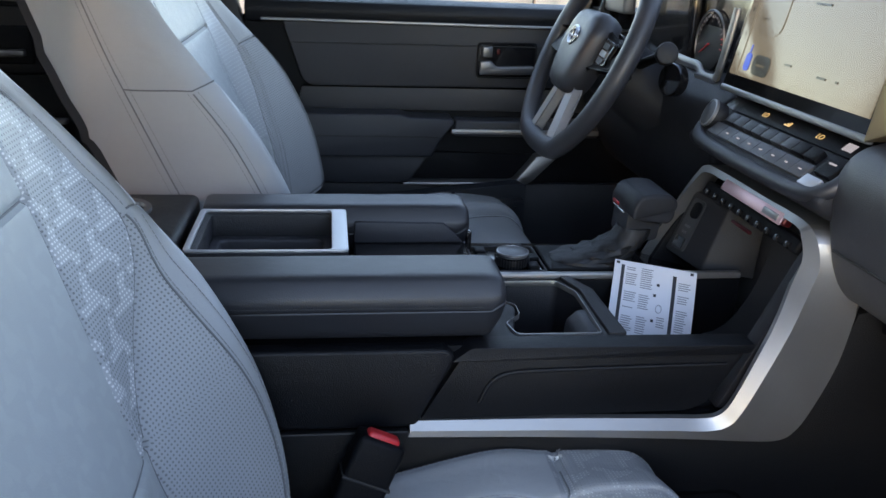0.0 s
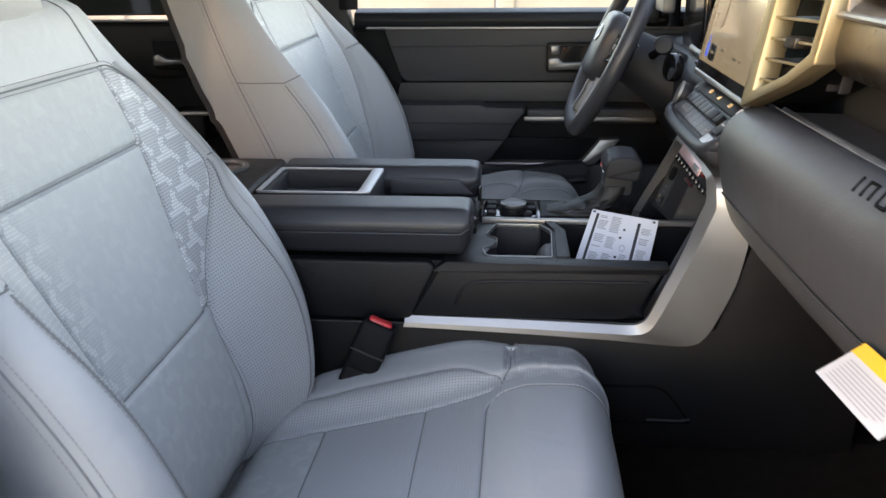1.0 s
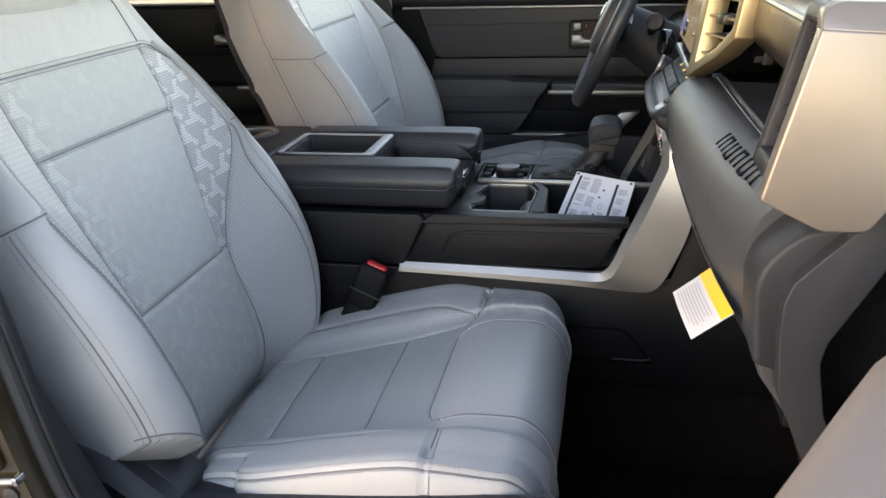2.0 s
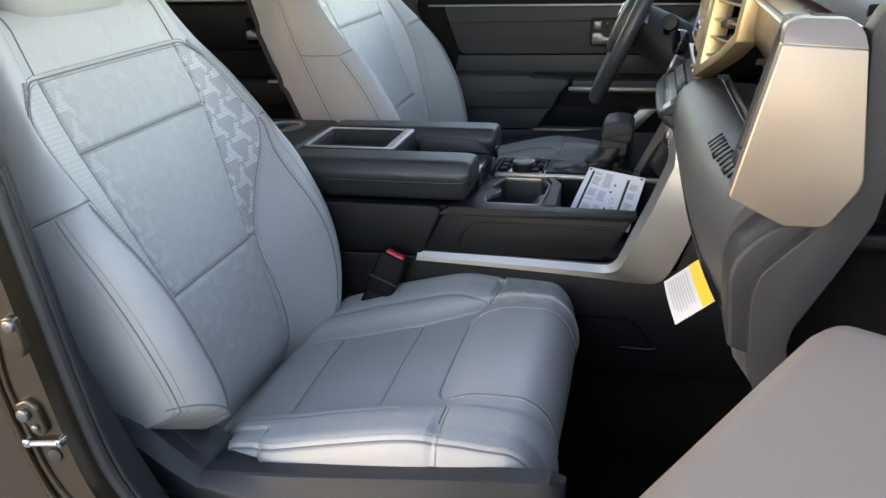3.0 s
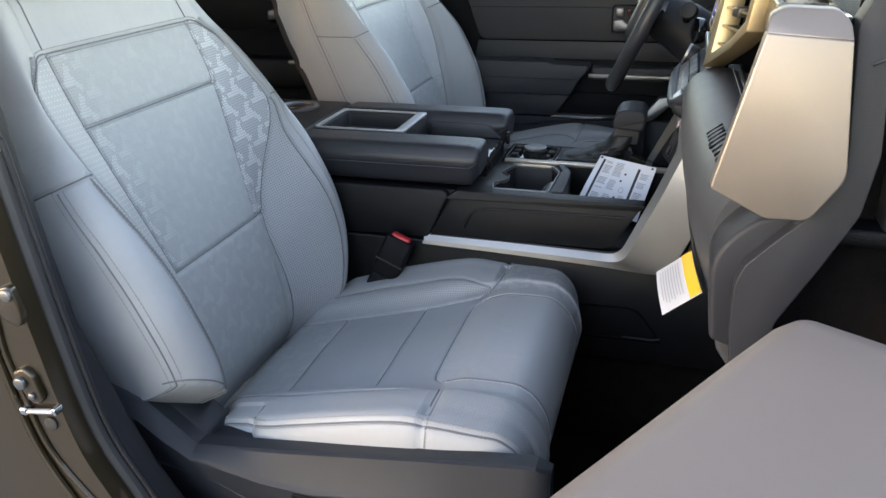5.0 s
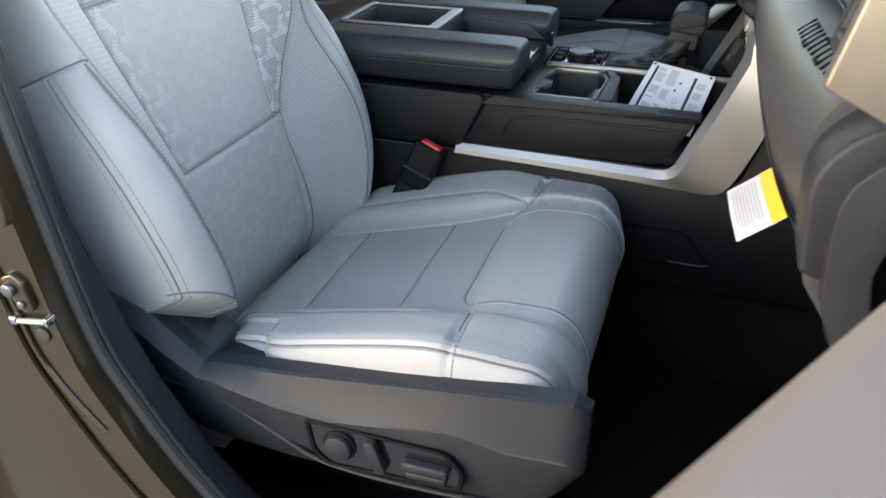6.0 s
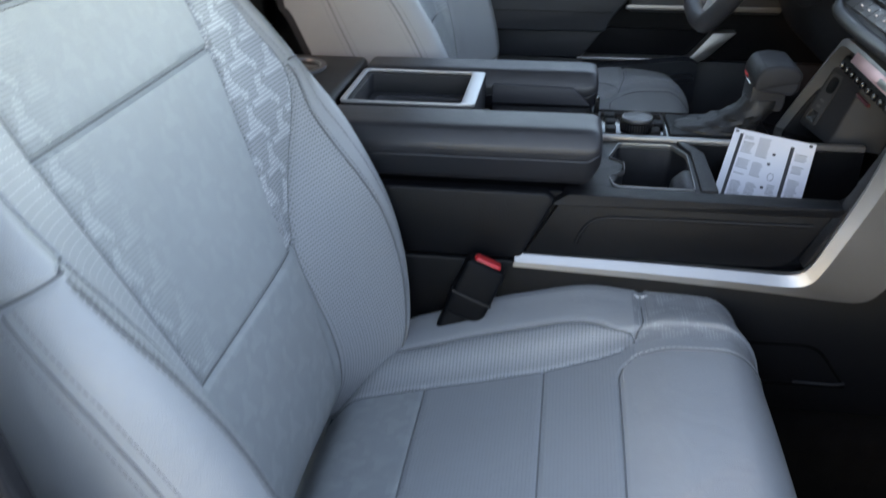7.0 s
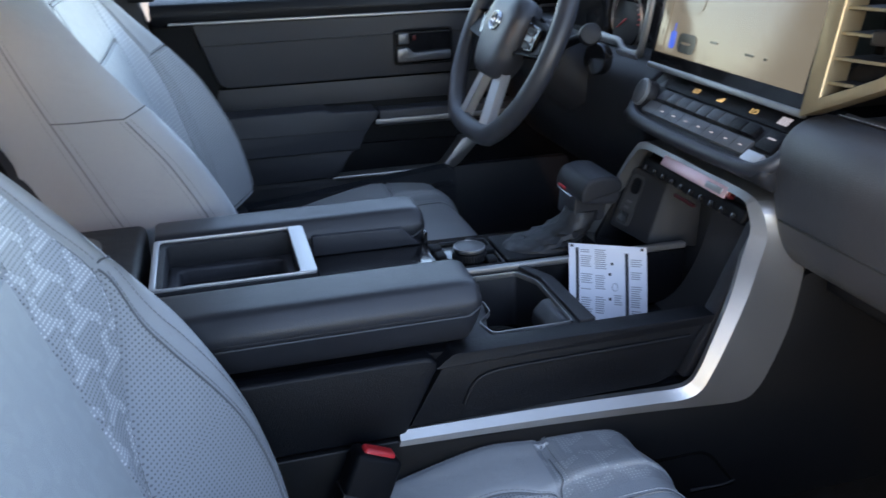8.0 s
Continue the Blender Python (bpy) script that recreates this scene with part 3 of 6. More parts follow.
def cush_surface(centre, mirror):
    def surface(s, q, lift=0.0):
        u, h = cush_profile(s, q)
        z = curve_table(CUSH_Z, min(q, 0.25))
        n = Vector((0, 0, 1))
        x = q
        rear = -0.155 + 0.045 * min(1.0, max(0.0, (abs(s) - 1) / 1.8))
        if q < rear:
            # the rear edge rolls down under the backrest
            t = min(1.0, (rear - q) / 0.045)
            z -= 0.034 * (1 - math.cos(t * math.pi / 2))
        if q > 0.226:
            a = min((q - 0.226) / 0.058, math.pi / 2)
            n = Vector((math.sin(a), 0, math.cos(a)))
            x = 0.226 + 0.038 * math.sin(a)
            z -= 0.058 * (1 - math.cos(a))
            extra = q - 0.226 - 0.058 * math.pi / 2
            if extra > 0:
                z -= extra
                x -= extra * 0.18
            h = h * (1 if abs(s) < 3 else math.cos(a) * 0.5 + 0.5)
        return Vector((x, centre + math.copysign(u, s) * mirror, z)) + n * (h + lift)
    return surface


@functools.lru_cache(maxsize=None)
def arc_table(profile, sign, v):
    out, last = [0.0], profile(0.0, v)
    for i in range(1, 61):
        p = profile(sign * i / 10, v)
        out.append(out[-1] + math.hypot(p[0] - last[0], p[1] - last[1]))
        last = p
    return out


def arc_length(profile, s, v):
    """The way along a seat's cross-section from its middle to s, in metres."""
    table = arc_table(profile, -1 if s < 0 else 1, v)
    k = min(int(abs(s) * 10), 59)
    return math.copysign(table[k] + (table[k + 1] - table[k]) * (abs(s) * 10 - k), s)


def span(a, b, n):
    """Even steps, closer at both ends, where seams are."""
    out = []
    for i in range(n + 1):
        t = i / n
        out.append(a + (b - a) * (t - math.sin(2 * math.pi * t) / (2 * math.pi) * 0.75))
    return out


def seat(name, centre, mirror, label, shift=0.0, lift=0.0, drop=0.0):
    """One front seat. mirror 1: its outer side lies towards the passenger's door."""
    root = thing(name, label, "car seat", "front seats")
    bs, cs = back_surface(centre, mirror), cush_surface(centre, mirror)

    def metric_back(s, v):
        return (arc_length(back_profile, s, round(min(v, 0.5), 4)), v)

    def metric_cush(s, q):
        return (arc_length(cush_profile, s, round(q, 4)), q)

    back = thing("backrest", "", "")
    back.parent = root
    r1, r2, r3, r4 = span(-0.085, 0.13, 30), span(0.13, 0.34, 26), span(0.34, 0.437, 16), span(0.437, 0.585, 18)
    full = r1 + r2[1:] + r3[1:] + r4[1:]
    mid_rows = r2 + r3[1:]
    near_split = [0.288 + 0.0012 * i for i in range(-6, 7)]
    full = sorted(set([round(v, 5) for v in full + near_split]))
    low_side = [v for v in full if v <= 0.288]
    high_side = [v for v in full if v >= 0.288]
    c1 = span(-1, 1, 44)
    part("lower_insert", patch(bs, span(-2, -1, 14) + span(-1, 1, 44)[1:] + span(1, 2, 14)[1:], r1, metric_back), leather_print, back, "grey leather with faint chevron print")
    part("middle_insert", patch(bs, c1, r2, metric_back), leather_insert, back, "grey leather with faint chevron print")
    part("upper_insert", patch(bs, c1, r3, metric_back), leather_insert, back, "grey leather with faint chevron print")
    part("shoulder_panel", patch(bs, span(-2, 2, 60), r4, metric_back), leather, back)

    def edge_s(s, v):
        """Shifts the seam of the inner bolster's edge, which closes in on the woven strip at its top."""
        e = curve_table(EDGE_SEAM, v)
        return s if s < 2 else 2 + (s - 2) * (e - 2) if s < 3 else e + (s - 3) * (4 - e)
    for sgn in (-1, 1):
        def cols(a, b, n):
            k = span(a, b, n)
            return k if sgn > 0 else [-x for x in k[::-1]]
        if sgn > 0:
            part("woven_strip", patch(bs, cols(1, 2, 14), mid_rows, metric_back), leather_weave, back, "perforated zigzag patterned leather strip")
        else:
            part("dotted_strip", patch(bs, cols(1, 2, 14), mid_rows, metric_back), leather_dots, back, "grey leather strip with sparse pale dots")
        part("bolster_face", patch(lambda s, v: bs(edge_s(s, v), v), cols(2, 3, 22), low_side, lambda s, v: metric_back(edge_s(s, v), v)), leather_holes, back, "finely perforated grey leather")
        part("bolster_edge", patch(lambda s, v: bs(edge_s(s, v), v), cols(3, 4, 24), low_side, lambda s, v: metric_back(edge_s(s, v), v)), leather, back)
        part("upper_bolster", patch(bs, cols(2, 4, 26), high_side, metric_back), leather, back)
        part("side_panel", patch(bs, cols(4, 5, 12), low_side, metric_back), leather, back)
        part("upper_side_panel", patch(bs, cols(4, 5, 12), high_side, metric_back), leather, back)
        part("rear_side_panel", patch(bs, cols(5, 6, 10), full, metric_back), leather, back)
    part("rear_panel", loft([[bs(-6, v), bs(-5.97, v) - BACK_N * 0.012, bs(5.97, v) - BACK_N * 0.012, bs(6, v)] for v in full], closed=False), dark_plastic, back)
    lines = []
    fine = [v * 0.004 - 0.08 for v in range(0, 152)]
    for sgn in (-1, 1):
        for off in (2.93, 3.07):
            lines.append([bs(-off, v, 0.0006) if sgn < 0 else bs(edge_s(off + 0.10, v), v, 0.0006) for v in fine if v < 0.278])
        for off in (3.88, 4.10):
            lines.append([bs(sgn * off, v, 0.0006) for v in fine if v < 0.285])
        lines.append([bs(sgn * 2.10, v, 0.0006) for v in fine if 0.29 < v < 0.385])
        for off in (4.9, 5.12):
            lines.append([bs(sgn * off, v, 0.0006) for v in fine if v < 0.5])
    lines += [[bs(-off, v, 0.0006) for v in fine if 0.0 < v < 0.285] for off in (2.14, 2.22)]
    for off in (-0.005, 0.005):
        lines.append([bs(-1.0 + 2.0 * i / 60, 0.437 + off, 0.0006) for i in range(61)])
        for sgn in (-1, 1):
            lines.append([bs(sgn * (1 + (1 + off * 8) * math.sin(i / 24 * math.pi / 2)), 0.437 + off - 0.055 * (1 - math.cos(i / 24 * math.pi / 2)), 0.0006) for i in range(25)])
    for row in lines:
        part("stitching", stitches([row], length=0.0042, gap=0.0011, r=0.0006), thread, back, "grey thread seam")
    cords = [[bs(edge_s(k * sgn, v) if k == 3 else k * sgn, v, 0.0004) for v in fine if lo < v < hi] for sgn in (-1, 1) for k, lo, hi in ((1, 0.13, 0.437), (2, -0.08, 0.437), (3, -0.08, 0.288), (4, -0.08, 0.288))]
    cords += [[bs(lo + (hi - lo) * i / 60, row, 0.0006) for i in range(61)] for row, lo, hi in ((0.13, -1.0, 2.0), (0.34, -1.0, 1.0), (0.437, -1.0, 1.0))]
    cords += [[bs(sgn * (1 + math.sin(i / 24 * math.pi / 2)), 0.437 - 0.055 * (1 - math.cos(i / 24 * math.pi / 2)), 0.0006) for i in range(25)] for sgn in (-1, 1)]
    cords += [[bs(-(2.1 + 2.9 * i / 40), 0.288, 0.0004) for i in range(41)], [bs(2.1 + 2.9 * i / 40, 0.288 + 0.034 * max(0.0, 2.9 * i / 40 - 1.9), 0.0006) for i in range(41)]]
    cords += [[bs(sgn * 5, v, 0.0004) for v in fine] for sgn in (-1, 1)]
    cords += [[bs(-(2.2 + 2.0 * i / 40), -0.008 + max(0.0, back_profile(-(2.2 + 2.0 * i / 40), 0.03)[0] - 0.220) * 0.85, 0.0005) for i in range(41)]]
    cords += [[bs(sgn * 1.05, 0.437 + 0.005 * v, 0.0003) for v in range(1, 22)] for sgn in (-1, 1)]
    for c in cords:
        part("seam", tube(c, 0.0010, 6), seam_shade, back)

    cushion = thing("cushion", "", "")
    cushion.parent = root
    cushion.location = (0, 0, -drop)
    q1, q2, q3, q4 = span(-0.225, -0.085, 20), span(-0.085, 0.045, 16), span(0.045, 0.122, 14), span(0.122, 0.42, 50)
    allq = q1 + q2[1:] + q3[1:] + q4[1:]
    c1 = span(-1, 1, 44)
    part("rear_insert", patch(cs, c1, q1, metric_cush), leather_print, cushion)
    part("middle_insert", patch(cs, c1, q2, metric_cush), leather_fine, cushion, "perforated grey leather")

    def insert_q(s, q):
        return 0.045 + (q - 0.045) * (front_seam(s) - 0.045) / 0.077

    def thigh_q(s, q):
        return 0.42 - (0.42 - q) * (0.42 - front_seam(s)) / 0.298
    part("front_insert", patch(lambda s, q: cs(s, insert_q(s, q)), c1, q3, lambda s, q: metric_cush(s, insert_q(s, q))), leather_fine, cushion)
    part("thigh_panel", patch(lambda s, q: cs(s, thigh_q(s, q)), c1, q4, lambda s, q: metric_cush(s, thigh_q(s, q))), leather, cushion)
    tips = sorted(set([q for q in allq if q < 0.139] + [0.126, 0.130, 0.134, 0.137, 0.139, 0.140]))
    for sgn in (-1, 1):
        def cols(a, b, n):
            k = span(a, b, n)
            return k if sgn > 0 else [-x for x in k[::-1]]

        def inner_s(s, q):
            return sgn * (1 + (abs(s)) * (face_edge(q) - 1))

        def outer_s(s, q):
            return sgn * (4 - (1 - abs(s)) * (4 - face_edge(q)))
        unit = span(0, 1, 18)
        unit = unit if sgn > 0 else unit[::-1]
        part("bolster_face", patch(lambda s, q: cs(inner_s(s, q), q), unit, tips, lambda s, q: metric_cush(inner_s(s, q), q)), leather_holes, cushion, "finely perforated grey leather")
        part("bolster_crown", patch(lambda s, q: cs(outer_s(s, q), q), span(0, 1, 34) if sgn > 0 else span(0, 1, 34)[::-1], tips, lambda s, q: metric_cush(outer_s(s, q), q)), leather, cushion)
        part("front_corner", patch(cs, cols(1, 4, 40), [0.140] + [q for q in allq if q > 0.140], metric_cush), leather_corner if sgn > 0 else leather_fine, cushion)
        part("side_panel", patch(cs, cols(4, 6, 16), allq, metric_cush), leather, cushion)
    lines = []
    fineq = [-0.22 + 0.004 * i for i in range(0, 145)]
    for sgn in (-1, 1):
        lines.append([cs(sgn * (face_edge(q) + 0.06), q, 0.0006) for q in fineq if q < 0.138])
        for off in (3.84, 4.10):
            lines.append([cs(sgn * off, q, 0.0006) for q in fineq if q < 0.36])
        lines.append([cs(sgn * (2.2 + 2.8 * i / 40), 0.155, 0.0006) for i in range(41)])
    for row in lines:
        part("stitching", stitches([row], length=0.0042, gap=0.0011, r=0.0006), thread, cushion, "grey thread seam")
    pale = [[cs(sgn * 0.83, q, 0.0008) for q in fineq if 0.142 < q < 0.38] for sgn in (-1, 1)]
    pale += [[cs(0.83 * sgn * math.sin(math.pi * i / 64), front_seam(0.8 * math.sin(math.pi * i / 64)) + 0.004, 0.0008) for i in range(16, 33)] for sgn in (-1, 1)]
    for row in pale:
        part("stitching", stitches([row], length=0.0040, gap=0.0016, r=0.0007), light_thread, cushion, "pale thread seam")
    cords = [[cs(sgn, q, 0.0004) for q in fineq if q < 0.13] for sgn in (-1, 1)]
    cords += [[cs(sgn * face_edge(q), q, 0.0003) for q in tips] for sgn in (-1, 1)]
    cords += [[cs(-1 + 2 * i / 50, row, 0.0003) for i in range(51)] for row in (-0.085, 0.045)]
    cords += [[cs(0.8 * k, front_seam(0.8 * k), 0.0003) for k in (math.sin(math.pi * i / 64) for i in range(-32, 33))]]
    cords += [[cs(sgn * 0.8, q, 0.0002) for q in fineq if 0.142 < q < 0.38] for sgn in (-1, 1)]
    cords += [[cs(-(2.9 + 2.4 * i / 30), -0.072, 0.0004) for i in range(31)]]
    cords += [[cs(sgn * k, 0.150 - 0.010 * max(0.0, (2.2 - k) / 1.2) ** 1.5, 0.0004) for k in (1.1 + 4.3 * i / 60 for i in range(61))] for sgn in (-1, 1)]
    cords += [[cs(sgn * 4, q, 0.0004) for q in fineq if q < 0.38] for sgn in (-1, 1)]
    for c in cords:
        part("seam", tube(c, 0.0010, 6), seam_shade, cushion)

    # headrest
    hc = Vector((-0.172, centre, 0.40)) + BACK_UP * 0.590 + BACK_N * 0.018
    rings = []
    for t, wy, dp in ((-0.090, 0.085, 0.022), (-0.078, 0.118, 0.042), (-0.04, 0.132, 0.052), (0.02, 0.134, 0.056), (0.07, 0.124, 0.050), (0.095, 0.098, 0.030), (0.100, 0.05, 0.012)):
        ring = []
        for j in range(28):
            a = 2 * math.pi * j / 28
            ca, sa = math.cos(a), math.sin(a)
            ring.append(hc + BACK_UP * t + Vector((0, wy * math.copysign(abs(ca) ** 0.6, ca), 0)) + BACK_N * (dp * math.copysign(abs(sa) ** 0.7, sa) - 0.03))
        rings.append(ring)
    head = part("headrest", loft(rings), leather, root, smooth=60)
    for k in (-0.05, 0.05):
        p0 = hc + BACK_UP * -0.13 - BACK_N * 0.035 + Vector((0, k, 0))
        part("post", tube([p0, p0 + BACK_UP * 0.06], 0.006), chrome, head)

    # hard parts below the cushion
    base = part("seat_base", box((-0.20, centre - 0.20, 0.16), (0.22, centre + 0.20, 0.30), 0.02), black_plastic, root)
    oy = centre - mirror * 0.275
    top_z = [(-0.235, 0.445), (-0.185, 0.425), (-0.122, 0.374), (-0.02, 0.383), (0.15, 0.404), (0.282, 0.418), (0.300, 0.410)]
    low_z = [(-0.235, 0.315), (-0.13, 0.272), (-0.02, 0.262), (0.20, 0.266), (0.262, 0.284), (0.300, 0.330)]
    drop_z = [(-0.235, 0.020), (-0.16, 0.020), (-0.110, 0.010), (-0.03, 0.030), (0.03, 0.040), (0.16, 0.041), (0.225, 0.060), (0.300, 0.064)]
    rings = []
    for x in (-0.235, -0.21, -0.185, -0.16, -0.14, -0.122, -0.10, -0.07, -0.03, 0.0, 0.03, 0.08, 0.12, 0.16, 0.19, 0.225, 0.25, 0.27, 0.284, 0.293, 0.298, 0.300):
        zt, zl, dz = line_table(top_z, x), line_table(low_z, x), line_table(drop_z, x)
        tuck = 0.010 * max(0.0, (x - 0.284) / 0.016) ** 2
        belly = 0.004 * math.exp(-((x - 0.02) / 0.12) ** 2)
        rings.append([(x, oy - mirror * k, z) for k, z in ((-0.024, zt - 0.003), (0.000 - tuck, zt), (0.004 - tuck, zt - 0.002), (0.016 - tuck, zt - dz + 0.002), (0.0175 - tuck, zt - dz),
                                                           (0.0170 - tuck + belly, zt - dz - 0.004), (0.013 - tuck + belly, 0.5 * (zt - dz) + 0.5 * zl), (0.004 - tuck, zl + 0.006), (-0.002 - tuck, zl), (-0.024, zl))])
    shield = part("side_shield", loft(rings), shield_plastic, root, "charcoal plastic seat side shield", smooth=24)
    swoosh = smooth_path([(-0.235, 0.350, 0), (-0.15, 0.346, 0), (-0.09, 0.334, 0), (-0.03, 0.306, 0), (0.02, 0.284, 0), (0.10, 0.277, 0), (0.20, 0.278, 0)], 5)
    part("shield_crease", tube([(p.x, oy - mirror * (0.0125 + 0.003 * math.exp(-((p.x - 0.02) / 0.12) ** 2)), p.y) for p in swoosh], 0.0030, 8, up=(0, 1, 0)), shield_plastic, shield)
    horn = [(-0.23, 0.440), (-0.185, 0.424), (-0.12, 0.372), (-0.12, 0.33), (-0.23, 0.33)]
    part("shield_ledge", prism(horn, "y", min(oy + mirror * 0.02, oy + mirror * 0.075), max(oy + mirror * 0.02, oy + mirror * 0.075), 0.004), shield_plastic, root)
    shelf = [(-0.125, 0.364), (-0.02, 0.368), (0.15, 0.378), (0.292, 0.388), (0.292, 0.378), (0.15, 0.366), (-0.02, 0.354), (-0.125, 0.350)]
    part("shield_shelf", prism(shelf, "y", min(oy + mirror * 0.02, oy + mirror * 0.055), max(oy + mirror * 0.02, oy + mirror * 0.055), 0.002), shield_plastic, root)
    f = oy - mirror * 0.0185
    d = -mirror
    inner = rounded([(0.012, 0.340), (0.160, 0.336), (0.178, 0.318), (0.176, 0.296), (0.035, 0.290), (0.018, 0.304)], 0.006)
    outer = [((x - 0.095) * 1.07 + 0.095, (z - 0.315) * 1.16 + 0.315) for x, z in inner]
    rim = part("switch_bezel", ring_plate(outer, inner, "y", min(f, f + d * 0.004), max(f, f + d * 0.004), 0.0015), black_plastic, shield)
    part("switch_plate", prism(inner, "y", min(f, f + d * 0.0015), max(f, f + d * 0.0015), 0), gloss_black, rim)
    part("lumbar_ring", disc((0.046, f, 0.317), (0, d, 0), 0.0190, 0.004, 0.0015), black_plastic, rim)
    part("lumbar_button", disc((0.046, f, 0.317), (0, d, 0), 0.0155, 0.011, 0.004), shield_plastic, rim)
    lever = [(0.076, 0.336), (0.088, 0.338), (0.101, 0.302), (0.097, 0.296), (0.088, 0.298), (0.079, 0.322)]
    part("recline_lever", prism(lever, "y", min(f, f + d * 0.012), max(f, f + d * 0.012), 0.003), shield_plastic, rim)
    part("slide_lever", box((0.118, min(f, f + d * 0.012), 0.311), (0.168, max(f, f + d * 0.012), 0.322), 0.003), shield_plastic, rim)
    part("slide_lever_cap", box((0.122, min(f, f + d * 0.010), 0.300), (0.166, max(f, f + d * 0.010), 0.309), 0.003), dark_plastic, rim)
    # rails on the floor
    for k in (-0.15, 0.15):
        part("rail", box((-0.26, centre + k - 0.02, FLOOR - lift), (0.24, centre + k + 0.02, 0.17), 0.004), black_plastic, root)
    root.location = (shift, 0, lift)
    return root


FLOOR = 0.10
passenger_seat = seat("passenger_seat", -0.420, 1, "light grey leather front seat with perforated bolsters, beside the console")
driver_seat = seat("driver_seat", 0.440, -1, "light grey leather front seat behind the steering wheel", 0.016, 0.042, 0.032)

# ---- cabin shell ----
def setting(name, bm, mat, label, smooth=35):
    return tagged(part(name, bm, mat, None, "", smooth), label, name.split("_")[0], kind="structure")


setting("floor", box((-1.5, -0.80, 0.04), (1.0, 0.80, FLOOR), 0.004), carpet, "black carpeted truck cabin floor")
tunnel = [(-0.178, FLOOR), (-0.168, 0.275), (0.144, 0.275), (0.154, FLOOR)]
setting("trim_tunnel", prism(tunnel, "x", -1.2, 0.95, 0.01), carpet, "black carpeted transmission tunnel under the console")
setting("wall_bulkhead", box((0.86, -0.80, FLOOR), (0.90, 0.80, 0.86), 0.01), carpet, "black carpeted front bulkhead of the cabin")
toe = [(0.62, FLOOR), (0.86, 0.36), (0.86, FLOOR)]
setting("floor_toeboard", prism(toe, "y", -0.79, 0.79, 0.005), carpet, "sloping black carpeted toe board")
setting("ceiling", box((-1.55, -0.74, 1.27), (0.36, 0.74, 1.31), 0.01), headliner, "pale grey fabric headliner of the truck cabin")
setting("wall_rear", box((-1.58, -0.80, FLOOR), (-1.52, 0.80, 0.86), 0.01), carpet, "dark rear wall of the truck cabin")
setting("window_rear", box((-1.56, -0.70, 0.865), (-1.55, 0.70, 1.265), 0.001), tinted, "dark tinted rear window of the cabin")
for sgn, nm in ((1, "left"), (-1, "right")):
    setting("pillar_front_" + nm, tube([(0.95, sgn * 0.80, 0.86), (0.66, sgn * 0.79, 1.06), (0.34, sgn * 0.74, 1.27)], 0.035, 12), dark_plastic, "charcoal plastic windscreen pillar")
    setting("rail_roof_" + nm, tube([(0.34, sgn * 0.74, 1.28), (-0.5, sgn * 0.745, 1.30), (-1.55, sgn * 0.74, 1.28)], 0.035, 12), headliner, "pale grey roof side rail")
windscreen = setting("window_front", loft([[(0.97, -0.78, 0.885), (0.97, 0.78, 0.885)], [(0.36, -0.73, 1.275), (0.36, 0.73, 1.275)]], closed=False), glass, "clear raked windscreen")
windscreen.visible_shadow = False

# the driver's side door, closed
ddoor = thing("door_1", "black and charcoal inner panel of the closed driver's door", "door", kind="structure")
part("panel", box((-0.24, 0.775, FLOOR), (0.82, 0.83, 0.765), 0.006), black_plastic, ddoor)
beltcap = [(0.765, 0.752), (0.758, 0.775), (0.765, 0.792), (0.80, 0.800), (0.83, 0.795), (0.83, 0.752)]
part("belt_cap", prism(beltcap, "x", -0.235, 0.86, 0.004), black_leather, ddoor)
part("belt_strip", box((-0.205, 0.752, 0.7555), (0.80, 0.764, 0.7605), 0.0015), silver_dark, ddoor, "thin smoked silver strip")
up = rounded([(-0.165, 0.755), (0.78, 0.755), (0.72, 0.642), (-0.125, 0.634)], [0.006, 0.01, 0.03, 0.022])
part("upper_pad", prism(up, "y", 0.762, 0.785, 0.006, 3), door_leather, ddoor)
part("pad_crease", tube([(-0.15, 0.7615, 0.715), (0.30, 0.7612, 0.719), (0.75, 0.7615, 0.722)], 0.0014, 6), black_thread, ddoor)
part("middle_band", prism(rounded([(-0.13, 0.632), (0.72, 0.640), (0.70, 0.588), (-0.14, 0.588)], 0.006), "y", 0.770, 0.785, 0.003), band_plastic, ddoor)
# black strip that paints the shadow under the pad's lower edge
part("pad_gap_shadow", tube([(-0.128, 0.768, 0.6335), (0.30, 0.768, 0.6365), (0.72, 0.768, 0.6405)], 0.0030, 6), matte_black, ddoor)
arm = rounded([(-0.22, 0.587), (0.06, 0.589), (0.075, 0.583), (0.164, 0.581), (0.168, 0.572), (0.138, 0.535), (0.125, 0.505), (-0.22, 0.503)], [0.005, 0.004, 0.004, 0.006, 0.006, 0.01, 0.005, 0.005])
part("armrest", prism(arm, "y", 0.712, 0.785, 0.007, 3), door_leather, ddoor)
part("armrest_groove", tube([(-0.21, 0.711, 0.546), (0.14, 0.711, 0.545)], 0.0013, 6), rubber, ddoor)
part("armrest_lower", prism(rounded([(-0.22, 0.502), (0.122, 0.503), (0.080, 0.446), (-0.22, 0.444)], 0.006), "y", 0.735, 0.785, 0.006), door_leather, ddoor)
part("pull_tray", box((0.172, 0.735, 0.542), (0.47, 0.785, 0.575), 0.005), door_plastic, ddoor)
part("pull_strip", box((0.165, 0.731, 0.548), (0.47, 0.737, 0.558), 0.002), silver_dark, ddoor, "satin silver strip")
pocket = rounded([(0.080, 0.446), (0.300, 0.446), (0.345, 0.500), (0.125, 0.503)], 0.006)
part("pocket", prism(pocket, "y", 0.765, 0.777, 0.002), black_plastic, ddoor)
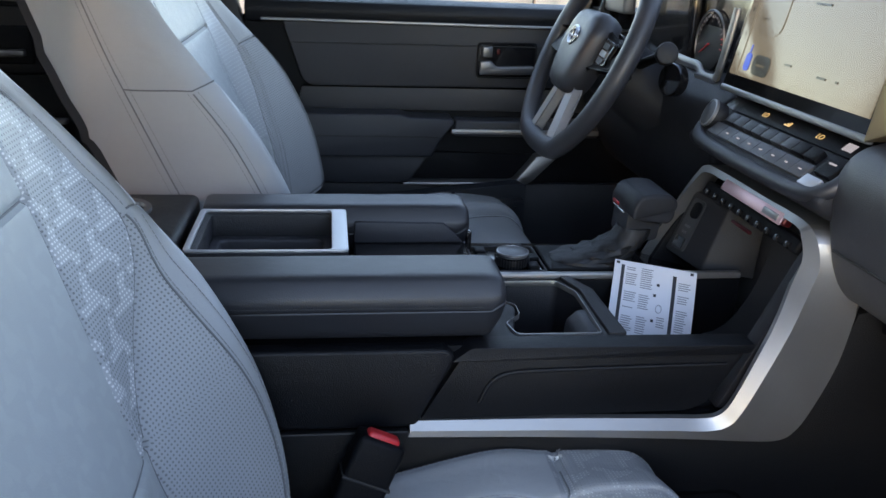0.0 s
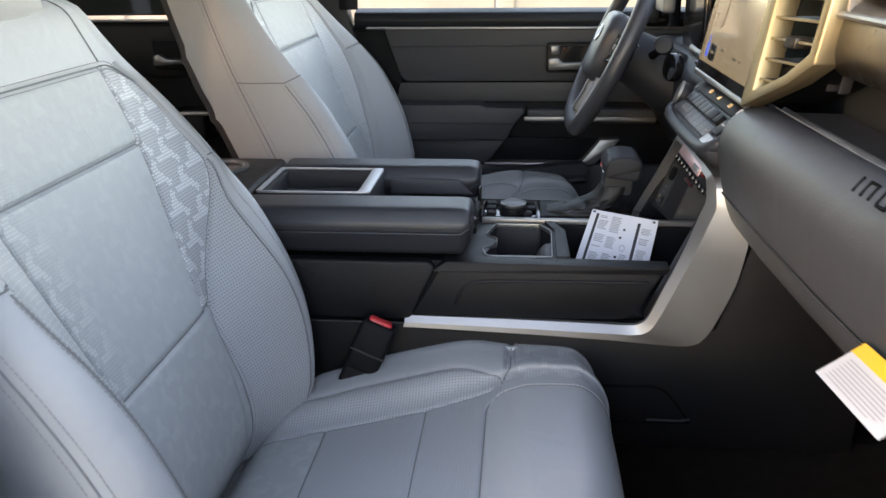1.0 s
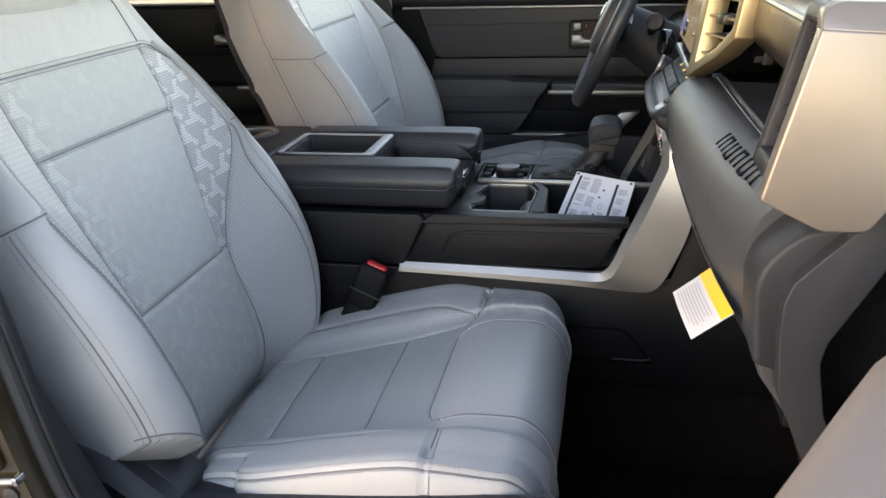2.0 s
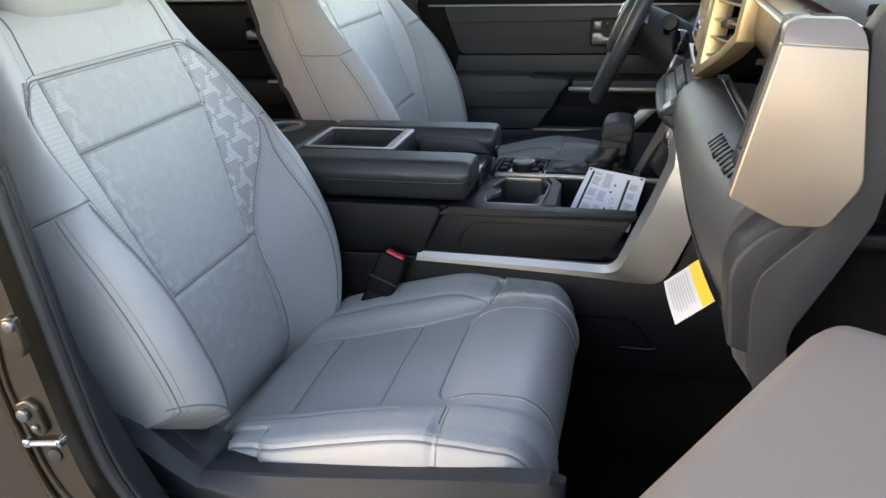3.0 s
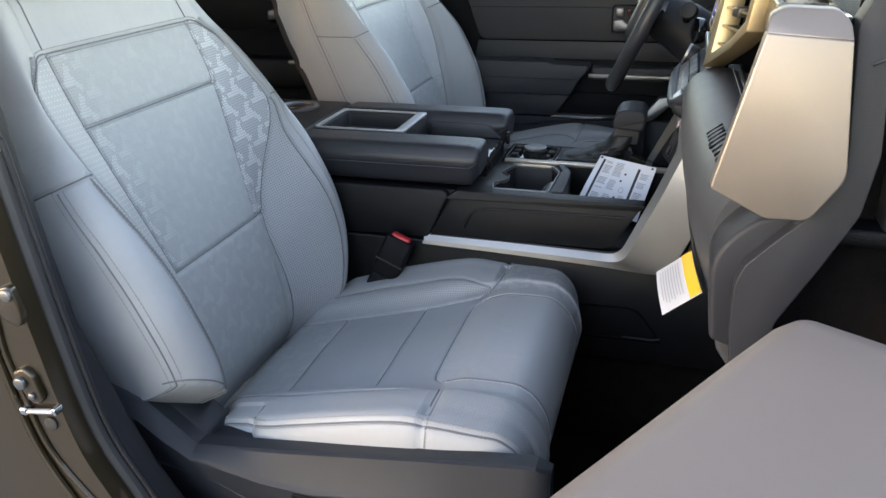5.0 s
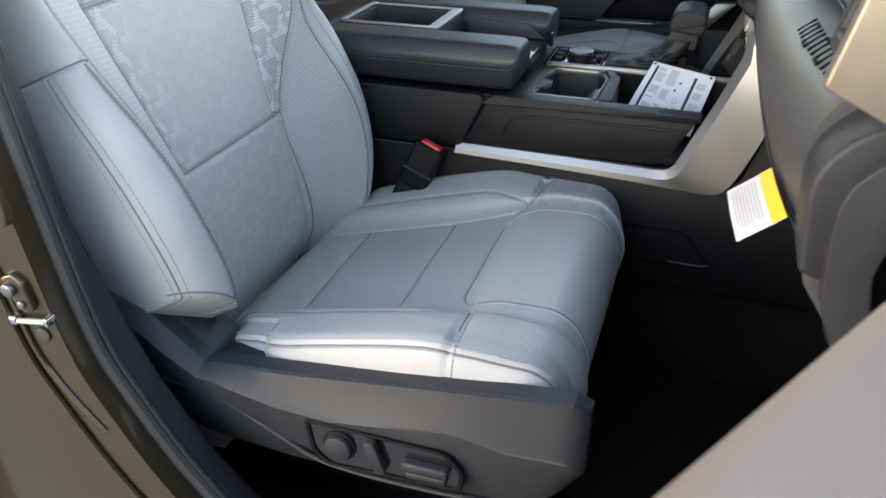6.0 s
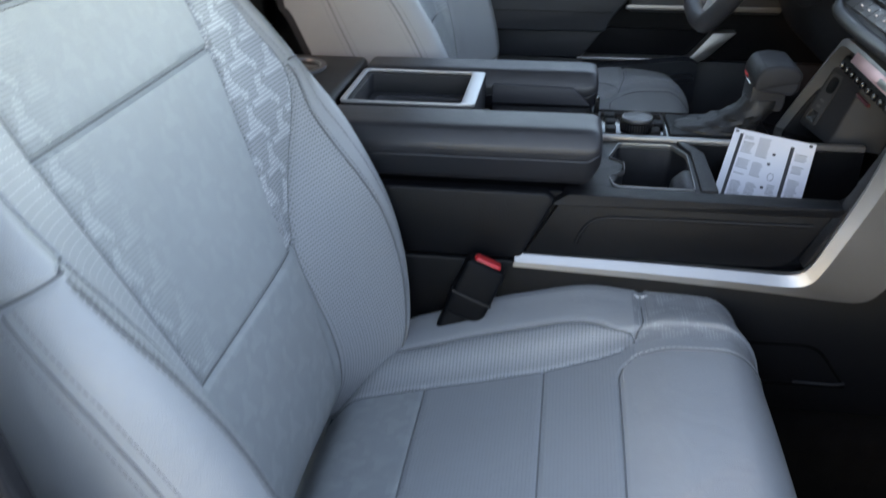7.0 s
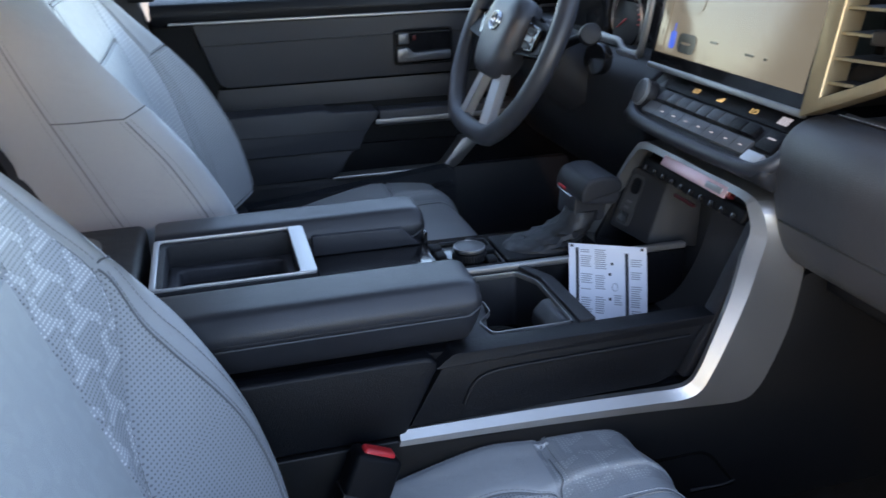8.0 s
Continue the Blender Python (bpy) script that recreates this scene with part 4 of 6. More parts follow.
trim = rounded([(0.072, 0.441), (0.310, 0.438), (0.335, 0.446), (0.392, 0.505), (0.345, 0.503), (0.302, 0.4475), (0.072, 0.4465)], [0, 0.02, 0.02, 0, 0, 0.012, 0])
part("pocket_trim", prism(trim, "y", 0.735, 0.770, 0.002), silver_dark, ddoor, "satin silver pocket trim")
part("lower_panel", prism(rounded([(-0.22, 0.438), (0.60, 0.438), (0.60, 0.14), (-0.20, 0.14)], 0.02), "y", 0.760, 0.785, 0.006), door_leather, ddoor)
hinner = rounded([(0.216, 0.722), (0.330, 0.724), (0.330, 0.660), (0.216, 0.660)], 0.008)
houter = [((x - 0.273) * 1.06 + 0.273, (z - 0.691) * 1.12 + 0.691) for x, z in hinner]
hz = part("handle_bezel", ring_plate(houter, hinner, "y", 0.7575, 0.764, 0.0015), black_plastic, ddoor)
part("handle_cup", prism(hinner, "y", 0.7605, 0.763, 0), gloss_black, hz)
part("handle_lever", prism(rounded([(0.218, 0.690), (0.240, 0.692), (0.252, 0.680), (0.328, 0.683), (0.328, 0.666), (0.218, 0.663)], 0.005), "y", 0.749, 0.7585, 0.003), door_metal, hz, "dark satin metal door handle")
part("lock_button", box((0.222, 0.752, 0.697), (0.243, 0.760, 0.719), 0.003), door_metal, hz)
part("lock_mark", box((0.252, 0.756, 0.704), (0.258, 0.760, 0.714), 0.001), red_trim, hz, "red lock mark")
pane = part("window_pane", box((-0.20, 0.803, 0.795), (0.80, 0.807, 1.25), 0.001), glass, ddoor)
pane.visible_shadow = False

bp = rounded([(-0.31, FLOOR), (-0.31, 1.28), (-0.225, 1.28), (-0.205, 0.79), (-0.165, 0.65), (-0.15, 0.45), (-0.16, FLOOR)], 0.01)
setting("pillar_left", prism([(x - 0.045, z) for x, z in bp], "y", 0.765, 0.815, 0.006), dark_plastic, "charcoal plastic door pillar behind the driver")
setting("belt_anchor", tube([(-0.245, 0.755, 0.80), (-0.24, 0.76, 1.12)], 0.022, 8, flat=0.3, up=(0, 1, 0)), black_plastic, "black seat belt webbing on the pillar")

rdoor = thing("door_2", "dark inner panel of the closed rear door on the driver's side", "door", kind="structure")
part("panel", box((-1.30, 0.78, FLOOR), (-0.36, 0.83, 0.775), 0.006), black_plastic, rdoor)
part("belt_strip", box((-1.25, 0.768, 0.772), (-0.38, 0.782, 0.778), 0.002), silver_dark, rdoor)
part("upper_pad", prism(rounded([(-1.2, 0.765), (-0.42, 0.765), (-0.44, 0.64), (-1.2, 0.64)], 0.02), "y", 0.767, 0.785, 0.006), black_leather, rdoor)
part("armrest", box((-1.20, 0.715, 0.49), (-0.60, 0.785, 0.568), 0.008), black_leather, rdoor)
part("pull_strip", box((-0.66, 0.712, 0.558), (-0.56, 0.73, 0.568), 0.003), silver_dark, rdoor, "satin silver strip")
part("handle_cup", box((-0.73, 0.760, 0.66), (-0.62, 0.77, 0.73), 0.004), black_plastic, rdoor)
part("handle_lever", prism(rounded([(-0.725, 0.695), (-0.71, 0.700), (-0.69, 0.688), (-0.63, 0.688), (-0.63, 0.676), (-0.725, 0.672)], 0.004), "y", 0.742, 0.758, 0.003), door_metal, rdoor, "dark satin metal door handle")
pane = part("window_pane", box((-1.28, 0.803, 0.785), (-0.37, 0.807, 1.25), 0.001), tinted, rdoor, "dark tinted glass")

# passenger's side: door pillar, sill, rear door outside
edge = [(-0.272, 1.25), (-0.255, 0.80), (-0.246, 0.74), (-0.215, 0.55), (-0.192, 0.44), (-0.162, 0.375), (-0.105, 0.285), (-0.03, 0.205), (0.06, 0.165), (0.62, 0.150)]
seal_pts = smooth_path([(x, -0.772, z) for x, z in edge], 5)
jamb = thing("pillar_right", "bronze painted door jamb with a black rubber seal and latch striker", "pillar", kind="structure")
inner = [(x + 0.012, z) for x, z in edge[:9]] + [(0.06, 0.09), (-0.50, 0.09), (-0.50, 1.25)]
outline = [(p.x, p.z) for p in seal_pts if p.z > 0.17 and p.x < 0.06] + [(0.07, 0.155), (0.62, 0.145), (0.62, -0.05), (-0.42, -0.05), (-0.42, 1.25)]
part("jamb", prism(outline, "y", -0.805, -0.774, 0.004), bronze, jamb, "bronze painted metal")
trim_o = [(x - 0.004 + 0.02 * (z < 0.5), z) for x, z in edge[:8]] + [(0.03, 0.12), (-0.50, 0.12), (-0.50, 1.25)]
part("trim", prism(trim_o, "y", -0.770, -0.735, 0.008, 3, 40), dark_plastic, jamb, "charcoal plastic pillar trim")
part("seal", tube(seal_pts, 0.0095, 10, up=(0, 1, 0)), seal_rubber, jamb)
lip = [(q.x - 0.052, -0.808, q.z) for q in seal_pts if q.z > 0.2]
part("weld_lip", tube(lip, 0.004, 8, up=(0, 1, 0)), bronze, jamb)
bolt = part("striker_plate", prism(rounded([(-0.248, 0.520), (-0.232, 0.528), (-0.221, 0.520), (-0.214, 0.493), (-0.220, 0.485), (-0.232, 0.487), (-0.240, 0.500)], 0.005), "y", -0.813, -0.803, 0.003, 3), bronze, jamb)
part("bolt", disc((-0.236, -0.812, 0.511), (0, -1, 0), 0.0075, 0.007, 0.003, 20), door_metal, bolt)
part("bolt", disc((-0.226, -0.812, 0.496), (0, -1, 0), 0.0050, 0.005, 0.002, 6), door_metal, bolt)
loop = part("striker_bar", tube([(-0.242, -0.812, 0.474), (-0.201, -0.812, 0.480)], 0.0032, 10), silver_dark, bolt, "steel striker bar")
part("striker_foot", box((-0.247, -0.816, 0.470), (-0.237, -0.803, 0.480), 0.003, 3), chrome, loop, "bright steel foot")
part("striker_foot", box((-0.205, -0.816, 0.476), (-0.199, -0.803, 0.485), 0.002, 3), chrome, loop, "bright steel foot")
part("plug", disc((-0.217, -0.804, 0.459), (0, -1, 0), 0.008, 0.004, 0.001), rubber, jamb)
knob = part("latch_housing", prism(rounded([(-0.245, 0.585), (-0.240, 0.618), (-0.225, 0.622), (-0.216, 0.590), (-0.222, 0.574)], 0.008), "y", -0.813, -0.803, 0.004, 3), bronze, jamb)
part("latch_stud", disc((-0.228, -0.812, 0.612), (0, -1, 0), 0.007, 0.006, 0.003, 20), door_metal, knob)
crease = smooth_path([(-0.262, -0.8065, 0.70), (-0.256, -0.8065, 0.60), (-0.255, -0.8065, 0.54), (-0.242, -0.8065, 0.483), (-0.231, -0.8065, 0.438), (-0.210, -0.8065, 0.399), (-0.17, -0.8065, 0.35)], 5)
part("jamb_crease", tube(crease, 0.0035, 8, up=(0, 1, 0)), bronze, jamb)
inner_lip = [(q.x + 0.014, -0.7705, q.z + 0.004) for q in seal_pts if q.z > 0.2]
part("seal_lip", tube(inner_lip, 0.0035, 8, up=(0, 1, 0)), dark_plastic, jamb)
# added to shut sky light out of the gap; its black stands for shade
setting("pillar_hinge", box((0.565, -0.800, 0.05), (0.90, -0.742, 0.87), 0.012), carpet, "added hinge pillar that blocks sky light, blackened to stand for shade")
# front wing out of view, added to keep sky light from the dash end
setting("wall_fender", box((0.60, -0.97, -0.30), (1.60, -0.81, 0.80), 0.04), bronze, "unseen bronze front wing added to block sky light ahead of the door")
setting("sill", box((-0.02, -0.82, 0.05), (0.85, -0.70, 0.150), 0.012), dark_plastic, "charcoal plastic door sill")
rr = thing("door_3", "bronze painted closed rear door with dark glass", "door", kind="structure")
part("skin", box((-1.40, -0.87, -0.10), (-0.43, -0.81, 0.80), 0.015), bronze, rr)
part("window_pane", box((-1.38, -0.83, 0.80), (-0.45, -0.82, 1.26), 0.001), tinted, rr, "dark tinted glass")

# the open passenger's door: a slab whose sill line runs outwards from its hinge
pdoor = thing("door_4", "open passenger door with a grey padded window sill", "door", kind="structure")
H0, HD = Vector((0.518, -0.861)), Vector((-0.49, -0.872))
HN = Vector((HD.y, -HD.x)) * -1


def door_point(along, out, z):
    p = H0 + HD * along + HN * out
    return (p.x, p.y, z)


def door_slab(section, a0, a1, n=8, r0=0.0):
    rings = []
    for i in range(n + 1):
        a = a0 + (a1 - a0) * i / n
        rings.append([door_point(a, o, z) for o, z in section])
    return loft(rings)


sill_o = rounded([(-0.002, 0.62), (-0.002, 0.748), (0.012, 0.760), (0.135, 0.758), (0.14, 0.62)], [0, 0.012, 0.008, 0.01, 0], 5)
rings = []
for a, k in ((0.118, 0.80), (0.120, 0.90), (0.126, 0.96), (0.138, 0.99), (0.18, 1.0), (0.6, 1.0), (0.9, 1.0), (0.96, 0.97)):
    rings.append([door_point(a + (1 - k) * 0.02, 0.07 + (o - 0.07) * (0.55 + 0.45 * k), 0.62 + (z - 0.62) * (0.6 + 0.4 * k)) for o, z in sill_o])
part("window_sill", loft(rings), material("warm_grey_sill", (0.165, 0.125, 0.102), 0.55, vary=0.06, grain=0.25, grain_scale=2500), pdoor, "grey grained sill pad")
part("inner_panel", door_slab([(0.012, -0.02), (0.012, 0.62), (0.13, 0.62), (0.13, -0.02)], 0.06, 1.00), dark_plastic, pdoor)

# ---- outside ----
setting("ground", box((-400, -400, -0.80), (400, 400, -0.75), 0), asphalt, "grey asphalt parking lot")
fence = thing("block_wall", "beige block wall across the parking lot", "wall", kind="structure")
for i in range(11):
    part("panel", box((-12 + i * 2.4, 9.0, -0.75), (-9.72 + i * 2.4, 9.2, 1.35), 0.02), beige_wall, fence)
    part("post", box((-12.1 + i * 2.4, 8.95, -0.75), (-11.9 + i * 2.4, 9.25, 1.5), 0.02), beige_wall, fence)

# ---- centre console ----
con = thing("center_console", "black leather and satin silver centre console with twin armrests", "console")
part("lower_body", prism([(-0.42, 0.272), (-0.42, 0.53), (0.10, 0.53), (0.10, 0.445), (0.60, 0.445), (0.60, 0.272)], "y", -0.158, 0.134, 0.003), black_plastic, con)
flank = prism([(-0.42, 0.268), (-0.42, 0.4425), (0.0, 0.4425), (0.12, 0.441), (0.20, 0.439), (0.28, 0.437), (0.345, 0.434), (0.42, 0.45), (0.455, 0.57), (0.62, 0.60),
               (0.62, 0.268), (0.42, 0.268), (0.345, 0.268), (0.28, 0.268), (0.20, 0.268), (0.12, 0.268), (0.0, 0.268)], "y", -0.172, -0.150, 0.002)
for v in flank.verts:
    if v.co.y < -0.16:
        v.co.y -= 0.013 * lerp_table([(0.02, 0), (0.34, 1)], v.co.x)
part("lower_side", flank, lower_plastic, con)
part("side_groove", tube([(-0.40, -0.1722, 0.441), (0.0, -0.1722, 0.441)], 0.0012, 6), rubber, con)
pk = rounded([(0.262, 0.362), (0.360, 0.364), (0.402, 0.306), (0.262, 0.304)], [0.004, 0.02, 0.006, 0.004])
pkin = [((x - 0.33) * 0.95 + 0.328, (z - 0.334) * 0.9 + 0.334) for x, z in pk]
part("net_pocket", ring_plate(pk, pkin, "y", -0.1868, -0.179, 0.0008), matte_black, con)
part("pocket_lip", tube([(0.340, -0.1875, 0.3115), (0.385, -0.1885, 0.3115), (0.398, -0.1875, 0.314)], 0.0016, 6), dark_plastic, con)
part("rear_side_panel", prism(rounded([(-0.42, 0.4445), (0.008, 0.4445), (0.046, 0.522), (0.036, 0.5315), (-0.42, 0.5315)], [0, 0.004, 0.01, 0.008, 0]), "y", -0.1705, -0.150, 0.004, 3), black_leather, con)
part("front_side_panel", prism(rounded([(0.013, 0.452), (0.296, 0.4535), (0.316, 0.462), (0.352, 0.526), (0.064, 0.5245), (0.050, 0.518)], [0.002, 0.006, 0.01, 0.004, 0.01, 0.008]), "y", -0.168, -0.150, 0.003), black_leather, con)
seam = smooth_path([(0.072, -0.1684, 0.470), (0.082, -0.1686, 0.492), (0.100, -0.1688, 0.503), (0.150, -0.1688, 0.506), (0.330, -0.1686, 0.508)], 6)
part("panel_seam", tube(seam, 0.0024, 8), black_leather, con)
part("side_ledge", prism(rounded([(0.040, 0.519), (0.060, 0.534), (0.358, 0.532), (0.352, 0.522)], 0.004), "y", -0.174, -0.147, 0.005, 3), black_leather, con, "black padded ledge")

# trim: a bright chamfer along the inner edge, a flat flank below it
TRIM = [((0.002, -0.1685, 0.4512), (0.002, -0.1740, 0.4425), (0.000, -0.1750, 0.4365)), ((0.150, -0.1720, 0.4510), (0.150, -0.1785, 0.4410), (0.150, -0.1790, 0.4335)),
        ((0.270, -0.1780, 0.4508), (0.272, -0.1860, 0.4405), (0.280, -0.1868, 0.4312)), ((0.305, -0.1815, 0.4515), (0.313, -0.1905, 0.4415), (0.355, -0.1920, 0.4285)),
        ((0.3215, -0.1860, 0.4570), (0.331, -0.1947, 0.4495), (0.388, -0.1960, 0.4310)), ((0.3325, -0.1880, 0.4720), (0.342, -0.1965, 0.4670), (0.404, -0.1975, 0.4430)),
        ((0.350, -0.1850, 0.5120), (0.360, -0.1955, 0.5080), (0.418, -0.1970, 0.4690)), ((0.3703, -0.1775, 0.5560), (0.380, -0.1905, 0.5520), (0.437, -0.1940, 0.5170)),
        ((0.386, -0.1665, 0.5935), (0.396, -0.1830, 0.5900), (0.447, -0.1900, 0.5640))]
rings = []
for i in range((len(TRIM) - 1) * 5 + 1):
    k, t = min(i // 5, len(TRIM) - 2), i - 5 * min(i // 5, len(TRIM) - 2)
    a, b, c, d = (TRIM[min(max(k + n, 0), len(TRIM) - 1)] for n in (-1, 0, 1, 2))
    e, m, o = (smooth_path([a[n], b[n], c[n], d[n]], 5)[5 + t] for n in range(3))
    rings.append([Vector((e.x + 0.002, e.y + 0.008, e.z)), e, m, o, Vector((o.x, -0.150, o.z))])
# past the knee the band stands up, crosses over the bay and comes down on the far side
ARCH = [((0.3955, -0.1615, 0.6170), (0.4060, -0.1775, 0.6130), (0.449, -0.1880, 0.594)), ((0.3970, -0.1580, 0.6270), (0.4070, -0.1740, 0.6240), (0.447, -0.1860, 0.618)),
        ((0.3970, -0.1500, 0.6400), (0.4060, -0.1620, 0.6440), (0.443, -0.1820, 0.646)), ((0.3970, -0.1360, 0.6485), (0.4020, -0.1390, 0.6560), (0.428, -0.146, 0.656)),
        ((0.3970, -0.0600, 0.6490), (0.4010, -0.0620, 0.6565), (0.422, -0.062, 0.6550)), ((0.3980, 0.0300, 0.6490), (0.4020, 0.0320, 0.6565), (0.422, 0.032, 0.6550)),
        ((0.3985, 0.0850, 0.6460), (0.4020, 0.0920, 0.6535), (0.424, 0.096, 0.653)), ((0.3960, 0.1030, 0.6330), (0.3990, 0.1120, 0.6375), (0.424, 0.115, 0.637)),
        ((0.3850, 0.1150, 0.6050), (0.3880, 0.1240, 0.6070), (0.414, 0.127, 0.606)), ((0.3630, 0.1240, 0.5560), (0.3660, 0.1330, 0.5570), (0.394, 0.136, 0.556)),
        ((0.3430, 0.1290, 0.5130), (0.3460, 0.1380, 0.5135), (0.376, 0.141, 0.512))]
for i in range((len(ARCH) - 1) * 4 + 1):
    k, t = min(i // 4, len(ARCH) - 2), i / 4 - min(i // 4, len(ARCH) - 2)
    a, b, c, d = (ARCH[min(max(k + n, 0), len(ARCH) - 1)] for n in (-1, 0, 1, 2))
    e, m, o = (smooth_path([a[n], b[n], c[n], d[n]], 4)[4 + round(t * 4)] for n in range(3))
    back = Vector((0.020, 0, 0))
    rings.append([e + back, e, m, o, o - (o - e - back) * 0.15 + Vector((0.012, 0, 0))])
part("side_trim", bevelled(loft(rings), 0.0009, 2, 17), silver, con, "satin silver console trim with a bright chamfer, arched over the bay", smooth=12)
part("trim_underline", tube([(0.0, -0.1725, 0.4350), (0.20, -0.176, 0.4305), (0.352, -0.184, 0.4265)], 0.0018, 6), black_plastic, con)

for yy, far in ((-0.1245, -1), (0.1005, 1)):
    lo, hi = yy - 0.0425, yy + 0.0425
    if far > 0:
        lo, hi = 0.063, 0.139
    rings = []
    for x, zb, zt, k in ((-0.226, 0.538, 0.6005, 0.003), (-0.222, 0.536, 0.602, 0.0), (-0.10, 0.536, 0.603, 0.0), (0.04, 0.536, 0.6035, 0.0), (0.074, 0.536, 0.6035, 0.0), (0.080, 0.538, 0.603, 0.0), (0.086, 0.547, 0.602, 0.0006), (0.0905, 0.5545, 0.600, 0.002), (0.0930, 0.559, 0.596, 0.005), (0.0938, 0.562, 0.591, 0.009)):
        half = []
        for f, w in ((0.0, 0.018), (0.04, 0.0125), (0.12, 0.0095), (0.50, -0.0004), (0.525, 0.0006), (0.55, -0.0006), (0.70, 0.0), (0.75, 0.0014), (0.93, 0.0085), (0.975, 0.0115), (0.995, 0.0160), (1.0, 0.0220)):
            half.append((w + k, zb + (zt - zb) * f))
        rings.append([(x, lo + w, z) for w, z in half] + [(x, hi - w, z) for w, z in half[::-1]])
    lid = part("armrest", loft(rings), armrest_leather, con, "black padded armrest lid", smooth=50)
    part("armrest_crease", tube([(-0.224, lo + 0.0006, 0.5712), (0.078, lo + 0.0006, 0.5718), (0.0905, lo + 0.004, 0.574)], 0.0007, 6), matte_black, lid)
    part("armrest_stitching", stitches([[(-0.22 + 0.01 * i, lo - 0.0010, 0.5752) for i in range(30)]], r=0.0005), black_thread, lid)
    part("latch", box((0.090, hi - 0.016 if far < 0 else lo + 0.004, 0.548), (0.097, hi - 0.006 if far < 0 else lo + 0.014, 0.572), 0.002), gloss_black, lid)
part("middle_deck", box((-0.236, -0.0805, 0.44), (0.088, 0.0615, 0.552), 0.002), black_plastic, con)
oo, ii = [(-0.226, -0.0785), (-0.058, -0.0785), (-0.058, 0.0605), (-0.226, 0.0605)], [(-0.213, -0.070), (-0.074, -0.070), (-0.074, 0.051), (-0.213, 0.051)]
tray = part("cubby_wall", ring_plate(rounded(oo, 0.006), rounded(ii, 0.006), "z", 0.5525, 0.5982, 0.002), dark_plastic, con)
part("cubby_ledge", ring_plate(rounded([(-0.214, -0.071), (-0.073, -0.071), (-0.073, 0.052), (-0.214, 0.052)], 0.006), rounded([(-0.202, -0.062), (-0.085, -0.062), (-0.085, 0.038), (-0.202, 0.038)], 0.010), "z", 0.5525, 0.5720, 0.003, 3), door_plastic, tray, "inner ledge of the bin")
part("cubby_rim", ring_plate(rounded(oo, 0.006), rounded([(-0.2195, -0.0760), (-0.0755, -0.0760), (-0.0755, 0.0580), (-0.2195, 0.0580)], 0.006), "z", 0.5985, 0.6025, 0.0015), spoke_silver, tray, "satin silver rim")
part("cubby_step", box((-0.20, -0.06, 0.5525), (-0.09, 0.03, 0.560), 0.003), gloss_black, tray)
part("front_recess", box((-0.050, -0.078, 0.5525), (0.087, 0.059, 0.562), 0.003), gloss_black, con)
part("recess_wall", prism([(-0.048, 0.562), (-0.048, 0.588), (0.060, 0.586), (0.084, 0.562)], "y", 0.0535, 0.0615, 0.002), door_plastic, con)
part("rear_block", box((-0.430, -0.166, 0.532), (-0.238, 0.140, 0.598), 0.010, 4), black_leather, con)
for yy in (0.062, -0.085):
    part("rear_cup_ring", loft([[(-0.325 + r * math.cos(2 * math.pi * j / 32), yy + r * math.sin(2 * math.pi * j / 32), z) for j in range(32)] for r, z in ((0.043, 0.5985), (0.043, 0.6025), (0.036, 0.6025), (0.034, 0.5985))], cyclic=True), door_metal, con)
    part("rear_cup_well", disc((-0.325, yy, 0.597), (0, 0, 1), 0.0335, 0.0025, 0.0005), gloss_black, con)

# front bin, cup holder and switch deck
part("bin_floor", box((0.10, -0.148, 0.445), (0.46, 0.012, 0.452), 0.001), black_plastic, con)
cup_o = rounded([(0.070, -0.1465), (0.224, -0.1465), (0.222, -0.030), (0.214, 0.0105), (0.094, 0.0105), (0.076, -0.050), (0.072, -0.100)], [0.008, 0.006, 0.006, 0.006, 0.006, 0.004, 0.004])
cup_i = rounded([(0.112, -0.140), (0.204, -0.140), (0.206, -0.030), (0.190, 0.002), (0.122, 0.002), (0.108, -0.048), (0.126, -0.066), (0.126, -0.090), (0.106, -0.112)], [0.008, 0.006, 0.006, 0.006, 0.006, 0.005, 0.005, 0.005, 0.005])
cup = part("cup_holder", ring_plate(cup_o, cup_i, "z", 0.455, 0.5305, 0.003), dark_plastic, con, "charcoal cup holder block")
rim_i = [((x - 0.16) * 0.978 + 0.16, (y + 0.068) * 0.985 - 0.068) for x, y in cup_i]
part("cup_rim", ring_plate(cup_i, rim_i, "z", 0.526, 0.5325, 0.0006), silver, cup, "thin bright rim")
part("cup_floor", box((0.108, -0.140, 0.453), (0.206, 0.002, 0.460), 0.001), gloss_black, cup)
part("cup_tab", prism([(0.208, 0.528), (0.196, 0.528), (0.184, 0.516), (0.182, 0.500), (0.208, 0.484)], "y", -0.128, -0.070, 0.004, 3), door_plastic, cup, "sprung cup grip tab")
part("bridge", prism(rounded([(0.209, -0.146), (0.228, -0.146), (0.226, -0.030), (0.208, 0.010), (0.196, 0.010), (0.210, -0.030)], 0.003), "z", 0.47, 0.5350, 0.004, 3), dark_plastic, con)
for yy in (-0.105, -0.035):
    part("cup_well", loft([[(0.157 + r * math.cos(2 * math.pi * j / 32), yy + r * math.sin(2 * math.pi * j / 32), z) for j in range(32)] for r, z in ((0.034, 0.4605), (0.033, 0.464), (0.030, 0.464), (0.029, 0.4605))], cyclic=True), rubber, cup)
part("divider_wall", box((0.100, 0.0115, 0.455), (0.430, 0.0195, 0.5285), 0.001), black_plastic, con)
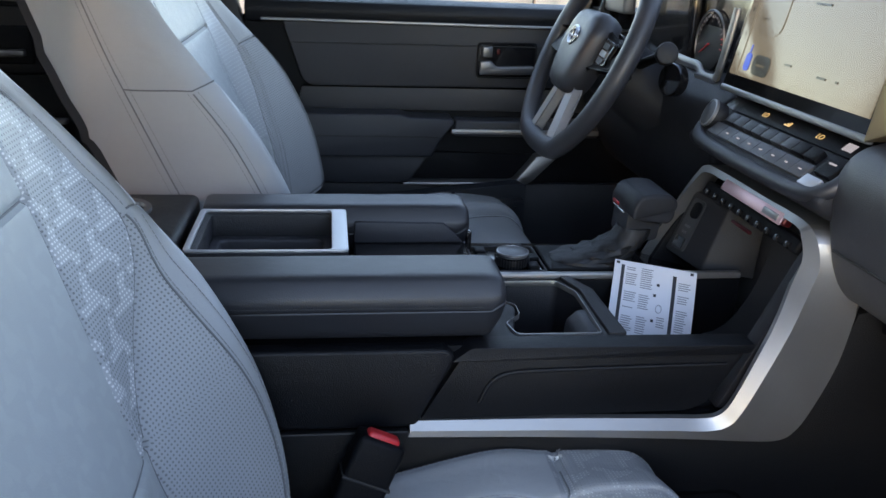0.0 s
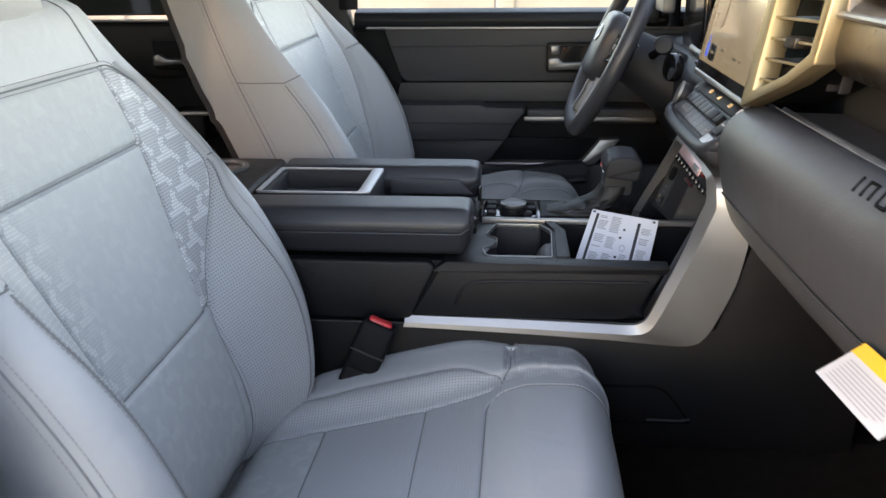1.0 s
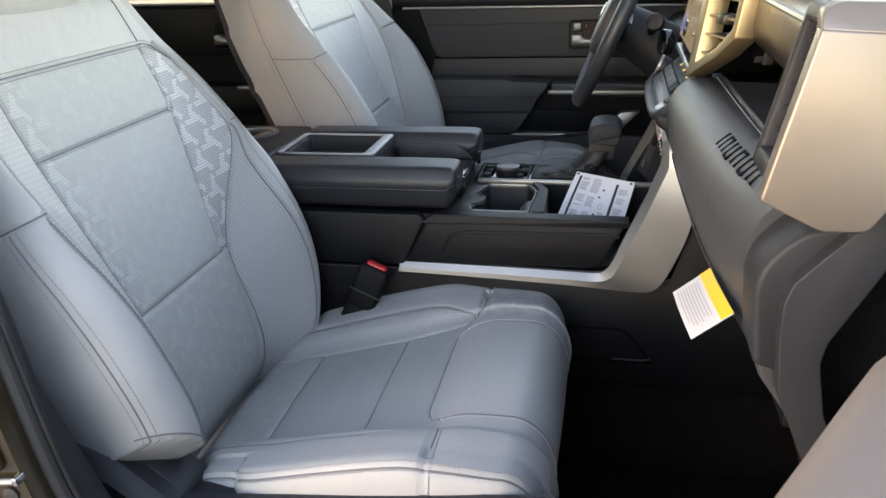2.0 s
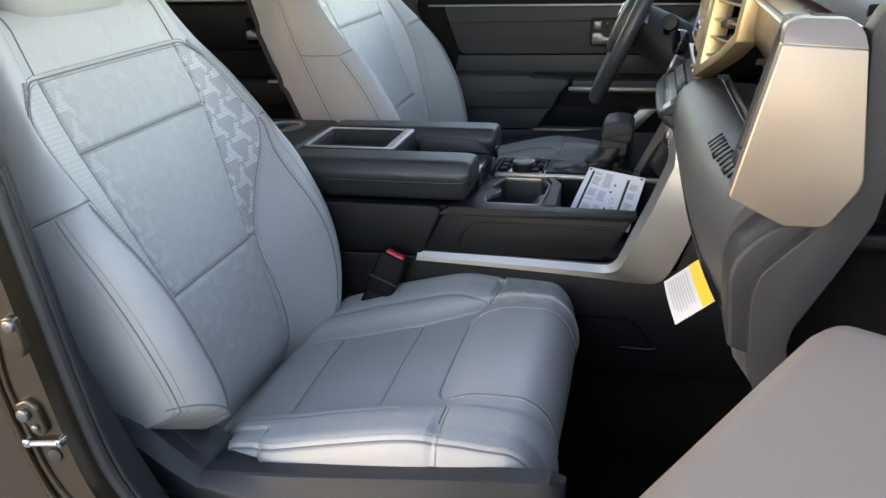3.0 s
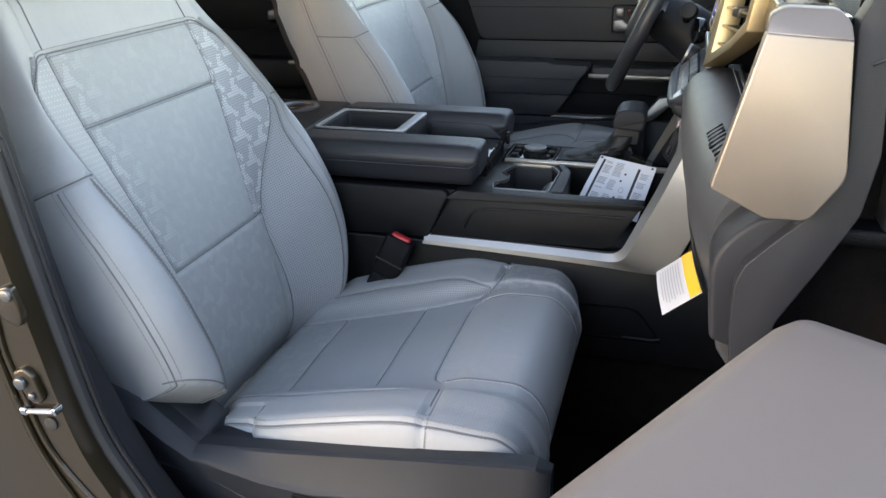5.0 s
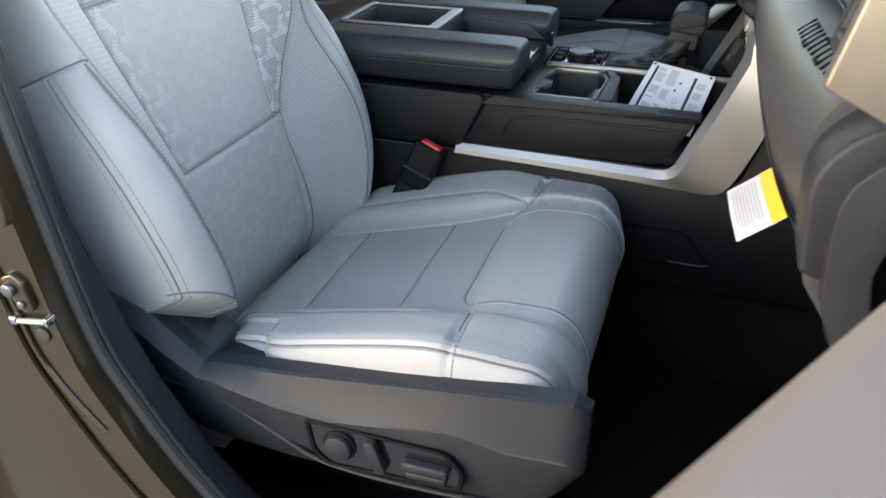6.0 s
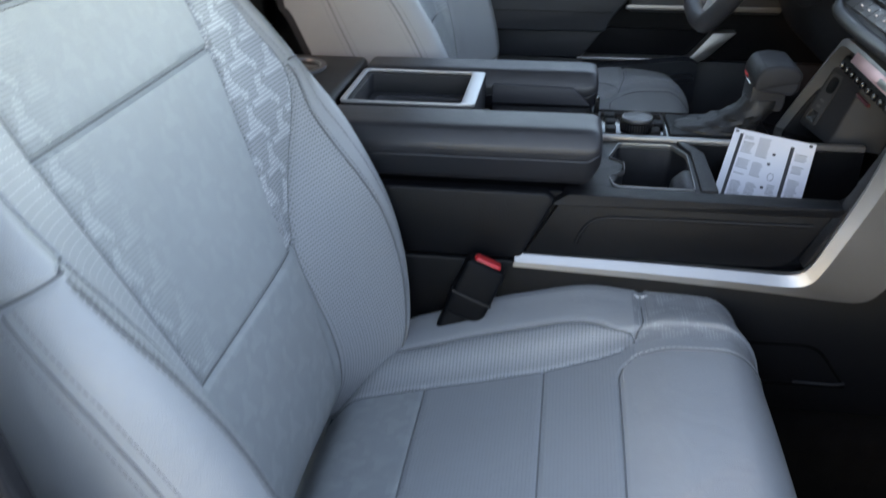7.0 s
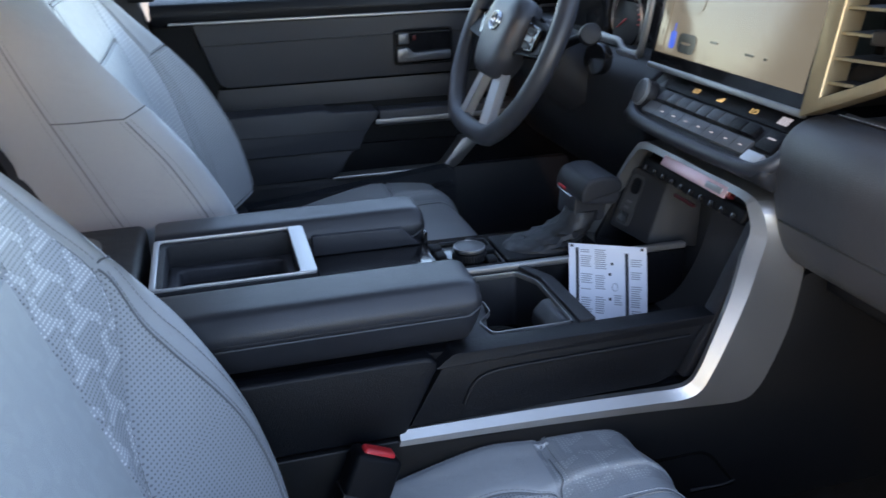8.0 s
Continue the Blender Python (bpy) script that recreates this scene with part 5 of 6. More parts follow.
part("divider_strip", box((0.100, 0.0108, 0.5290), (0.430, 0.0198, 0.5375), 0.002), silver_dark, con, "satin silver divider strip")
part("switch_deck", prism([(0.091, 0.446), (0.091, 0.533), (0.30, 0.531), (0.40, 0.505), (0.44, 0.47), (0.44, 0.446)], "y", 0.020, 0.136, 0.003), gloss_black, con)
plate_o = rounded([(0.098, 0.024), (0.186, 0.024), (0.186, 0.112), (0.098, 0.112)], 0.006)
plate_i = [((x - 0.142) * 0.94 + 0.142, (y - 0.068) * 0.94 + 0.068) for x, y in plate_o]
part("switch_frame", ring_plate(plate_o, plate_i, "z", 0.5335, 0.5365, 0.001), dark_plastic, con)
for x0, y0 in ((0.106, 0.032), (0.106, 0.058), (0.106, 0.084), (0.158, 0.094), (0.164, 0.030), (0.170, 0.060)):
    part("deck_button", box((x0, y0, 0.533), (x0 + 0.014, y0 + 0.018, 0.540), 0.002), black_plastic, con)
kn = part("mode_dial", disc((0.148, 0.057, 0.5335), (0, 0, 1), 0.0215, 0.011, 0.002), black_plastic, con, "black knurled drive mode dial")
part("dial_cap", disc((0.148, 0.057, 0.5445), (0, 0, 1), 0.0198, 0.006, 0.002), key_grey, kn)
part("dial_ring", loft([[(0.148 + r * math.cos(2 * math.pi * j / 40), 0.057 + r * math.sin(2 * math.pi * j / 40), z) for j in range(40)] for r, z in ((0.0202, 0.5482), (0.0202, 0.5502), (0.0188, 0.5508), (0.0186, 0.5502))], cyclic=True), silver_dark, kn)
ridges = bmesh.new()
for j in range(36):
    a = 2 * math.pi * j / 36
    bmesh.ops.create_cube(ridges, size=1, matrix=Matrix.Translation((0.148 + 0.0216 * math.cos(a), 0.057 + 0.0216 * math.sin(a), 0.5390)) @ Matrix.Rotation(a, 4, "Z") @ Matrix.Diagonal((0.0012, 0.0016, 0.010, 1)))
part("dial_knurl", ridges, dark_plastic, kn, smooth=0)

# gear lever
gear = thing("gear_lever", "black leather gear lever with a gaitered boot", "gear lever")
part("base_plate", box((0.190, 0.028, 0.533), (0.318, 0.112, 0.5375), 0.002), black_plastic, gear)
rings = []
for cx, z, rx, ry, w in ((0.252, 0.5375, 0.054, 0.038, 0), (0.253, 0.5410, 0.051, 0.037, 0.0016), (0.264, 0.5440, 0.040, 0.034, -0.0028), (0.270, 0.5475, 0.037, 0.033, 0.0030), (0.281, 0.5520, 0.029, 0.029, -0.0030), (0.286, 0.5565, 0.029, 0.0285, 0.0026), (0.295, 0.5625, 0.025, 0.026, -0.0020), (0.302, 0.5710, 0.0235, 0.025, 0.0012), (0.306, 0.581, 0.0225, 0.024, 0)):
    rings.append([(cx + (rx + 1.8 * w * math.sin(7 * a)) * math.cos(a), 0.068 + (ry + 1.8 * w * math.cos(6 * a)) * math.sin(a), z) for a in (2 * math.pi * j / 56 for j in range(56))])
part("boot", loft(rings), boot_leather, gear, "creased leather gaiter", smooth=60)
part("neck", prism(rounded([(0.287, 0.566), (0.289, 0.604), (0.334, 0.606), (0.330, 0.566)], 0.006), "y", 0.050, 0.103, 0.010, 4), armrest_leather, gear)
head_o = rounded([(0.290, 0.598), (0.288, 0.612), (0.336, 0.626), (0.342, 0.612), (0.341, 0.600), (0.334, 0.593)], 0.006)
part("grip", prism(head_o, "y", 0.029, 0.107, 0.008, 4, 40), armrest_leather, gear)
cap = prism(rounded([(0.2865, 0.609), (0.286, 0.624), (0.294, 0.6385), (0.312, 0.6425), (0.334, 0.6405), (0.3425, 0.632), (0.341, 0.622), (0.318, 0.617)], 0.006), "y", 0.027, 0.109, 0.007, 4, 40)
for v in cap.verts:
    v.co.z -= 7.0 * (v.co.y - 0.068) ** 2
part("grip_cap", cap, dark_plastic, gear)
part("release_button", box((0.2850, 0.078, 0.6030), (0.2890, 0.100, 0.6075), 0.0015), red_plastic, gear, "red release button")
part("lever_ring", box((0.2858, 0.060, 0.5985), (0.2900, 0.104, 0.6010), 0.001), chrome, gear)

# front bay under the climate panel
bay = thing("console_front_bay", "black storage bay with sockets, toggles and a pale red trim bar", "console bay")
part("back_wall", box((0.470, -0.152, 0.445), (0.480, 0.175, 0.66), 0.002), band_plastic, bay)
part("roof", box((0.412, -0.140, 0.640), (0.475, 0.095, 0.648), 0.002), black_plastic, bay)
part("near_wall", prism([(0.329, 0.452), (0.354, 0.508), (0.375, 0.556), (0.392, 0.596), (0.402, 0.620), (0.415, 0.636), (0.47, 0.636), (0.47, 0.452)], "y", -0.165, -0.142, 0.003), dark_plastic, bay)
part("far_wall", prism([(0.355, 0.512), (0.405, 0.61), (0.415, 0.638), (0.47, 0.638), (0.47, 0.452), (0.37, 0.452)], "y", 0.120, 0.130, 0.003), black_plastic, bay)
rings = []
for i in range(9):
    a = i / 8 * math.pi / 2
    rings.append([(0.39 + 0.075 * math.sin(a), y, 0.455 + 0.16 * (1 - math.cos(a))) for y in (-0.140, -0.07, 0.01)])
part("curved_pad", loft(rings, closed=False), band_plastic, bay, "curved matte phone pad")
# socket block: its face leans back and turns towards the passenger
SB = [Vector(p) for p in ((0.371, 0.116, 0.532), (0.394, 0.048, 0.523), (0.426, 0.062, 0.604), (0.4025, 0.116, 0.612))]
bm = bmesh.new()
fr = [bm.verts.new(p) for p in SB]
bk = [bm.verts.new(p) for p in ((0.452, 0.118, 0.530), (0.458, 0.028, 0.520), (0.468, 0.040, 0.606), (0.462, 0.118, 0.614))]
bm.faces.new(fr)
bm.faces.new(bk[::-1])
for i in range(4):
    bm.faces.new((fr[i], fr[(i + 1) % 4], bk[(i + 1) % 4], bk[i]))
bmesh.ops.recalc_face_normals(bm, faces=bm.faces)
sock = part("socket_panel", bevelled(bm, 0.003, 3), dark_plastic, bay, "charcoal socket panel")
SN = (SB[1] - SB[0]).cross(SB[3] - SB[0]).normalized()
SN = -SN if SN.x > 0 else SN


def on_socket(u0, u1, v0, v1, lift, r):
    """A small plate on the socket block's face, in shares of its width and height."""
    o = rounded([(u0, v0), (u1, v0), (u1, v1), (u0, v1)], r)
    bm = prism(o, "z", 0, 1, 0)
    for q in bm.verts:
        u, v, k = q.co
        q.co = SB[0].lerp(SB[1], u).lerp(SB[3].lerp(SB[2], u), v) + SN * (-0.002 + (lift + 0.002) * k)
    return bevelled(bm, 0.0004, 1)


part("socket_frame", on_socket(0.10, 0.46, 0.10, 0.92, 0.0008, 0.08), socket_grey, sock)
part("socket_cover", on_socket(0.18, 0.42, 0.62, 0.88, 0.0022, 0.11), black_plastic, sock)
part("socket", on_socket(0.14, 0.38, 0.13, 0.30, 0.0016, 0.03), gloss_black, sock)
part("socket", on_socket(0.20, 0.32, 0.36, 0.40, 0.0012, 0.01), key_grey, sock)
part("socket", on_socket(0.20, 0.34, 0.46, 0.50, 0.0012, 0.01), key_grey, sock)
part("switch_rail", box((0.402, -0.138, 0.612), (0.427, 0.092, 0.630), 0.004, 3, Matrix.Rotation(radians(25), 4, "Y")), black_plastic, bay)
for i in range(10):
    y0 = 0.074 - i * 0.022
    part("toggle", box((0.3965, y0 - 0.0035, 0.619), (0.404, y0 + 0.0035, 0.627), 0.002, 2, Matrix.Rotation(radians(25), 4, "Y")), gloss_black, bay)
part("red_bar", box((0.3985, -0.112, 0.6375), (0.410, 0.030, 0.6535), 0.003, 3, Matrix.Rotation(radians(20), 4, "Y")), red_trim, bay, "deep red trim bar")
part("red_bar_face", box((0.3955, -0.111, 0.6395), (0.3980, 0.029, 0.6535), 0.001, 2, Matrix.Rotation(radians(28), 4, "Y")), pink_trim, bay, "pale red brushed metal face")
part("red_bar_plate", box((0.3940, -0.104, 0.6425), (0.3958, -0.072, 0.6500), 0.001, 2, Matrix.Rotation(radians(20), 4, "Y")), silver_dark, bay)
part("red_edge", box((0.3985, -0.045, 0.6065), (0.4025, 0.000, 0.6105), 0.001), red_trim, bay)

# leaflet in the bin
card = thing("quick_guide_card", "white printed instruction card leaning in the console bin", "card")
CT, CR = Vector((0.270, 0.025, 0.5510)), Vector((0.367, 0.001, 0.5410))
CL, CB = Vector((0.239, -0.053, 0.4875)), Vector((0.343, -0.057, 0.4620))
cn = (CR - CT).cross(CL - CT).normalized()
cn = cn if cn.z > 0 else -cn


def on_card(a, b, lift):
    return CT.lerp(CR, a).lerp(CL.lerp(CB, a), b) + cn * (lift + 0.0016 * math.sin(math.pi * b))


def card_patch(a0, a1, b0, b1, lift=0.0004, thick=0.0):
    bm = bmesh.new()
    n = 6
    top = [[bm.verts.new(on_card(a0 + (a1 - a0) * i / n, b0 + (b1 - b0) * j / n, lift)) for i in range(n + 1)] for j in range(n + 1)]
    for j in range(n):
        for i in range(n):
            bm.faces.new((top[j][i], top[j][i + 1], top[j + 1][i + 1], top[j + 1][i]))
    if thick:
        r = bmesh.ops.extrude_face_region(bm, geom=bm.faces[:])
        for v in r["geom"]:
            if isinstance(v, bmesh.types.BMVert):
                v.co -= cn * thick
    return bm


part("sheet", card_patch(0, 1, 0, 1, 0, 0.0008), paper, card)
part("heading_bar", card_patch(0.085, 0.125, 0.06, 0.96), ink, card, "dark heading bar")
part("heading_bar", card_patch(0.715, 0.760, 0.10, 0.95), ink, card, "dark heading bar")
rnd = random.Random(4)
for a0, a1, b0, b1 in ((0.15, 0.29, 0.08, 0.36), (0.33, 0.48, 0.07, 0.36), (0.15, 0.30, 0.41, 0.66), (0.33, 0.46, 0.42, 0.62), (0.15, 0.29, 0.72, 0.94), (0.33, 0.46, 0.70, 0.94), (0.79, 0.94, 0.12, 0.48), (0.79, 0.93, 0.53, 0.90), (0.57, 0.67, 0.66, 0.80)):
    for k in range(int((b1 - b0) / 0.028)):
        b = b0 + k * 0.028
        if rnd.random() > 0.08:
            part("text_line", card_patch(a0, a0 + (a1 - a0) * rnd.uniform(0.75, 1.0), b, b + 0.012), ink_soft, card)
for a, b in ((0.53, 0.24), (0.50, 0.38), (0.50, 0.70), (0.62, 0.92)):
    part("figure", card_patch(a, a + 0.035, b, b + 0.035), ink, card)
part("figure", tube([on_card(0.58 + 0.035 * math.cos(2 * math.pi * j / 20), 0.56 + 0.05 * math.sin(2 * math.pi * j / 20), 0.0006) for j in range(20)], 0.0004, 5, closed=True), ink_soft, card, "thin drawn ring")
for a in (0.02, 0.92):
    part("corner_mark", card_patch(a, a + 0.04, 0.02, 0.055), ink, card)

# buckle between seat and console
buckle = thing("seat_belt_buckle", "black seat belt buckle with a red release button", "belt buckle")
bt = Matrix.Translation((-0.040, -0.205, 0.425)) @ Matrix.Rotation(radians(24), 4, "Y") @ Matrix.Rotation(radians(-10), 4, "X")


def turned(bm, m):
    bmesh.ops.transform(bm, matrix=m, verts=bm.verts)
    return bm


part("body", turned(box((-0.024, -0.016, -0.040), (0.024, 0.016, 0.032), 0.006, 3), bt), black_plastic, buckle)
part("button", turned(box((-0.0165, -0.0105, 0.026), (0.0165, 0.0065, 0.0365), 0.004, 4), bt), red_plastic, buckle, "red button")
part("stalk", turned(box((-0.022, -0.012, -0.13), (0.020, 0.012, -0.033), 0.006, 3), bt), black_plastic, buckle)
part("seam", turned(box((-0.0250, -0.0170, -0.014), (0.0250, 0.0170, -0.011), 0.001), bt), rubber, buckle)

# ---- dashboard ----
dash = thing("dashboard", "black leather padded dashboard with satin silver vent housings", "dashboard")
SEC = [(0.470, 0.742), (0.450, 0.7485), (0.428, 0.746), (0.410, 0.735), (0.400, 0.716), (0.398, 0.694), (0.403, 0.665), (0.410, 0.640), (0.418, 0.616), (0.428, 0.598), (0.442, 0.586), (0.462, 0.580), (0.54, 0.576), (0.54, 0.74)]
rings = []
for y, dx, dz in ((-0.178, 0.004, -0.004), (-0.19, 0.0, 0.0), (-0.30, 0.0, 0.0), (-0.45, 0.004, 0.002), (-0.58, 0.010, 0.004), (-0.68, 0.020, 0.006), (-0.738, 0.031, 0.006)):
    rings.append([(x + dx, y, z + dz) for x, z in [(p.x, p.y) for p in smooth_path([(a, b, 0) for a, b in SEC[:12]], 4)] + SEC[12:]])
pad = part("knee_pad", loft(rings), dash_leather, dash, "black leather dash pad over the glove box", smooth=60)
part("end_lower", prism([(0.430, 0.664), (0.441, 0.622), (0.466, 0.586), (0.491, 0.560), (0.478, 0.610), (0.4735, 0.664)], "y", -0.775, -0.730, 0.004, 3), dash_leather, dash)
part("under_panel", box((0.47, -0.74, 0.556), (0.70, -0.20, 0.5745), 0.004), black_plastic, dash)
line = [(0.4705 + dx, y, 0.7445 + dz) for y, dx, dz in ((-0.19, 0, 0), (-0.45, 0.004, 0.002), (-0.60, 0.010, 0.004), (-0.74, 0.030, 0.006))]
part("pad_piping", tube(smooth_path(line, 6), 0.0035, 8), dash_leather, pad)
split = [(0.4105 + dx - 0.001, y, 0.640 + 0.0 * y) for y, dx in ((-0.186, 0.0), (-0.26, 0.0), (-0.45, 0.004), (-0.58, 0.010), (-0.68, 0.020), (-0.755, 0.034))]
part("glove_box_gap", tube(smooth_path(split, 6), 0.0014, 6), rubber, pad)
part("pad_stitching", stitches([smooth_path([(x - 0.010, y, z + 0.0030) for x, y, z in line], 10)], 0.004, 0.002), thread, pad)


def emblem_point(y, f, lift):
    """A point over the pad's rounded top edge; f: 0 at the back of the emblem, 1 at its front."""
    dx, dz = (np.interp(y, (-0.68, -0.58, -0.45), k) for k in ((0.020, 0.010, 0.004), (0.006, 0.004, 0.002)))
    return Vector((0.4314 - 0.0151 * f - 0.447 * lift + dx, y - 0.016 * f, 0.7463 - 0.0075 * f + 0.894 * lift + dz))


for i in range(11):
    y0 = -0.5265 - i * 0.0140
    bars = [(0.0, 0.0, 1.0, 0.0)] + ([(0.0, 0.0, 0.0, -0.0140)] if i % 4 == 1 else [(0.92, 0.0, 0.92, -0.0140)] if i % 4 == 3 else [])
    for f0, a, f1, b in bars:
        along = b == 0.0
        rows = []
        for f, d in ((f0, a), (f1, b)):
            pair = ((f, y0 + d + 0.0017), (f, y0 + d - 0.0017)) if along else ((f - 0.01, y0 + d), (f + 0.15, y0 + d))
            rows.append([emblem_point(pair[0][1], pair[0][0], -0.004), emblem_point(pair[0][1], pair[0][0], 0.0021), emblem_point(pair[1][1], pair[1][0], 0.0021), emblem_point(pair[1][1], pair[1][0], -0.004)])
        part("emblem_bar", loft(rows), matte_black, pad, "dark embossed bar")
part("tray", box((0.462, -0.775, 0.722), (0.66, -0.17, 0.736), 0.004), black_plastic, dash)
part("tray_back", box((0.545, -0.775, 0.735), (0.60, -0.17, 0.81), 0.004), rubber, dash)
upper = rounded([(0.540, 0.785), (0.492, 0.800), (0.484, 0.820), (0.490, 0.866), (0.520, 0.884), (0.66, 0.892), (0.66, 0.785)], [0, 0.012, 0.012, 0.015, 0.015, 0, 0])
part("upper_panel", prism(upper, "y", -0.735, -0.275, 0.003, 2, 40), bronze_panel, dash, "satin bronze upper dash panel")
part("upper_strip", tube([(0.485, -0.735, 0.862), (0.485, -0.28, 0.862)], 0.004, 8), silver, dash, "satin silver strip")
part("top_pad", prism([(0.500, 0.884), (0.515, 0.896), (0.92, 0.906), (0.94, 0.86), (0.66, 0.86), (0.62, 0.875)], "y", -0.79, 0.79, 0.006, 3), dark_plastic, dash)
part("defroster_slot", box((0.62, -0.74, 0.8985), (0.645, -0.62, 0.9045), 0.002), gloss_black, dash)
part("tray_lip", box((0.538, -0.66, 0.764), (0.546, -0.45, 0.767), 0.001), silver_dark, dash)
part("inner_core", box((0.60, -0.71, 0.42), (0.80, 0.78, 0.87), 0.004), black_plastic, dash)

# passenger's end of the dash
band = rounded([(0.459, 0.744), (0.446, 0.734), (0.433, 0.718), (0.428, 0.701), (0.430, 0.671), (0.433, 0.640), (0.452, 0.634), (0.474, 0.640), (0.477, 0.668), (0.500, 0.713), (0.505, 0.755)], [0.004, 0.02, 0.02, 0.012, 0, 0.004, 0.004, 0, 0, 0, 0])
part("end_band", prism(band, "y", -0.790, -0.730, 0.004, 3, 35), end_plastic, dash, "coarse grained charcoal end band")
cap_o = rounded([(0.490, 0.755), (0.470, 0.734), (0.4505, 0.712), (0.4455, 0.696), (0.4455, 0.671), (0.4475, 0.645), (0.450, 0.622), (0.464, 0.590), (0.482, 0.545), (0.505, 0.47), (0.55, 0.44),
                 (0.57, 0.46), (0.508, 0.545), (0.482, 0.610), (0.4745, 0.652), (0.4775, 0.668), (0.501, 0.713), (0.522, 0.757), (0.528, 0.80), (0.522, 0.885), (0.530, 0.905), (0.508, 0.905), (0.500, 0.888), (0.508, 0.790)], 0.004)
part("end_cap", prism(cap_o, "y", -0.806, -0.780, 0.003, 3, 35), end_plastic, dash, "charcoal grained end cap")
part("end_well", prism([(0.462, 0.600), (0.455, 0.69), (0.50, 0.755), (0.51, 0.90), (0.80, 0.90), (0.80, 0.42), (0.52, 0.43)], "y", -0.748, -0.7405, 0.002), carpet, dash)
part("end_seam", tube([(0.512, -0.8065, 0.862), (0.526, -0.8065, 0.868)], 0.0012, 6), rubber, dash)


def outboard_vent(sgn, parent):
    y0 = -0.800 if sgn < 0 else 0.80
    lo, hi = (y0 - 0.024, y0 - 0.008) if sgn < 0 else (y0 - 0.02, y0 - 0.004)
    o = rounded([(0.419, 0.776), (0.458, 0.7565), (0.486, 0.757), (0.506, 0.788), (0.496, 0.8795), (0.4435, 0.8830)], [0.003, 0.004, 0.006, 0.008, 0.0, 0.0])
    v = part("vent_cheek", prism(o, "y", lo, hi, 0.0015, 3, 40), champagne, parent, "satin champagne vent cheek plate")
    cap = prism(rounded([(0.4435, 0.8827), (0.496, 0.8792), (0.494, 0.890), (0.487, 0.897), (0.455, 0.898), (0.4455, 0.893)], [0.0, 0.0, 0.003, 0.004, 0.004, 0.003]), "y", lo, hi, 0.001, 2, 40)
    for q in cap.verts:
        q.co.y -= sgn * max(0.0, q.co.z - 0.881) * 0.9
    part("cheek_top", cap, champagne, v)
    a, b = sorted((y0 - sgn * 0.010, y0 - sgn * 0.095))
    frame_o = [(a, 0.772), (b, 0.772), (b, 0.89), (a, 0.89)]
    frame_i = [(a + 0.010, 0.785), (b - 0.010, 0.785), (b - 0.010, 0.878), (a + 0.010, 0.878)]
    fr = ring_plate(frame_o, frame_i, "x", 0.432, 0.452, 0.003)
    for q in fr.verts:
        q.co.x += (q.co.z - 0.78) * 0.24
    part("vent_frame", fr, dark_plastic, v)
    part("vent_well", box((0.475, a, 0.765), (0.50, b, 0.89), 0.002), gloss_black, v)
    for i in range(5):
        z = 0.797 + i * 0.0165
        part("vent_slat", box((0.440 + (z - 0.78) * 0.24, a + 0.008, z), (0.470, b - 0.008, z + 0.004), 0.0012), dark_plastic, v)
    for i in range(4):
        yy = a + 0.02 + i * 0.016
        part("vent_fin", box((0.462, yy, 0.785), (0.474, yy + 0.002, 0.878), 0.0005), gloss_black, v)
    return v


outboard_vent(-1, dash)
outboard_vent(1, dash)

# centre vent beside the display, its face turned towards the passenger
def turned_face(bm):
    for q in bm.verts:
        q.co.x += (q.co.z - 0.75) * 0.15 + max(0.0, -0.180 - q.co.y) * 0.34
    return bm


cv_o = [(-0.180, 0.746), (-0.252, 0.784), (-0.286, 0.810), (-0.286, 0.935), (-0.180, 0.935)]
cv_i = [(-0.196, 0.768), (-0.245, 0.794), (-0.274, 0.820), (-0.274, 0.925), (-0.196, 0.925)]
cvent = part("centre_vent_frame", turned_face(ring_plate(cv_o, cv_i, "x", 0.420, 0.448, 0.002)), vent_sun_tint, dash, "silver centre vent frame with golden sunlight painted into its colour")
part("vent_cheek", prism(rounded([(0.486, 0.812), (0.520, 0.806), (0.530, 0.830), (0.535, 0.935), (0.496, 0.935)], 0.003), "y", -0.2875, -0.278, 0.002), champagne, cvent, "satin champagne vent side")
part("vent_belly", turned_face(prism([(-0.186, 0.752), (-0.252, 0.788), (-0.280, 0.812), (-0.280, 0.84), (-0.186, 0.79)], "x", 0.449, 0.52, 0.002)), black_plastic, cvent)
part("vent_well", turned_face(box((0.485, -0.278, 0.80), (0.500, -0.184, 0.94), 0.002)), gloss_black, cvent)
for i in range(6):
    z = 0.781 + i * 0.0235
    y1 = -0.272 if z > 0.815 else -0.196 - (z - 0.768) * 1.75
    part("vent_slat", turned_face(box((0.428, y1, z), (0.470, -0.196, z + 0.0022), 0.0008)), dark_plastic, cvent)
    # front edge of each slat, painted gold as if sunlit
    part("slat_edge", turned_face(box((0.4255, y1 - 0.001, z - 0.0006), (0.4285, -0.195, z + 0.0028), 0.0008)), vent_sun_tint, cvent)
for i in range(4):
    yy = -0.262 + i * 0.019
    part("vent_fin", turned_face(box((0.472, yy, 0.775), (0.484, yy + 0.002, 0.93), 0.0005)), dark_plastic, cvent)
part("vent_tab", turned_face(box((0.422, -0.244, 0.8215), (0.440, -0.226, 0.8345), 0.002)), bronze_panel, cvent, "bronze vent thumb tab")
# mirrored vent on the far side of the display, mostly hidden by the wheel
part("driver_vent_frame", box((0.445, 0.60, 0.80), (0.47, 0.72, 0.90), 0.006), silver, dash)

# display
disp = thing("touch_display", "large lit dashboard touchscreen with a pale map page", "screen")
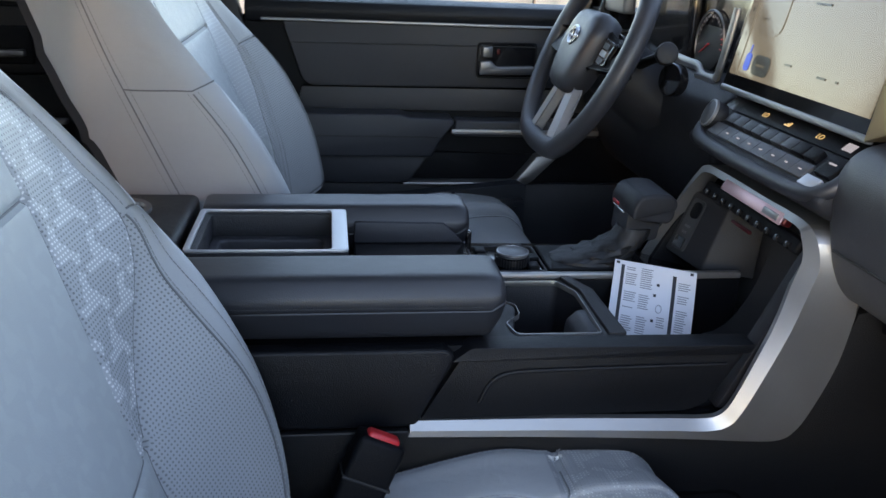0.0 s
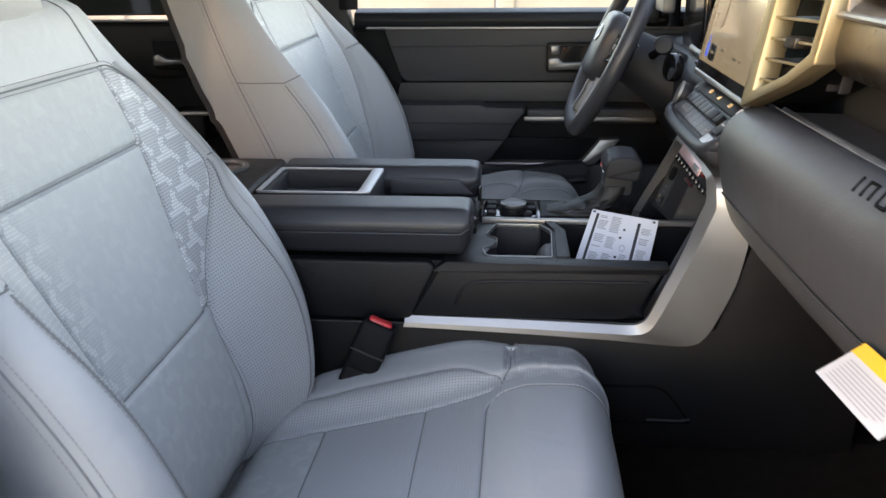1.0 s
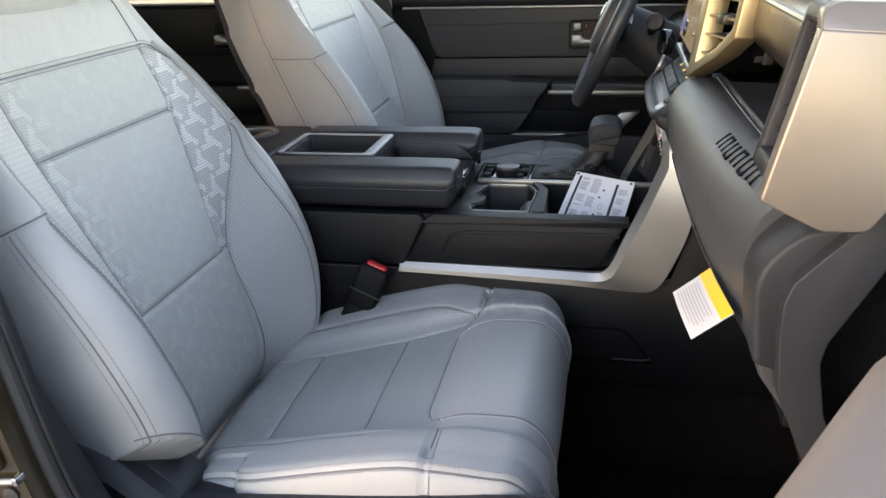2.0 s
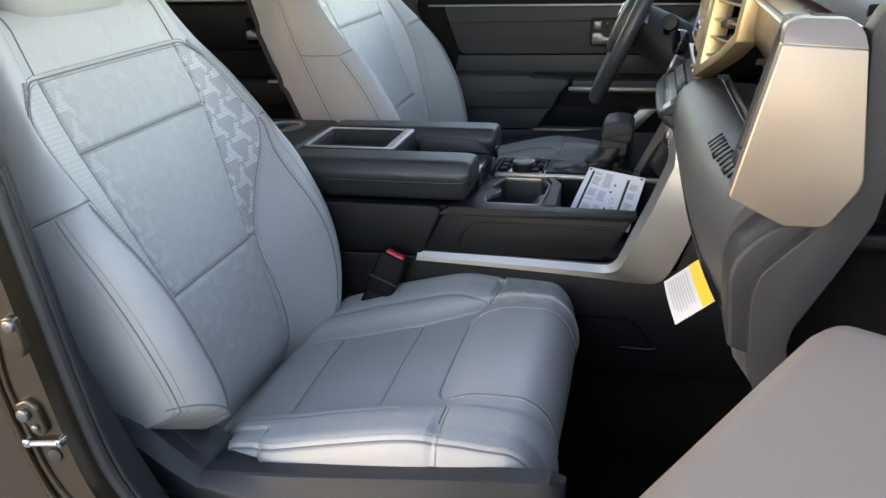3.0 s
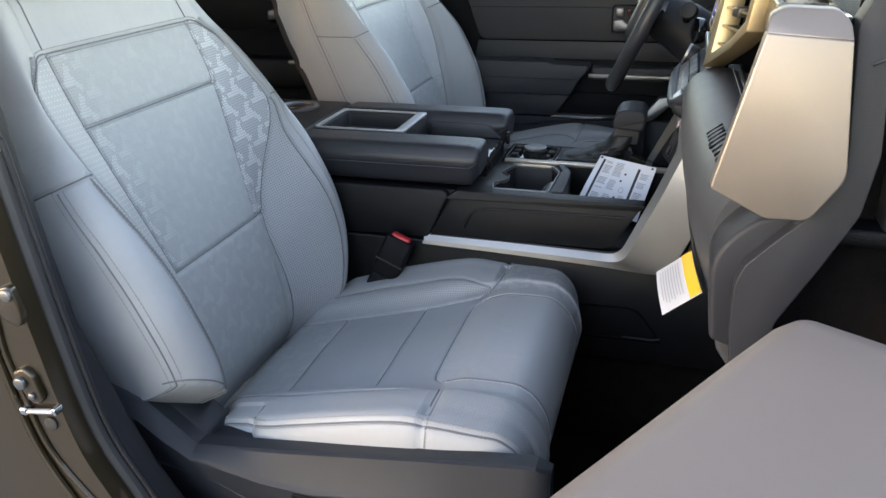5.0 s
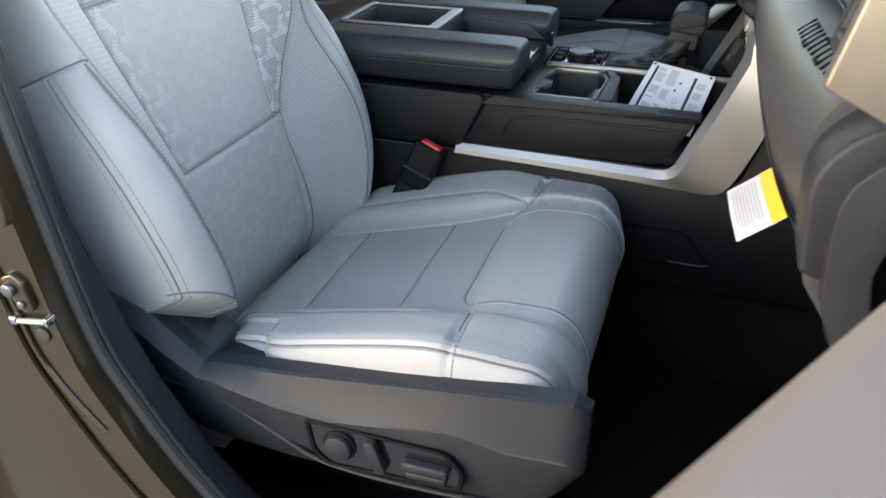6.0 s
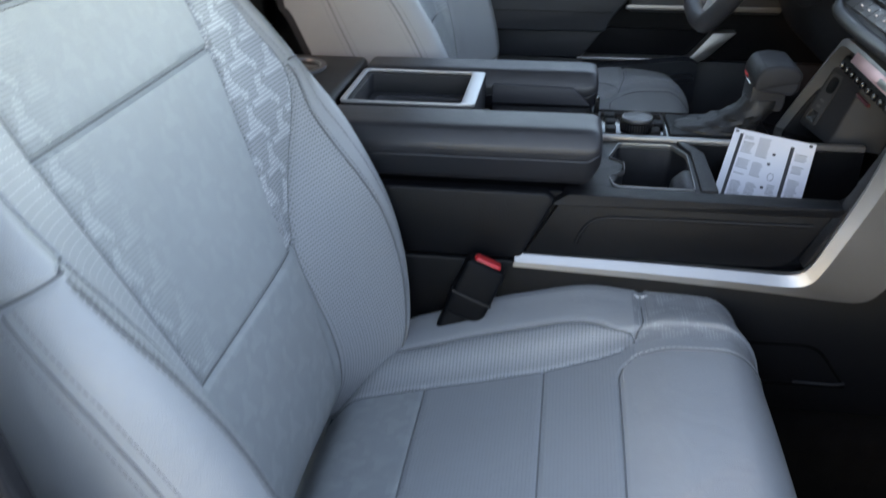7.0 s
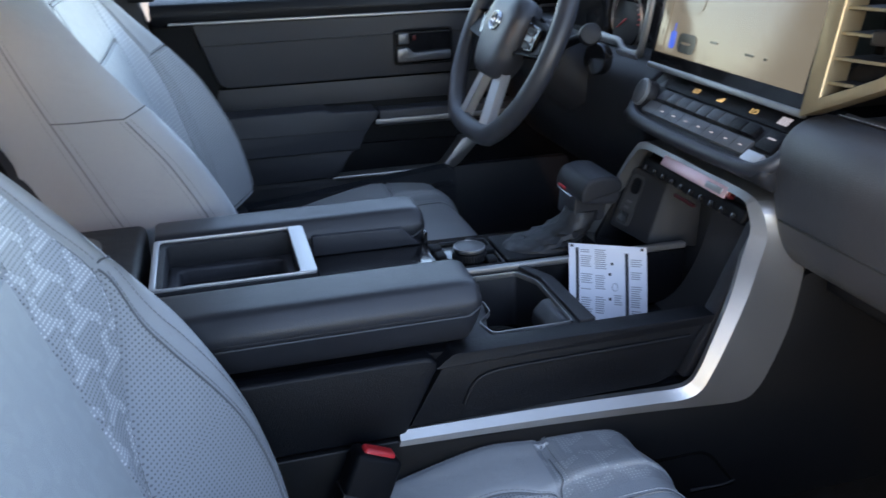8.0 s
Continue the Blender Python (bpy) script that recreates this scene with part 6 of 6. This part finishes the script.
LEAN_M = Matrix.Translation((0.428, 0, 0.744)) @ Matrix.Rotation(radians(11), 4, "Y")


def on_screen(bm):
    bmesh.ops.transform(bm, matrix=LEAN_M, verts=bm.verts)
    return bm


part("housing", on_screen(prism(rounded([(0.142, 0.0), (-0.178, 0.0), (-0.178, 0.205), (0.142, 0.205)], 0.008), "x", 0.0, 0.026, 0.003, 3, 40)), gloss_black, disp)
part("chin", on_screen(box((-0.002, -0.177, -0.001), (0.006, 0.141, 0.007), 0.002)), silver, disp, "smoked silver lower edge")
part("panel", on_screen(prism([(0.1295, 0.022), (-0.1665, 0.022), (-0.1665, 0.196), (0.1295, 0.196)], "x", -0.0012, 0.001, 0)), screen_glow, disp, "lit pale screen page")


def tile(name, y0, y1, z0, z1, mt, r=0.003, lift=0.0022):
    o = rounded([(y0, z0), (y1, z0), (y1, z1), (y0, z1)], r) if r else [(y0, z0), (y1, z0), (y1, z1), (y0, z1)]
    part(name, on_screen(prism(o, "x", -lift, -0.0012, 0)), mt, disp)


tile("sidebar", 0.129, 0.112, 0.023, 0.195, screen_dim, 0)
tile("grey_block", 0.100, 0.040, 0.075, 0.165, screen_dim, 0.02)
tile("blue_mark", 0.1000, 0.0875, 0.030, 0.052, screen_blue, 0.0061)
tile("blue_mark", 0.0946, 0.0930, 0.0525, 0.062, screen_blue, 0)
tile("dark_button", 0.080, 0.040, 0.028, 0.052, screen_dark, 0.010)
tile("button_legend", 0.070, 0.050, 0.0385, 0.0415, screen_dim, 0, 0.0028)
for y0, w, z, h in ((0.122, 0.004, 0.10, 0.005), (0.122, 0.004, 0.07, 0.005), (0.122, 0.004, 0.045, 0.005), (0.094, 0.020, 0.092, 0.003), (0.094, 0.028, 0.132, 0.003),
                    (-0.010, 0.030, 0.118, 0.0025), (-0.016, 0.022, 0.126, 0.0025), (-0.022, 0.012, 0.134, 0.005), (0.010, 0.014, 0.048, 0.0025), (-0.060, 0.016, 0.044, 0.0025), (-0.095, 0.004, 0.044, 0.0025)):
    tile("legend_bar", y0, y0 - w, z, z + h, screen_dark, 0)

# climate panel
clim = thing("climate_panel", "black climate control panel with piano keys and amber digits", "control panel")
part("body", prism(rounded([(0.480, 0.662), (0.405, 0.666), (0.386, 0.678), (0.382, 0.690), (0.444, 0.7405), (0.480, 0.7405)], [0, 0.01, 0.01, 0.006, 0.004, 0]), "y", -0.184, 0.122, 0.008, 3, 30), dark_plastic, clim)
FACE = Matrix.Translation((0.4130, 0, 0.7153)) @ Matrix.Rotation(radians(-39.2), 4, "Y")


lip = smooth_path([(0.414, 0.121, 0.712), (0.397, 0.112, 0.698), (0.386, 0.088, 0.689), (0.3825, 0.02, 0.6865), (0.3825, -0.06, 0.6865), (0.384, -0.13, 0.6875), (0.388, -0.166, 0.691), (0.400, -0.182, 0.701), (0.420, -0.183, 0.718), (0.444, -0.183, 0.738)], 5)
part("lip", tube(lip, 0.0085, 12, up=(-0.63, 0, 0.78)), armrest_leather, clim, "padded black leather lip", smooth=60)


def on_face(y0, y1, s0, s1, h, r=0.0015, base=-0.002):
    bm = box((s0, y1, base), (s1, y0, h), r, 2)
    bmesh.ops.transform(bm, matrix=FACE, verts=bm.verts)
    return bm


part("display_strip", on_face(0.080, -0.176, 0.014, 0.037, 0.0025), black_plastic, clim)
for i in range(9):
    y = 0.070 - i * 0.0225
    part("piano_key", on_face(y, y - 0.0215, -0.006, 0.009, 0.0070 + 0.0004 * (i % 2)), black_plastic if i > 6 else socket_grey, clim)
part("lower_bar", on_face(0.082, -0.138, -0.028, -0.009, 0.004), key_grey, clim, "grey key bar")
for i in range(7):
    y = 0.0525 - i * 0.0275
    part("key_gap", on_face(y, y - 0.0005, -0.0275, -0.0095, 0.0042, 0), rubber, clim)
for i in range(7):
    y = 0.042 - i * 0.0275
    part("bar_mark", on_face(y, y - 0.006, -0.020, -0.0185, 0.0046, 0), white_lit, clim)
tri_h = prism([(0.014, 0.086), (0.014, 0.098), (0.026, 0.092)], "z", 0.0026, 0.0034, 0)
bmesh.ops.transform(tri_h, matrix=FACE, verts=tri_h.verts)
part("hazard_mark", tri_h, key_grey, clim, "grey triangle mark")
part("silver_key", on_face(-0.142, -0.170, -0.034, -0.020, 0.005), spoke_silver, clim, "satin silver key")
part("side_switch", on_face(-0.146, -0.174, -0.016, 0.010, 0.006), black_plastic, clim)
part("side_mark", on_face(-0.154, -0.166, -0.002, 0.000, 0.0066, 0), white_lit, clim)
part("lit_tile", on_face(-0.140, -0.156, 0.020, 0.030, 0.0032, 0), white_lit, clim, "white lit tile")
KN = Vector((-0.90, 0.10, 0.38)).normalized()
KC = Vector((0.4145, 0.099, 0.7125))
kb = part("volume_knob", disc(KC, KN, 0.0175, 0.018, 0.002), dark_plastic, clim, "dark grey volume knob")
part("knob_face", disc(KC + KN * 0.0172, KN, 0.0158, 0.002, 0.0008), key_grey, kb)
part("knob_ring", loft([[KC + KN * d + KN.orthogonal().normalized() * r * math.cos(2 * math.pi * j / 36) + KN.cross(KN.orthogonal().normalized()) * r * math.sin(2 * math.pi * j / 36) for j in range(36)] for r, d in ((0.0181, 0.0150), (0.0181, 0.0185), (0.0160, 0.0192), (0.0160, 0.0160))], cyclic=True), silver_dark, kb)


def lettering(words, y, s, size, mt):
    cu = bpy.data.curves.new("digits", "FONT")
    cu.body, cu.size, cu.extrude = words, size, 0.0002
    tmp = new("digits", cu)
    me = bpy.data.meshes.new_from_object(tmp.evaluated_get(bpy.context.evaluated_depsgraph_get()))
    bpy.data.objects.remove(tmp)
    me.materials.append(mt)
    ob = new("digits", me)
    ob.parent = clim
    ob.matrix_basis = FACE @ Matrix.Translation((s, y, 0.003)) @ Matrix.Rotation(radians(-90), 4, "Z")
    return ob


lettering("LO", 0.026, 0.0210, 0.0095, amber)
lettering("LO", -0.090, 0.0210, 0.0095, amber)
for k in range(3):
    part("fan_bar", on_face(-0.026 - 0.004 * k, -0.029 - 0.004 * k, 0.021, 0.023 + 0.002 * k, 0.0032, 0), amber, clim)

# driver's side of the dash
low = [(0.470, 0.744), (0.432, 0.716), (0.430, 0.660), (0.452, 0.585), (0.510, 0.500), (0.62, 0.44), (0.66, 0.44), (0.66, 0.744)]
part("driver_panel", prism(rounded(low, [0.01, 0.03, 0.03, 0.03, 0.03, 0.02, 0, 0]), "y", 0.150, 0.775, 0.006, 3, 40), dark_plastic, dash)
cl = thing("instrument_cluster", "dark instrument cluster with a round dial in a hood", "gauge")
part("hood", prism(rounded([(0.20, 0.735), (0.20, 0.84), (0.24, 0.90), (0.54, 0.90), (0.58, 0.84), (0.58, 0.735)], 0.02), "x", 0.500, 0.56, 0.008), gloss_black, cl)
part("hood_cover", box((0.484, 0.388, 0.735), (0.500, 0.575, 0.895), 0.006), gloss_black, cl)
for yc, rad in ((0.335, 0.046),):
    dl = part("dial", disc((0.499, yc, 0.780), (-1, 0, 0.2), rad, 0.004, 0.001, 48), gauge_face, cl)
    part("dial_ring", loft([[(0.494 - 0.002 * (k > 1) - 0.0, yc + r * math.cos(2 * math.pi * j / 48), 0.781 + r * math.sin(2 * math.pi * j / 48)) for j in range(48)] for k, r in ((0, rad + 0.004), (1, rad), (2, rad + 0.002))], cyclic=True), silver_dark, dl)
    for j in range(25):
        a = radians(-130 + j * 260 / 24 + 90)
        bm = box((-0.0006, -0.0007, -0.005 if j % 3 == 0 else -0.003), (0.0006, 0.0007, 0), 0)
        bmesh.ops.transform(bm, matrix=Matrix.Translation((0.4935, yc + (rad - 0.004) * math.cos(a), 0.781 + (rad - 0.004) * math.sin(a))) @ Matrix.Rotation(a - math.pi / 2, 4, "X"), verts=bm.verts)
        part("tick", bm, gauge_print if j < 19 else red_plastic, dl)
    part("needle", tube([(0.492, yc, 0.780), (0.492, yc + 0.03, 0.763)], [0.0016, 0.0006], 6), red_plastic, dl)
trim_c = smooth_path([(0.47, 0.40, 0.752), (0.47, 0.345, 0.750), (0.47, 0.310, 0.7495), (0.468, 0.288, 0.739), (0.466, 0.250, 0.739), (0.464, 0.232, 0.745), (0.463, 0.222, 0.764), (0.466, 0.216, 0.80), (0.47, 0.213, 0.84)], 6)
part("cluster_trim", tube(trim_c, 0.0075, 10, flat=0.6, up=(1, 0, 0)), silver_dark, cl, "silver grey cluster surround")
part("trim_gusset", prism(rounded([(0.300, 0.742), (0.232, 0.742), (0.212, 0.715), (0.250, 0.700)], 0.006), "x", 0.458, 0.472, 0.004), key_grey, cl)

# ---- steering wheel ----
wheel = thing("steering_wheel", "black leather steering wheel with silver spokes", "steering wheel")
WC = Vector((0.3216, 0.397, 0.7582))
WN, WU, WS = Vector((-0.9135, 0, 0.4068)).normalized(), Vector((0.4068, 0, 0.9135)).normalized(), Vector((0, 1, 0))


def at_wheel(a, b, d=0.0):
    return WC + WS * a + WU * b + WN * d


rim = []
for j in range(64):
    a = 2 * math.pi * j / 64
    b = 0.172 * math.sin(a)
    rim.append(at_wheel(0.179 * math.cos(a), b if b > -0.152 else -0.152 + (b + 0.152) * 0.35))
part("rim", tube(rim, 0.0165, 14, closed=True, flat=0.9, up=tuple(WN)), wheel_leather, wheel, smooth=60)


def wheel_plate(o, d0, d1, r=0.004):
    bm = prism(o, "z", 0, 1, 0)
    for v in bm.verts:
        v.co = at_wheel(v.co.x, v.co.y, d0 + (d1 - d0) * v.co.z)
    return bevelled(bm, r, 3, 40)


def pillow(o, layers):
    c = (sum(p[0] for p in o) / len(o), sum(p[1] for p in o) / len(o))
    return loft([[at_wheel(c[0] + (x - c[0]) * k, c[1] + (y - c[1]) * k, d) for x, y in o] for d, k in layers])


hub_o = rounded([(-0.070, 0.030), (-0.052, 0.060), (0.052, 0.060), (0.070, 0.030), (0.058, -0.045), (0.036, -0.072), (-0.036, -0.072), (-0.058, -0.045)], 0.024, 6)
hub = part("hub", pillow(hub_o, ((-0.019, 0.90), (-0.006, 0.98), (0.008, 1.0), (0.018, 0.96), (0.025, 0.86), (0.028, 0.66), (0.0295, 0.35))), wheel_leather, wheel, "black leather airbag pad", smooth=60)
for k, (rx, ry) in enumerate(((0.020, 0.014), (0.008, 0.013))):
    part("emblem_ring", tube([at_wheel(rx * math.cos(2 * math.pi * j / 28), 0.012 + ry * math.sin(2 * math.pi * j / 28), 0.0300) for j in range(28)], 0.0022, 8, closed=True, up=tuple(WN)), chrome, hub, "chrome oval badge")
for sgn in (-1, 1):
    sp = part("side_spoke", wheel_plate(rounded([(sgn * 0.055, 0.035), (sgn * 0.172, 0.020), (sgn * 0.170, -0.012), (sgn * 0.055, -0.022)], 0.012), -0.016, 0.002, 0.008), black_plastic, wheel)
    part("switch_pod", wheel_plate(rounded([(sgn * 0.078, 0.026), (sgn * 0.122, 0.022), (sgn * 0.118, -0.010), (sgn * 0.078, -0.014)], 0.006), 0.001, 0.006, 0.003), gloss_black, sp)
    for k in range(3):
        part("switch", wheel_plate([(sgn * 0.086, 0.020 - 0.011 * k), (sgn * 0.112, 0.018 - 0.011 * k), (sgn * 0.111, 0.011 - 0.011 * k), (sgn * 0.086, 0.012 - 0.011 * k)], 0.0055, 0.0075, 0.0006), door_metal if k == 1 else dark_plastic, sp)
    part("lower_spoke", wheel_plate(rounded([(sgn * 0.020, -0.058), (sgn * 0.044, -0.056), (sgn * 0.066, -0.146), (sgn * 0.042, -0.150)], 0.004), -0.010, 0.004, 0.004), spoke_silver, wheel, "satin silver spoke")
part("column_shroud", tube([at_wheel(0, 0, -0.01), at_wheel(0, -0.005, -0.07), at_wheel(0, -0.02, -0.15)], [0.05, 0.058, 0.066], 20, flat=0.9, up=tuple(WU)), dark_plastic, wheel)
stalk = thing("column_stalk", "black steering column stalk with a round end", "stalk")
part("arm", tube([(0.392, 0.345, 0.745), (0.397, 0.300, 0.760), (0.400, 0.262, 0.771)], [0.008, 0.007, 0.0085], 10), black_plastic, stalk)
part("end_cap", disc((0.399, 0.268, 0.769), (-0.25, -0.9, 0.25), 0.0155, 0.022, 0.003), dark_plastic, stalk)
part("ignition_boss", disc((0.425, 0.272, 0.733), (-0.9, -0.3, 0.1), 0.024, 0.018, 0.004), gloss_black, dash)

# tag hanging under the glove box lid
tag = thing("airbag_tag", "white printed tag with a yellow header hanging below the dash", "tag")
TL, BL, TR = Vector((0.387, -0.620, 0.6195)), Vector((0.396, -0.716, 0.6205)), Vector((0.425, -0.626, 0.654))
tx, ty = (TR - TL) * 0.82, (BL - TL)
tn = tx.cross(ty).normalized()
if tn.z < 0:
    tn = -tn


def tag_patch(a0, a1, b0, b1, lift, thick=0.0):
    bm = bmesh.new()
    n = 5
    g = [[bm.verts.new(TL + tx * (a0 + (a1 - a0) * i / n) + ty * (b0 + (b1 - b0) * j / n) + tn * (lift + 0.002 * math.sin(math.pi * (b0 + (b1 - b0) * j / n)))) for i in range(n + 1)] for j in range(n + 1)]
    for j in range(n):
        for i in range(n):
            bm.faces.new((g[j][i], g[j][i + 1], g[j + 1][i + 1], g[j + 1][i]))
    if thick:
        r = bmesh.ops.extrude_face_region(bm, geom=bm.faces[:])
        for v in r["geom"]:
            if isinstance(v, bmesh.types.BMVert):
                v.co -= tn * thick
    return bm


part("sheet", tag_patch(0, 1, 0, 1, 0, 0.0008), tag_paper, tag)
part("yellow_header", tag_patch(0.72, 1.0, 0.0, 1.0, 0.0004), yellow, tag, "yellow printed header")
for k in range(8):
    part("text_line", tag_patch(0.10 + 0.07 * k, 0.125 + 0.07 * k, 0.10, rnd.uniform(0.7, 0.92), 0.0004), ink_tag, tag)
